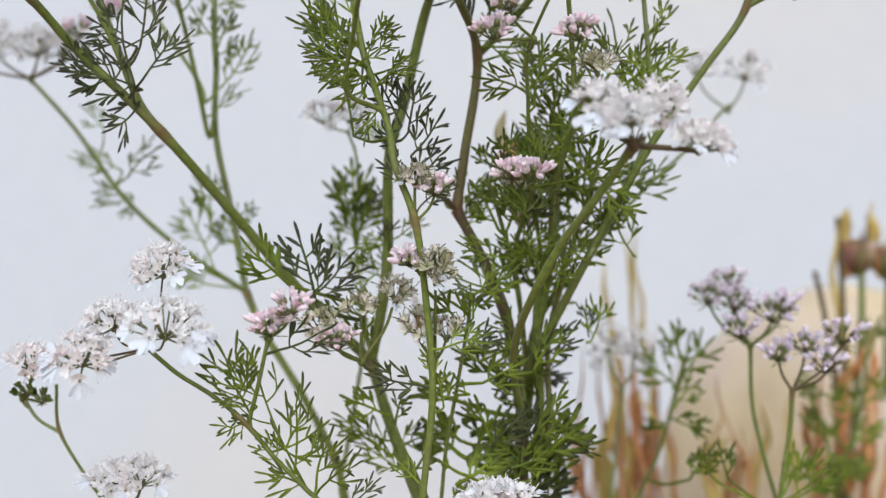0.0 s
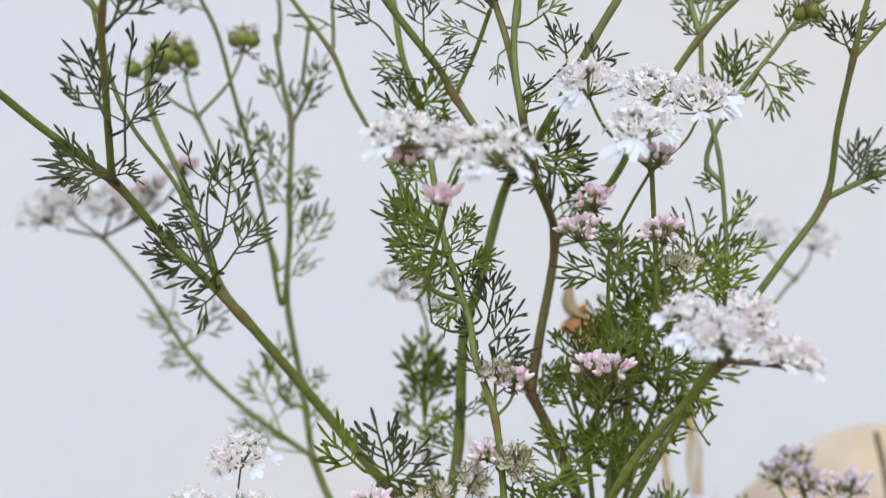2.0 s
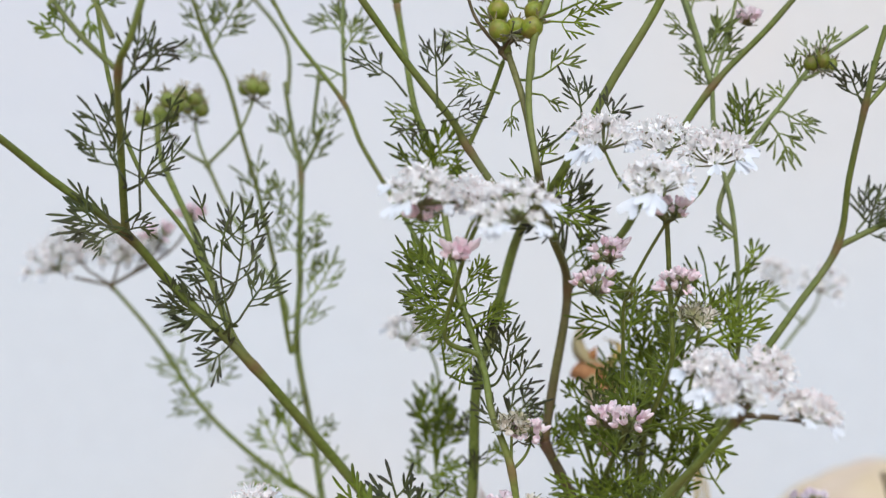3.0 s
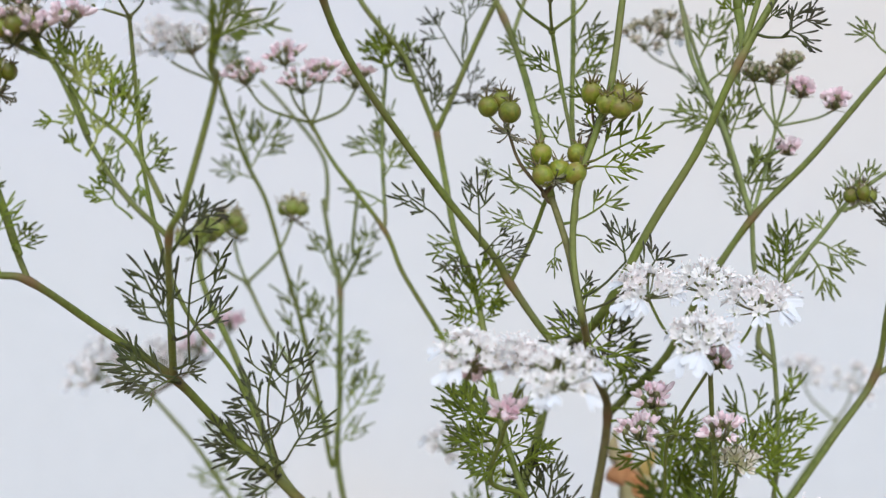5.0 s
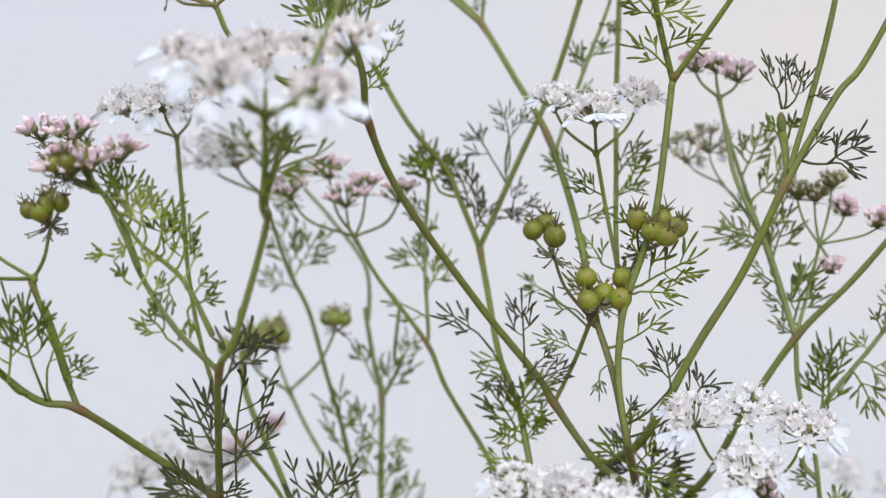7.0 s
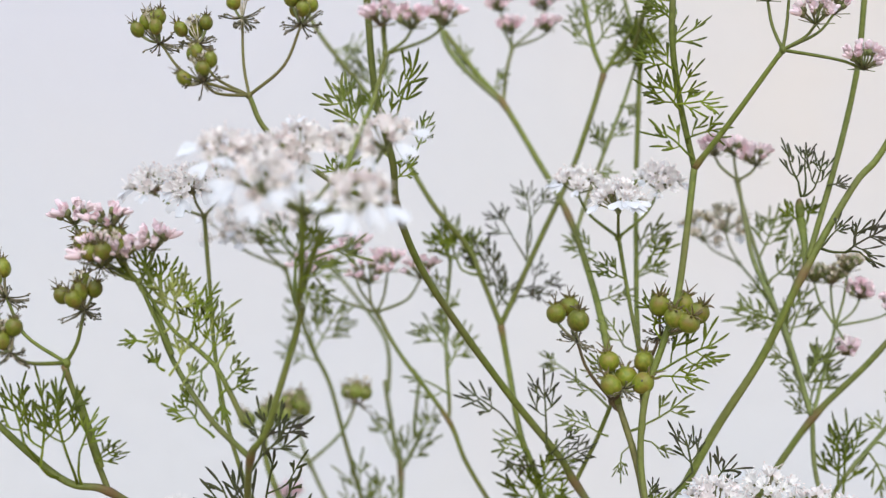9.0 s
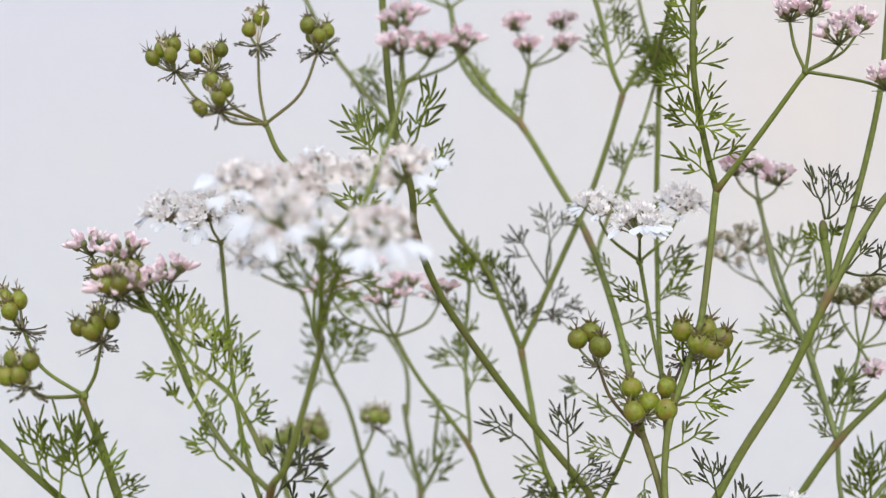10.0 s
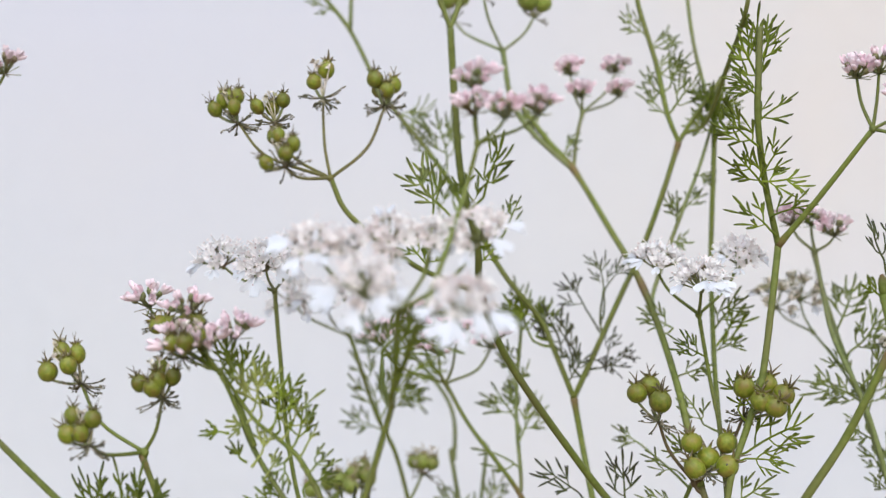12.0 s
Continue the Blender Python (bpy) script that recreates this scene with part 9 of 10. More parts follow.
head = umbel(lilac, (0.0731, 0.3180, 0.3093), "dense umbel of lilac pink buds", [(0.0635, 0.3200, 0.3188), (0.0689, 0.3240, 0.3215), (0.0696, 0.3120, 0.3112), (0.0776, 0.3160, 0.3151), (0.0693, 0.3180, 0.3176), (0.0815, 0.3220, 0.3170)], STEM, 0.00055)
umbellet_buds(head, (0.0635, 0.3200, 0.3188), (0, -0.5, 1), 0.00603, 581, LILAC)
umbellet_buds(head, (0.0689, 0.3240, 0.3215), (0, -0.5, 1), 0.00611, 582, LILAC)
umbellet_buds(head, (0.0696, 0.3120, 0.3112), (0, -0.5, 1), 0.00588, 583, LILAC)
umbellet_buds(head, (0.0776, 0.3160, 0.3151), (0, -0.5, 1), 0.00677, 584, LILAC)
umbellet_buds(head, (0.0693, 0.3180, 0.3176), (0, -0.5, 1), 0.00545, 585, LILAC)
umbellet_buds(head, (0.0815, 0.3220, 0.3170), (0, -0.5, 1), 0.00552, 586, LILAC)
leaf(lilac, (0.0577, 0.3300, 0.2974), (0.0465, 0.3300, 0.3042), LEAF, 587, wide=0.77, broad=1.3)
leaf(lilac, (0.0584, 0.3300, 0.3002), (0.0663, 0.3324, 0.3100), LEAF, 588, wide=0.77, broad=1.3, foot=(0.0579, 0.3300, 0.2992))
leaf(lilac, (0.0564, 0.3300, 0.2903), (0.0659, 0.3282, 0.2879), LEAF, 589, wide=0.77, broad=1.3, foot=(0.0554, 0.3300, 0.2899))
leaf(lilac, (0.0591, 0.3300, 0.3030), (0.0562, 0.3306, 0.3141), LEAF, 590, wide=0.77, broad=1.3, foot=(0.0587, 0.3300, 0.3021))
leaf(lilac, (0.0571, 0.3300, 0.2931), (0.0651, 0.3330, 0.3000), LEAF, 591, wide=0.77, broad=1.3, foot=(0.0560, 0.3300, 0.2922))
leaf(lilac, (0.0551, 0.3300, 0.2875), (0.0493, 0.3288, 0.2903), LEAF, 592, wide=0.77, broad=1.3)
leaf(lilac, (0.0593, 0.3200, 0.2767), (0.0662, 0.3212, 0.2848), LEAF, 593, wide=0.77, broad=1.3, foot=(0.0501, 0.3300, 0.2748))
leaf(lilac, (0.0657, 0.3100, 0.2772), (0.0600, 0.3070, 0.2853), LEAF, 594, wide=0.77, broad=1.3, foot=(0.0786, 0.3101, 0.2721))
leaf(lilac, (0.0670, 0.3100, 0.2785), (0.0642, 0.3094, 0.2877), LEAF, 595, wide=0.77, broad=1.3, foot=(0.0786, 0.3101, 0.2721))
leaf(lilac, (0.0800, 0.3100, 0.2762), (0.0868, 0.3118, 0.2865), LEAF, 596, wide=0.77, broad=1.3, foot=(0.0789, 0.3099, 0.2749))
leaf(lilac, (0.0813, 0.3100, 0.2749), (0.0896, 0.3076, 0.2859), LEAF, 597, wide=0.77, broad=1.3, foot=(0.0787, 0.3100, 0.2735))
leaf(lilac, (0.0857, 0.3120, 0.2759), (0.0921, 0.3120, 0.2813), LEAF, 598, wide=0.77, broad=1.3, foot=(0.0787, 0.3100, 0.2735))
stem(lilac, [(0.0770, 0.3375, -0.0040), (0.0849, 0.3488, 0.1055), (0.0927, 0.3600, 0.2149), (0.1042, 0.3600, 0.2649), (0.1074, 0.3600, 0.2787), (0.1115, 0.3620, 0.2907), (0.1137, 0.3650, 0.3058)], 0.00096, 0.00044)
stem(lilac, [(0.0991, 0.3399, -0.0040), (0.1057, 0.3523, 0.1059), (0.1122, 0.3648, 0.2158), (0.1029, 0.3550, 0.2658), (0.1001, 0.3520, 0.2812), (0.0951, 0.3500, 0.2947)], 0.00068, 0.00037)
leaf(lilac, (0.1130, 0.3650, 0.3027), (0.1166, 0.3674, 0.3151), LEAF, 599, wide=0.69, broad=1.5, foot=(0.1132, 0.3642, 0.3020))
leaf(lilac, (0.1121, 0.3640, 0.2905), (0.1175, 0.3622, 0.3015), LEAF, 600, wide=0.69, broad=1.5, foot=(0.1113, 0.3618, 0.2896))
leaf(lilac, (0.1111, 0.3630, 0.2890), (0.1036, 0.3636, 0.2965), LEAF, 601, wide=0.69, broad=1.5, foot=(0.1108, 0.3615, 0.2880))
leaf(lilac, (0.1081, 0.3600, 0.2802), (0.1172, 0.3630, 0.2876), LEAF, 602, wide=0.69, broad=1.5, foot=(0.1075, 0.3600, 0.2792))
leaf(lilac, (0.1074, 0.3600, 0.2787), (0.0995, 0.3588, 0.2878), LEAF, 603, wide=0.69, broad=1.5)
leaf(lilac, (0.1054, 0.3580, 0.2713), (0.1147, 0.3592, 0.2774), LEAF, 604, wide=0.69, broad=1.5, foot=(0.1054, 0.3600, 0.2702))
leaf(lilac, (0.0958, 0.3500, 0.2917), (0.0921, 0.3470, 0.3008), LEAF, 605, wide=0.69, broad=1.5, foot=(0.0966, 0.3506, 0.2908))
leaf(lilac, (0.0983, 0.3510, 0.2842), (0.0937, 0.3504, 0.2916), LEAF, 606, wide=0.69, broad=1.5, foot=(0.0996, 0.3517, 0.2829))
leaf(lilac, (0.1001, 0.3520, 0.2797), (0.1073, 0.3538, 0.2706), LEAF, 607, wide=0.69, broad=1.5)
leaf(lilac, (0.1032, 0.3550, 0.2673), (0.0966, 0.3526, 0.2765), LEAF, 608, wide=0.69, broad=1.5, foot=(0.1029, 0.3550, 0.2658))
stem(lilac, [(0.0450, 0.3448, 0.2937), (0.0451, 0.3449, 0.2945), (0.0452, 0.3450, 0.2957)], 0.00044, 0.00038, PALE_STEM)
head = umbel(lilac, (0.0452, 0.3450, 0.2957), "faded white umbel", [(0.0414, 0.3450, 0.3059), (0.0487, 0.3450, 0.3045)], PALE_STEM, 0.00044)
umbellet_white(head, (0.0414, 0.3450, 0.3059), (0, -0.85, 1), 0.00741, 609, (-0.35, -0.35, 0.0), 0.7, count=9)
umbellet_white(head, (0.0487, 0.3450, 0.3045), (0, -0.85, 1), 0.00741, 610, (0.37, -0.35, 0.0), 0.7, count=9)
stem(lilac, [(0.0519, 0.3216, -0.0040), (0.0440, 0.3248, 0.1066), (0.0361, 0.3281, 0.2171), (0.0422, 0.3400, 0.2671), (0.0437, 0.3430, 0.2798), (0.0452, 0.3450, 0.2957)], 0.00052, 0.00042, PALE_STEM)
# withered plants and a stone in front of the wall
withered = thing("withered_plant", 0.14, 0.40, "withered brown plant with curled dry leaves and a red seed head", "dry plant")
stem(withered, [(0.1236, 0.3950, -0.0040), (0.1177, 0.3925, 0.1036), (0.1117, 0.3900, 0.2113), (0.1155, 0.3900, 0.2613), (0.1183, 0.3900, 0.2993), (0.1190, 0.3900, 0.3142), (0.1188, 0.3900, 0.3274)], 0.00150, 0.00095)
stem(withered, [(0.1290, 0.3991, -0.0040), (0.1219, 0.3987, 0.1036), (0.1149, 0.3983, 0.2112), (0.1122, 0.3900, 0.2612), (0.1106, 0.3850, 0.2914), (0.1059, 0.3800, 0.3144), (0.1029, 0.3800, 0.3272)], 0.00120, 0.00079, BROWN_STEM)
stem(withered, [(0.1270, 0.3967, -0.0040), (0.1204, 0.3950, 0.1036), (0.1139, 0.3933, 0.2113), (0.1138, 0.3900, 0.2613), (0.1138, 0.3880, 0.2912), (0.1119, 0.3850, 0.3241), (0.1104, 0.3850, 0.3429)], 0.00135, 0.00081, BROWN_STEM)
stem(withered, [(0.1188, 0.3900, 0.3274), (0.1209, 0.3920, 0.3358), (0.1225, 0.3950, 0.3442)], 0.00068, 0.00096, BROWN_STEM)
dry_leaf(withered, [(0.1141, 0.3850, 0.2622), (0.1115, 0.3820, 0.2820), (0.1132, 0.3800, 0.3016), (0.1157, 0.3780, 0.3082)], 0.0050, DRY, 611, 0.3)
dry_leaf(withered, [(0.1080, 0.3800, 0.2629), (0.1027, 0.3780, 0.2760), (0.0997, 0.3760, 0.2826), (0.0998, 0.3800, 0.2917)], 0.0024, DRY, 612, 0.3)
dry_leaf(withered, [(0.1190, 0.3850, 0.2623), (0.1206, 0.3830, 0.2789), (0.1202, 0.3850, 0.2981), (0.1239, 0.3900, 0.3143)], 0.0043, DRY, 613, 0.3)
dry_leaf(withered, [(0.1115, 0.3830, 0.3079), (0.1092, 0.3840, 0.3241), (0.1095, 0.3840, 0.3355), (0.1108, 0.3850, 0.3450)], 0.0018, STRAW, 614, 0.3)
dry_leaf(withered, [(0.1125, 0.3800, 0.2920), (0.1129, 0.3820, 0.3079), (0.1093, 0.3840, 0.3175), (0.1062, 0.3850, 0.3256)], 0.0014, STRAW, 615, 0.3)
dry_leaf(withered, [(0.1093, 0.3850, 0.2620), (0.1127, 0.3800, 0.2727), (0.1176, 0.3750, 0.2783), (0.1193, 0.3700, 0.2775)], 0.0036, DRY, 616, 0.3)


def seed_head(plant, c, r, seed):
    """A dry flower head: a blunt ribbed core in a cup of withered sepals whose tips stand up and curl."""
    rng = random.Random(seed)
    c = Vector(c)
    sh = Shape()
    ball(sh, c, (0.1, -0.1, 1), r, r * 1.15, 16, 10, 0.0, 0.16)
    core = part("seed_head", sh, CRIMSON, plant, "dry dark red seed head")
    for k in range(7):
        a = k * 0.9 + rng.uniform(-0.3, 0.3)
        d = Vector((math.cos(a), math.sin(a), 0))
        sh = Shape()
        strip(sh, [c + d * r * 0.3 - Vector((0, 0, r * 1.2)), c + d * r * 1.05 - Vector((0, 0, r * 0.3)), c + d * r * 1.1 + Vector((0, 0, r * rng.uniform(0.3, 0.8))), c + d * r * rng.uniform(0.7, 1.5) + Vector((0, 0, r * rng.uniform(0.9, 2.0)))], r * 0.75, 0.5, seed + k)
        part("sepal", sh, (TAN, DRY, OLIVE_STEM)[k % 3], core)


seed_head(withered, (0.1167, 0.3900, 0.3320), 0.0044, 1500)
seed_head(withered, (0.1271, 0.3920, 0.3305), 0.0042, 1520)
stem(withered, [(0.1277, 0.3950, 0.2907), (0.1275, 0.3940, 0.3108), (0.1270, 0.3920, 0.3259)], 0.0010, 0.0008)
sh = Shape()
strip(sh, [(0.1138, 0.3900, 0.3334), (0.1138, 0.3900, 0.3414), (0.1148, 0.3900, 0.3474)], 0.004, 0.6, 1495)
part("bract", sh, STRAW, withered)
sh = Shape()
strip(sh, [(0.1211, 0.3900, 0.3352), (0.1211, 0.3900, 0.3432), (0.1221, 0.3900, 0.3492)], 0.004, 0.6, 1540)
part("bract", sh, STRAW, withered)
sh = Shape()
strip(sh, [(0.1245, 0.3900, 0.3261), (0.1245, 0.3900, 0.3341), (0.1255, 0.3900, 0.3401)], 0.004, 0.6, 1560)
part("bract", sh, STRAW, withered)
straw = thing("straw_clump", 0.075, 0.40, "clump of dry yellow and rust brown straw leaves", "dry plant")
dry_leaf(straw, [(0.0575, 0.4000, 0.2582), (0.0588, 0.4000, 0.2889), (0.0559, 0.4000, 0.3128), (0.0535, 0.4000, 0.3316), (0.0509, 0.4000, 0.3452)], 0.0017, STRAW, 617, 0.3)
dry_leaf(straw, [(0.0524, 0.4000, 0.2580), (0.0503, 0.4000, 0.2887), (0.0475, 0.4000, 0.3058), (0.0447, 0.4000, 0.3229)], 0.0017, STRAW, 618, 0.3)
dry_leaf(straw, [(0.0655, 0.3900, 0.2585), (0.0645, 0.3900, 0.2701), (0.0594, 0.3900, 0.2833), (0.0526, 0.3900, 0.2914)], 0.0021, STRAW, 619, 0.3)
dry_leaf(straw, [(0.0509, 0.3850, 0.2591), (0.0475, 0.3850, 0.2738), (0.0423, 0.3850, 0.2901), (0.0418, 0.3850, 0.3065)], 0.0019, DRY, 620, 0.3)
dry_leaf(straw, [(0.0547, 0.3900, 0.2582), (0.0504, 0.3900, 0.2731), (0.0477, 0.3900, 0.2864), (0.0492, 0.3900, 0.2997), (0.0466, 0.3900, 0.3097)], 0.0025, DRY, 621, 0.3)
dry_leaf(straw, [(0.0628, 0.3950, 0.2575), (0.0584, 0.3950, 0.2725), (0.0549, 0.3950, 0.2859), (0.0581, 0.3950, 0.2995)], 0.0020, DRY, 622, 0.3)
dry_leaf(straw, [(0.0866, 0.3800, 0.2608), (0.0824, 0.3800, 0.2752), (0.0783, 0.3800, 0.2848), (0.0749, 0.3800, 0.2961)], 0.0032, DRY, 623, 0.3)
dry_leaf(straw, [(0.0794, 0.3800, 0.2606), (0.0824, 0.3800, 0.2704), (0.0798, 0.3750, 0.2823)], 0.0035, DRY, 624, 0.3)
dry_leaf(straw, [(0.0337, 0.3700, 0.2614), (0.0352, 0.3700, 0.2725), (0.0319, 0.3700, 0.2819)], 0.0020, DRY, 625, 0.3)
dry_leaf(bushy, [(0.0217, 0.2995, 0.3400), (0.0190, 0.3200, 0.3500), (0.0165, 0.3330, 0.3560), (0.0150, 0.3350, 0.3620), (0.0160, 0.3360, 0.3660)], 0.0100, TAN, 626, 0.4)
dry_leaf(bushy, [(0.0190, 0.3200, 0.3500), (0.0195, 0.3320, 0.3540), (0.0205, 0.3350, 0.3590), (0.0190, 0.3370, 0.3640)], 0.0085, STRAW, 627, 0.4)
dry_leaf(bushy, [(0.0190, 0.3200, 0.3500), (0.0135, 0.3310, 0.3535), (0.0125, 0.3350, 0.3580), (0.0140, 0.3340, 0.3620)], 0.0075, DRY, 628, 0.4)
dry_leaf(straw, [(0.0529, 0.3900, 0.3058), (0.0516, 0.3900, 0.3222), (0.0505, 0.3900, 0.3321), (0.0487, 0.3900, 0.3403)], 0.0015, STRAW, 628, 0.3)
dry_leaf(straw, [(0.0465, 0.3850, 0.3063), (0.0437, 0.3850, 0.3192), (0.0442, 0.3850, 0.3290), (0.0424, 0.3850, 0.3354)], 0.0018, STRAW, 629, 0.3)
dry_leaf(straw, [(-0.0073, 0.3700, 0.3062), (-0.0100, 0.3700, 0.3155), (-0.0142, 0.3700, 0.3232)], 0.0034, DRY, 630, 0.3)
boulder("stone", (0.132, 0.475, 0.25), (0.062, 0.05, 0.072), STONE, 3, "rounded tan and pinkish sandstone near the wall")
dry_leaf(straw, [(0.0385, 0.3730, 0.2594), (0.0370, 0.3730, 0.2775), (0.0358, 0.3730, 0.2886), (0.0370, 0.3690, 0.3085)], 0.0016, DRY, 631, 0.5)
dry_leaf(straw, [(0.0466, 0.3940, 0.2556), (0.0457, 0.3940, 0.2640), (0.0462, 0.3940, 0.2758), (0.0492, 0.3900, 0.2862)], 0.0027, STRAW, 632, 0.5)
dry_leaf(straw, [(0.0908, 0.4080, 0.2540), (0.0858, 0.4080, 0.2546), (0.0840, 0.4080, 0.2667), (0.0938, 0.4040, 0.2698)], 0.0028, STRAW, 633, 0.5)
dry_leaf(straw, [(0.0618, 0.4120, 0.2526), (0.0612, 0.4120, 0.2705), (0.0623, 0.4120, 0.2828), (0.0640, 0.4080, 0.3028)], 0.0024, DRY, 634, 0.5)
dry_leaf(straw, [(0.0795, 0.3710, 0.2607), (0.0798, 0.3710, 0.2620), (0.0806, 0.3710, 0.2730), (0.0800, 0.3670, 0.2764)], 0.0034, DRY, 635, 0.5)
dry_leaf(straw, [(0.0562, 0.3700, 0.2604), (0.0522, 0.3700, 0.2801), (0.0507, 0.3700, 0.2911), (0.0573, 0.3660, 0.3127)], 0.0017, DRY, 636, 0.5)
dry_leaf(straw, [(0.0492, 0.3610, 0.2619), (0.0478, 0.3610, 0.2657), (0.0463, 0.3610, 0.2764), (0.0476, 0.3570, 0.2825)], 0.0021, DRY, 637, 0.5)
dry_leaf(straw, [(0.0540, 0.4040, 0.2539), (0.0548, 0.4040, 0.2717), (0.0552, 0.4040, 0.2838), (0.0523, 0.4000, 0.3036)], 0.0027, DRY, 638, 0.5)
dry_leaf(withered, [(0.1027, 0.3680, 0.2618), (0.1019, 0.3680, 0.2780), (0.1017, 0.3680, 0.2889), (0.1020, 0.3640, 0.3069)], 0.0018, DRY, 639, 0.5)
dry_leaf(straw, [(0.0741, 0.3620, 0.2623), (0.0714, 0.3620, 0.2656), (0.0695, 0.3620, 0.2763), (0.0732, 0.3580, 0.2819)], 0.0030, STRAW, 640, 0.5)
dry_leaf(straw, [(0.0740, 0.3670, 0.2614), (0.0725, 0.3670, 0.2694), (0.0725, 0.3670, 0.2803), (0.0754, 0.3630, 0.2905)], 0.0020, DRY, 641, 0.5)
dry_leaf(withered, [(0.1175, 0.4140, 0.2535), (0.1190, 0.4140, 0.2658), (0.1188, 0.4140, 0.2781), (0.1140, 0.4100, 0.2924)], 0.0028, STRAW, 642, 0.5)
dry_leaf(straw, [(0.0910, 0.4060, 0.2544), (0.0929, 0.4060, 0.2644), (0.0948, 0.4060, 0.2766), (0.0913, 0.4020, 0.2886)], 0.0028, STRAW, 643, 0.5)
dry_leaf(withered, [(0.1271, 0.4140, 0.2537), (0.1270, 0.4140, 0.2620), (0.1279, 0.4140, 0.2743), (0.1274, 0.4100, 0.2845)], 0.0036, DRY, 644, 0.5)
dry_leaf(withered, [(0.1026, 0.3830, 0.2590), (0.1066, 0.3830, 0.2701), (0.1083, 0.3830, 0.2815), (0.0987, 0.3790, 0.2945)], 0.0017, STRAW, 645, 0.5)
dry_leaf(straw, [(0.0562, 0.3710, 0.2602), (0.0555, 0.3710, 0.2651), (0.0552, 0.3710, 0.2761), (0.0561, 0.3670, 0.2831)], 0.0028, DRY, 646, 0.5)
dry_leaf(straw, [(0.0662, 0.3890, 0.2570), (0.0636, 0.3890, 0.2755), (0.0628, 0.3890, 0.2871), (0.0668, 0.3850, 0.3076)], 0.0027, DRY, 647, 0.5)
dry_leaf(straw, [(0.0588, 0.4040, 0.2540), (0.0610, 0.4040, 0.2682), (0.0626, 0.4040, 0.2803), (0.0585, 0.4000, 0.2964)], 0.0029, DRY, 648, 0.5)
dry_leaf(straw, [(0.0550, 0.3880, 0.2570), (0.0527, 0.3880, 0.2612), (0.0509, 0.3880, 0.2727), (0.0538, 0.3840, 0.2793)], 0.0033, STRAW, 649, 0.5)
dry_leaf(withered, [(0.1136, 0.3690, 0.2619), (0.1154, 0.3690, 0.2694), (0.1170, 0.3690, 0.2804), (0.1134, 0.3650, 0.2898)], 0.0015, DRY, 650, 0.5)
dry_leaf(withered, [(0.1115, 0.4140, 0.2534), (0.1116, 0.4140, 0.2688), (0.1108, 0.4140, 0.2811), (0.1083, 0.4100, 0.2984)], 0.0019, STRAW, 651, 0.5)
dry_leaf(withered, [(0.1001, 0.3620, 0.2629), (0.1000, 0.3620, 0.2814), (0.0993, 0.3620, 0.2921), (0.0972, 0.3580, 0.3124)], 0.0025, DRY, 652, 0.5)
dry_leaf(straw, [(0.0463, 0.3680, 0.2605), (0.0440, 0.3680, 0.2669), (0.0422, 0.3680, 0.2778), (0.0453, 0.3640, 0.2862)], 0.0031, STRAW, 653, 0.5)
dry_leaf(straw, [(0.0421, 0.4150, 0.2516), (0.0430, 0.4150, 0.2588), (0.0416, 0.4150, 0.2712), (0.0372, 0.4110, 0.2805)], 0.0017, DRY, 654, 0.5)
dry_leaf(straw, [(0.0416, 0.3800, 0.2581), (0.0368, 0.3800, 0.2634), (0.0351, 0.3800, 0.2747), (0.0442, 0.3760, 0.2824)], 0.0026, DRY, 655, 0.5)
dry_leaf(straw, [(0.0834, 0.4050, 0.2544), (0.0785, 0.4050, 0.2620), (0.0760, 0.4050, 0.2741), (0.0842, 0.4010, 0.2842)], 0.0016, STRAW, 656, 0.5)
dry_leaf(straw, [(0.0483, 0.3760, 0.2591), (0.0482, 0.3760, 0.2656), (0.0489, 0.3760, 0.2769), (0.0492, 0.3720, 0.2855)], 0.0026, STRAW, 657, 0.5)
dry_leaf(straw, [(0.0474, 0.4160, 0.2515), (0.0499, 0.4160, 0.2702), (0.0520, 0.4160, 0.2827), (0.0478, 0.4120, 0.3033)], 0.0025, STRAW, 658, 0.5)
dry_leaf(straw, [(0.0549, 0.3900, 0.2566), (0.0533, 0.3900, 0.2768), (0.0519, 0.3900, 0.2884), (0.0527, 0.3860, 0.3105)], 0.0023, DRY, 659, 0.5)
dry_leaf(straw, [(0.0818, 0.3800, 0.2591), (0.0831, 0.3800, 0.2652), (0.0841, 0.3800, 0.2766), (0.0812, 0.3760, 0.2846)], 0.0034, STRAW, 660, 0.5)
dry_leaf(withered, [(0.1041, 0.4010, 0.2557), (0.1009, 0.4010, 0.2738), (0.0999, 0.4010, 0.2857), (0.1053, 0.3970, 0.3059)], 0.0025, STRAW, 661, 0.5)
dry_leaf(straw, [(0.0474, 0.3870, 0.2570), (0.0443, 0.3870, 0.2637), (0.0428, 0.3870, 0.2752), (0.0483, 0.3830, 0.2844)], 0.0033, STRAW, 662, 0.5)
dry_leaf(withered, [(0.1287, 0.4030, 0.2559), (0.1304, 0.4030, 0.2722), (0.1318, 0.4030, 0.2842), (0.1281, 0.3990, 0.3023)], 0.0025, DRY, 663, 0.5)
dry_leaf(straw, [(0.0736, 0.3770, 0.2595), (0.0736, 0.3770, 0.2622), (0.0720, 0.3770, 0.2734), (0.0699, 0.3730, 0.2782)], 0.0024, DRY, 664, 0.5)
dry_leaf(straw, [(0.0425, 0.3770, 0.2587), (0.0448, 0.3770, 0.2789), (0.0466, 0.3770, 0.2902), (0.0421, 0.3730, 0.3120)], 0.0027, STRAW, 665, 0.5)
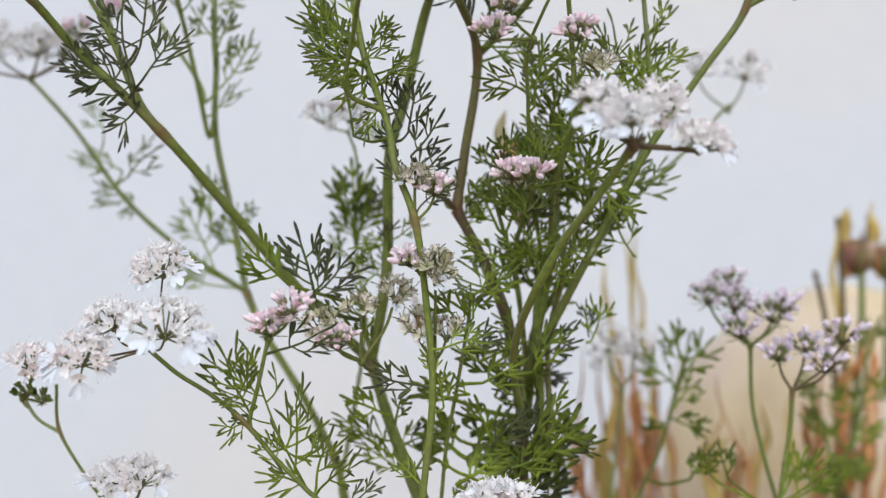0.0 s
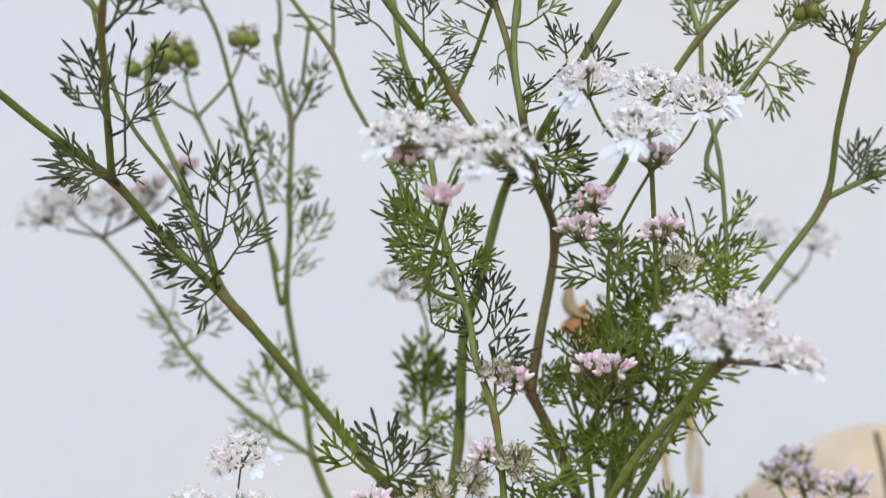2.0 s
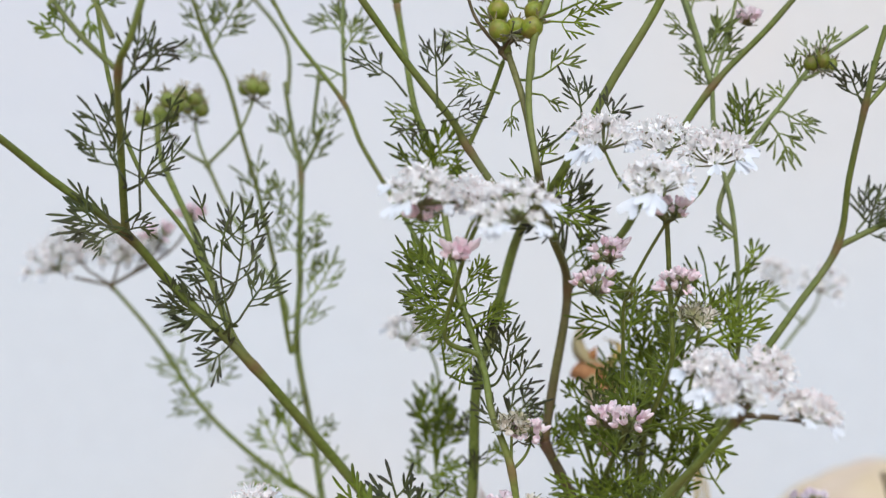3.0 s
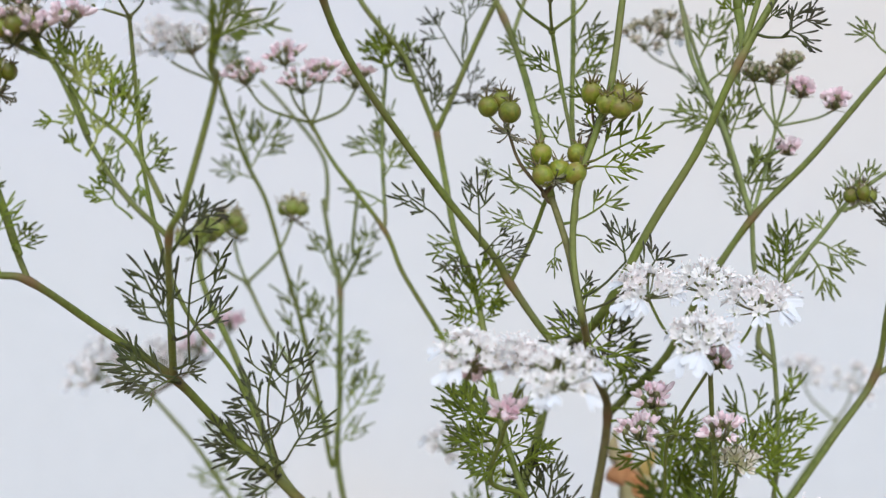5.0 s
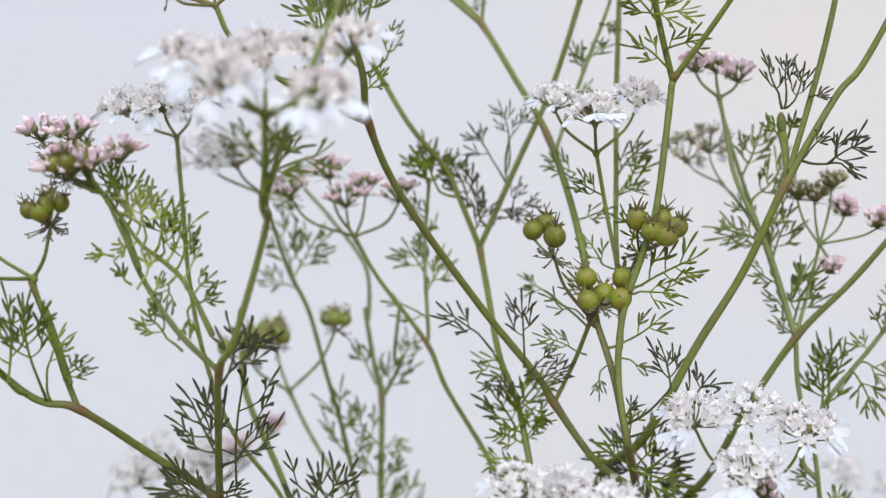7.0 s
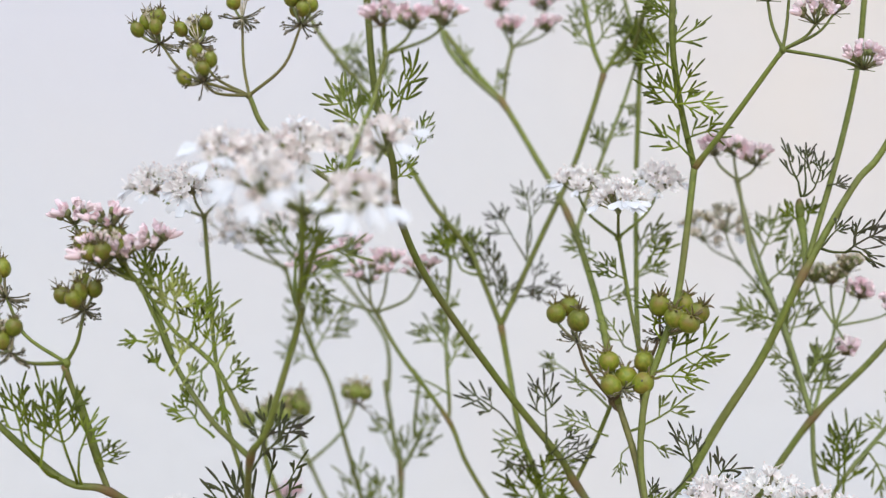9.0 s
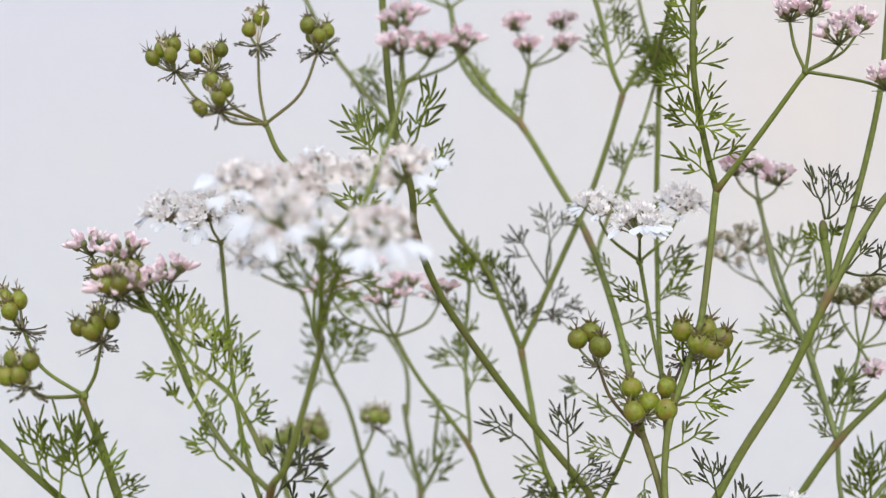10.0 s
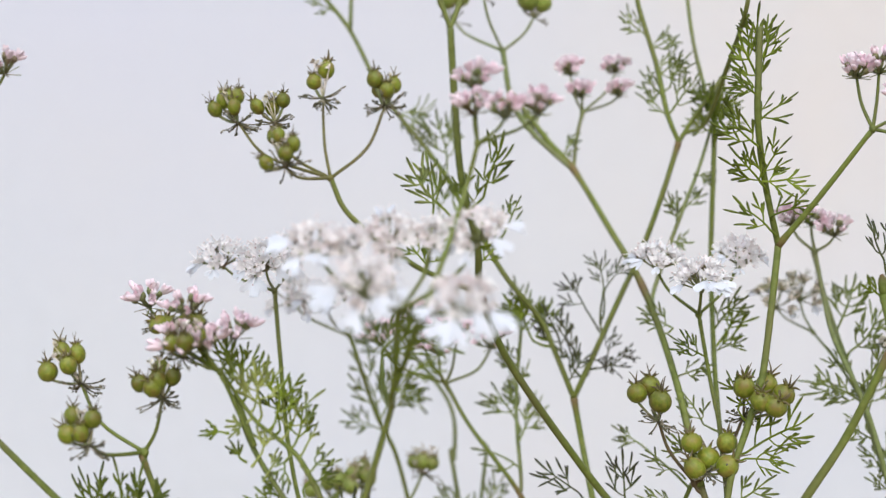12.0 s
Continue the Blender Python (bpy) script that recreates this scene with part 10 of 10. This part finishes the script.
dry_leaf(straw, [(0.0580, 0.3760, 0.2593), (0.0548, 0.3760, 0.2648), (0.0542, 0.3760, 0.2760), (0.0609, 0.3720, 0.2840)], 0.0026, DRY, 666, 0.5)
dry_leaf(straw, [(0.0865, 0.3770, 0.2598), (0.0853, 0.3770, 0.2672), (0.0855, 0.3770, 0.2784), (0.0879, 0.3730, 0.2879)], 0.0026, DRY, 667, 0.5)
dry_leaf(straw, [(0.0759, 0.3710, 0.2606), (0.0751, 0.3710, 0.2642), (0.0759, 0.3710, 0.2753), (0.0783, 0.3670, 0.2811)], 0.0031, STRAW, 668, 0.5)
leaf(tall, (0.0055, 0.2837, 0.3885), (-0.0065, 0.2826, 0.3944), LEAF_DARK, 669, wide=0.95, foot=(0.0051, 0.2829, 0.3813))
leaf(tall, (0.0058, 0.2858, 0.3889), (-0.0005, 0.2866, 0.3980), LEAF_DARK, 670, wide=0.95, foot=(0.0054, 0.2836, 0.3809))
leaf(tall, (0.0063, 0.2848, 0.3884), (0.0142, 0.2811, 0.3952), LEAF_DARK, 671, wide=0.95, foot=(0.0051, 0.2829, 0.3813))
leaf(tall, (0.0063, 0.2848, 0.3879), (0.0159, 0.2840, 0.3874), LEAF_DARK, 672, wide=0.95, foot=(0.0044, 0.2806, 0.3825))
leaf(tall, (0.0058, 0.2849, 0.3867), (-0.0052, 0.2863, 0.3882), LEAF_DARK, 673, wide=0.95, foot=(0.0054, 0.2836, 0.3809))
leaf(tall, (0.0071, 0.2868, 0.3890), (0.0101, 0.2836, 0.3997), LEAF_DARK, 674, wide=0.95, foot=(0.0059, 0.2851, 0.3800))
leaf(tall, (0.0088, 0.2893, 0.3817), (0.0192, 0.2889, 0.3829), LEAF, 675, wide=0.86, foot=(0.0065, 0.2871, 0.3786))
leaf(tall, (0.0089, 0.2894, 0.3756), (0.0215, 0.2913, 0.3766), LEAF, 676, wide=0.86, foot=(0.0075, 0.2906, 0.3752))
leaf(tall, (0.0078, 0.2914, 0.3778), (0.0148, 0.2892, 0.3854), LEAF, 677, wide=0.86, foot=(0.0073, 0.2901, 0.3758))
leaf(tall, (0.0115, 0.2894, 0.3732), (0.0225, 0.2895, 0.3731), LEAF, 678, wide=0.86, foot=(0.0077, 0.2921, 0.3724))
leaf(tall, (-0.0218, 0.2819, 0.3940), (-0.0176, 0.2832, 0.4002), LEAF, 681, wide=0.52, foot=(-0.0206, 0.2821, 0.3932))
leaf(tall, (-0.0001, 0.2654, 0.4024), (0.0014, 0.2654, 0.4050), LEAF_DARK, 1657, broad=0.85, wide=0.6, foot=(-0.0010, 0.2659, 0.4008))
leaf(tall, (-0.0058, 0.2690, 0.4103), (-0.0055, 0.2690, 0.4044), LEAF_PALE, 1658, broad=0.85, wide=0.7, foot=(-0.0030, 0.2695, 0.4123))
leaf(tall, (0.0004, 0.2690, 0.4129), (0.0058, 0.2690, 0.4101), LEAF_PALE, 1659, broad=0.85, wide=0.5, foot=(-0.0019, 0.2695, 0.4132))
leaf(tall, (-0.0075, 0.2741, 0.3562), (-0.0130, 0.2716, 0.3671), LEAF_DARK, 685, wide=0.77, foot=(-0.0097, 0.2699, 0.3546))
leaf(tall, (-0.0063, 0.2762, 0.3551), (-0.0041, 0.2765, 0.3673), LEAF_DARK, 686, wide=0.77, foot=(-0.0093, 0.2692, 0.3526))
leaf(tall, (-0.0081, 0.2724, 0.3504), (-0.0133, 0.2744, 0.3572), LEAF_DARK, 687, wide=0.77, foot=(-0.0087, 0.2680, 0.3492))
leaf(tall, (-0.0058, 0.2782, 0.3504), (0.0007, 0.2766, 0.3604), LEAF_DARK, 688, wide=0.77, foot=(-0.0015, 0.2849, 0.3440))
leaf(tall, (-0.0052, 0.2793, 0.3446), (0.0020, 0.2798, 0.3533), LEAF_DARK, 689, wide=0.77, foot=(-0.0015, 0.2849, 0.3440))
leaf(tall, (-0.0070, 0.2707, 0.3436), (-0.0115, 0.2733, 0.3503), LEAF_DARK, 690, wide=0.77, foot=(-0.0059, 0.2668, 0.3418))
leaf(tall, (-0.0038, 0.2803, 0.3399), (0.0037, 0.2790, 0.3451), LEAF_DARK, 691, wide=0.77, foot=(-0.0040, 0.2665, 0.3367))
leaf(tall, (-0.0087, 0.2751, 0.3597), (-0.0147, 0.2762, 0.3619), LEAF_DARK, 692, wide=0.77, foot=(-0.0109, 0.2710, 0.3582))
leaf(leaning, (-0.0115, 0.2957, 0.3313), (-0.0111, 0.2927, 0.3377), LEAF_DARK, 693, wide=0.77, foot=(-0.0123, 0.2974, 0.3303))
leaf(tall, (0.0203, 0.2856, 0.3297), (0.0272, 0.2850, 0.3327), LEAF, 694, wide=0.77, foot=(0.0187, 0.2859, 0.3296))
leaf(leaning, (-0.0100, 0.3000, 0.3337), (-0.0043, 0.3018, 0.3383), LEAF, 695, wide=0.77, foot=(-0.0123, 0.2971, 0.3326))
leaf(tall, (0.0051, 0.2944, 0.3386), (0.0097, 0.2921, 0.3443), LEAF, 696, wide=0.77, foot=(0.0044, 0.2938, 0.3380))
leaf(bushy, (0.0245, 0.2911, 0.3556), (0.0175, 0.2917, 0.3601), LEAF, 697, broad=1.3, wide=0.77, foot=(0.0268, 0.2922, 0.3549))
leaf(bushy, (0.0198, 0.3011, 0.3395), (0.0142, 0.3035, 0.3475), LEAF, 698, broad=1.3, wide=0.77, foot=(0.0215, 0.2998, 0.3385))
leaf(bushy, (0.0118, 0.2906, 0.3464), (0.0215, 0.2889, 0.3496), LEAF, 699, broad=1.3, wide=0.77, foot=(0.0107, 0.2899, 0.3458))
leaf(bushy, (0.0274, 0.2989, 0.3276), (0.0250, 0.2995, 0.3355), LEAF, 700, broad=1.3, wide=0.77, foot=(0.0270, 0.2966, 0.3260))
leaf(bushy, (0.0057, 0.2822, 0.3191), (0.0142, 0.2852, 0.3226), LEAF, 701, broad=1.3, wide=0.77, foot=(0.0069, 0.2800, 0.3167))
leaf(tall, (0.0034, 0.2936, 0.3427), (0.0027, 0.2925, 0.3487), LEAF, 702, wide=0.77)
leaf(leaning, (-0.0122, 0.2981, 0.3318), (-0.0205, 0.2994, 0.3340), LEAF, 703, wide=0.77)
leaf(leaning, (-0.0106, 0.2956, 0.3521), (-0.0122, 0.2927, 0.3580), LEAF, 704, wide=0.77, foot=(-0.0120, 0.2950, 0.3509))
leaf(tall, (0.0041, 0.2942, 0.3412), (0.0128, 0.2961, 0.3462), LEAF, 706, wide=0.77)
leaf(tall, (0.0054, 0.2943, 0.3428), (0.0122, 0.2920, 0.3470), LEAF, 707, wide=0.77, foot=(0.0036, 0.2936, 0.3423))
leaf(bushy, (0.0191, 0.3026, 0.3242), (0.0175, 0.3049, 0.3333), LEAF_DARK, 709, broad=1.3, wide=0.77, foot=(0.0209, 0.3006, 0.3229))
leaf(bushy, (0.0236, 0.3021, 0.3422), (0.0323, 0.3027, 0.3483), LEAF, 711, broad=1.3, wide=0.77, foot=(0.0217, 0.2998, 0.3417))
leaf(leaning, (-0.0134, 0.3006, 0.3246), (-0.0240, 0.3036, 0.3272), LEAF, 712, wide=0.77, foot=(-0.0126, 0.2982, 0.3242))
leaf(tall, (0.0046, 0.2953, 0.3364), (0.0065, 0.2941, 0.3437), LEAF_DARK, 713, wide=0.77, foot=(0.0057, 0.2938, 0.3357))
leaf(leaning, (-0.0125, 0.3005, 0.3263), (-0.0187, 0.3017, 0.3311), LEAF, 714, wide=0.77, foot=(-0.0125, 0.2981, 0.3252))
leaf(bushy, (0.0163, 0.3016, 0.3406), (0.0095, 0.2986, 0.3469), LEAF, 715, broad=1.3, wide=0.77, foot=(0.0215, 0.2998, 0.3392))
leaf(leaning, (-0.0112, 0.2984, 0.3397), (-0.0158, 0.3003, 0.3446), LEAF_DARK, 717, wide=0.77, foot=(-0.0123, 0.2964, 0.3382))
leaf(bushy, (0.0235, 0.2999, 0.3507), (0.0179, 0.2979, 0.3584), LEAF, 718, broad=1.3, wide=0.77, foot=(0.0224, 0.3000, 0.3497))
leaf(bushy, (0.0112, 0.2907, 0.3485), (0.0081, 0.2910, 0.3544), LEAF, 719, broad=1.3, wide=0.77, foot=(0.0107, 0.2899, 0.3458))
leaf(leaning, (-0.0125, 0.2960, 0.3551), (-0.0206, 0.2984, 0.3589), LEAF, 720, wide=0.77, foot=(-0.0113, 0.2949, 0.3548))
leaf(tall, (0.0011, 0.2948, 0.3404), (-0.0016, 0.2955, 0.3490), LEAF, 722, wide=0.77, foot=(0.0033, 0.2938, 0.3399))
leaf(tall, (-0.0536, 0.2421, 0.4770), (-0.0492, 0.2445, 0.4891), LEAF, 723, wide=0.52, foot=(-0.0565, 0.2415, 0.4746))
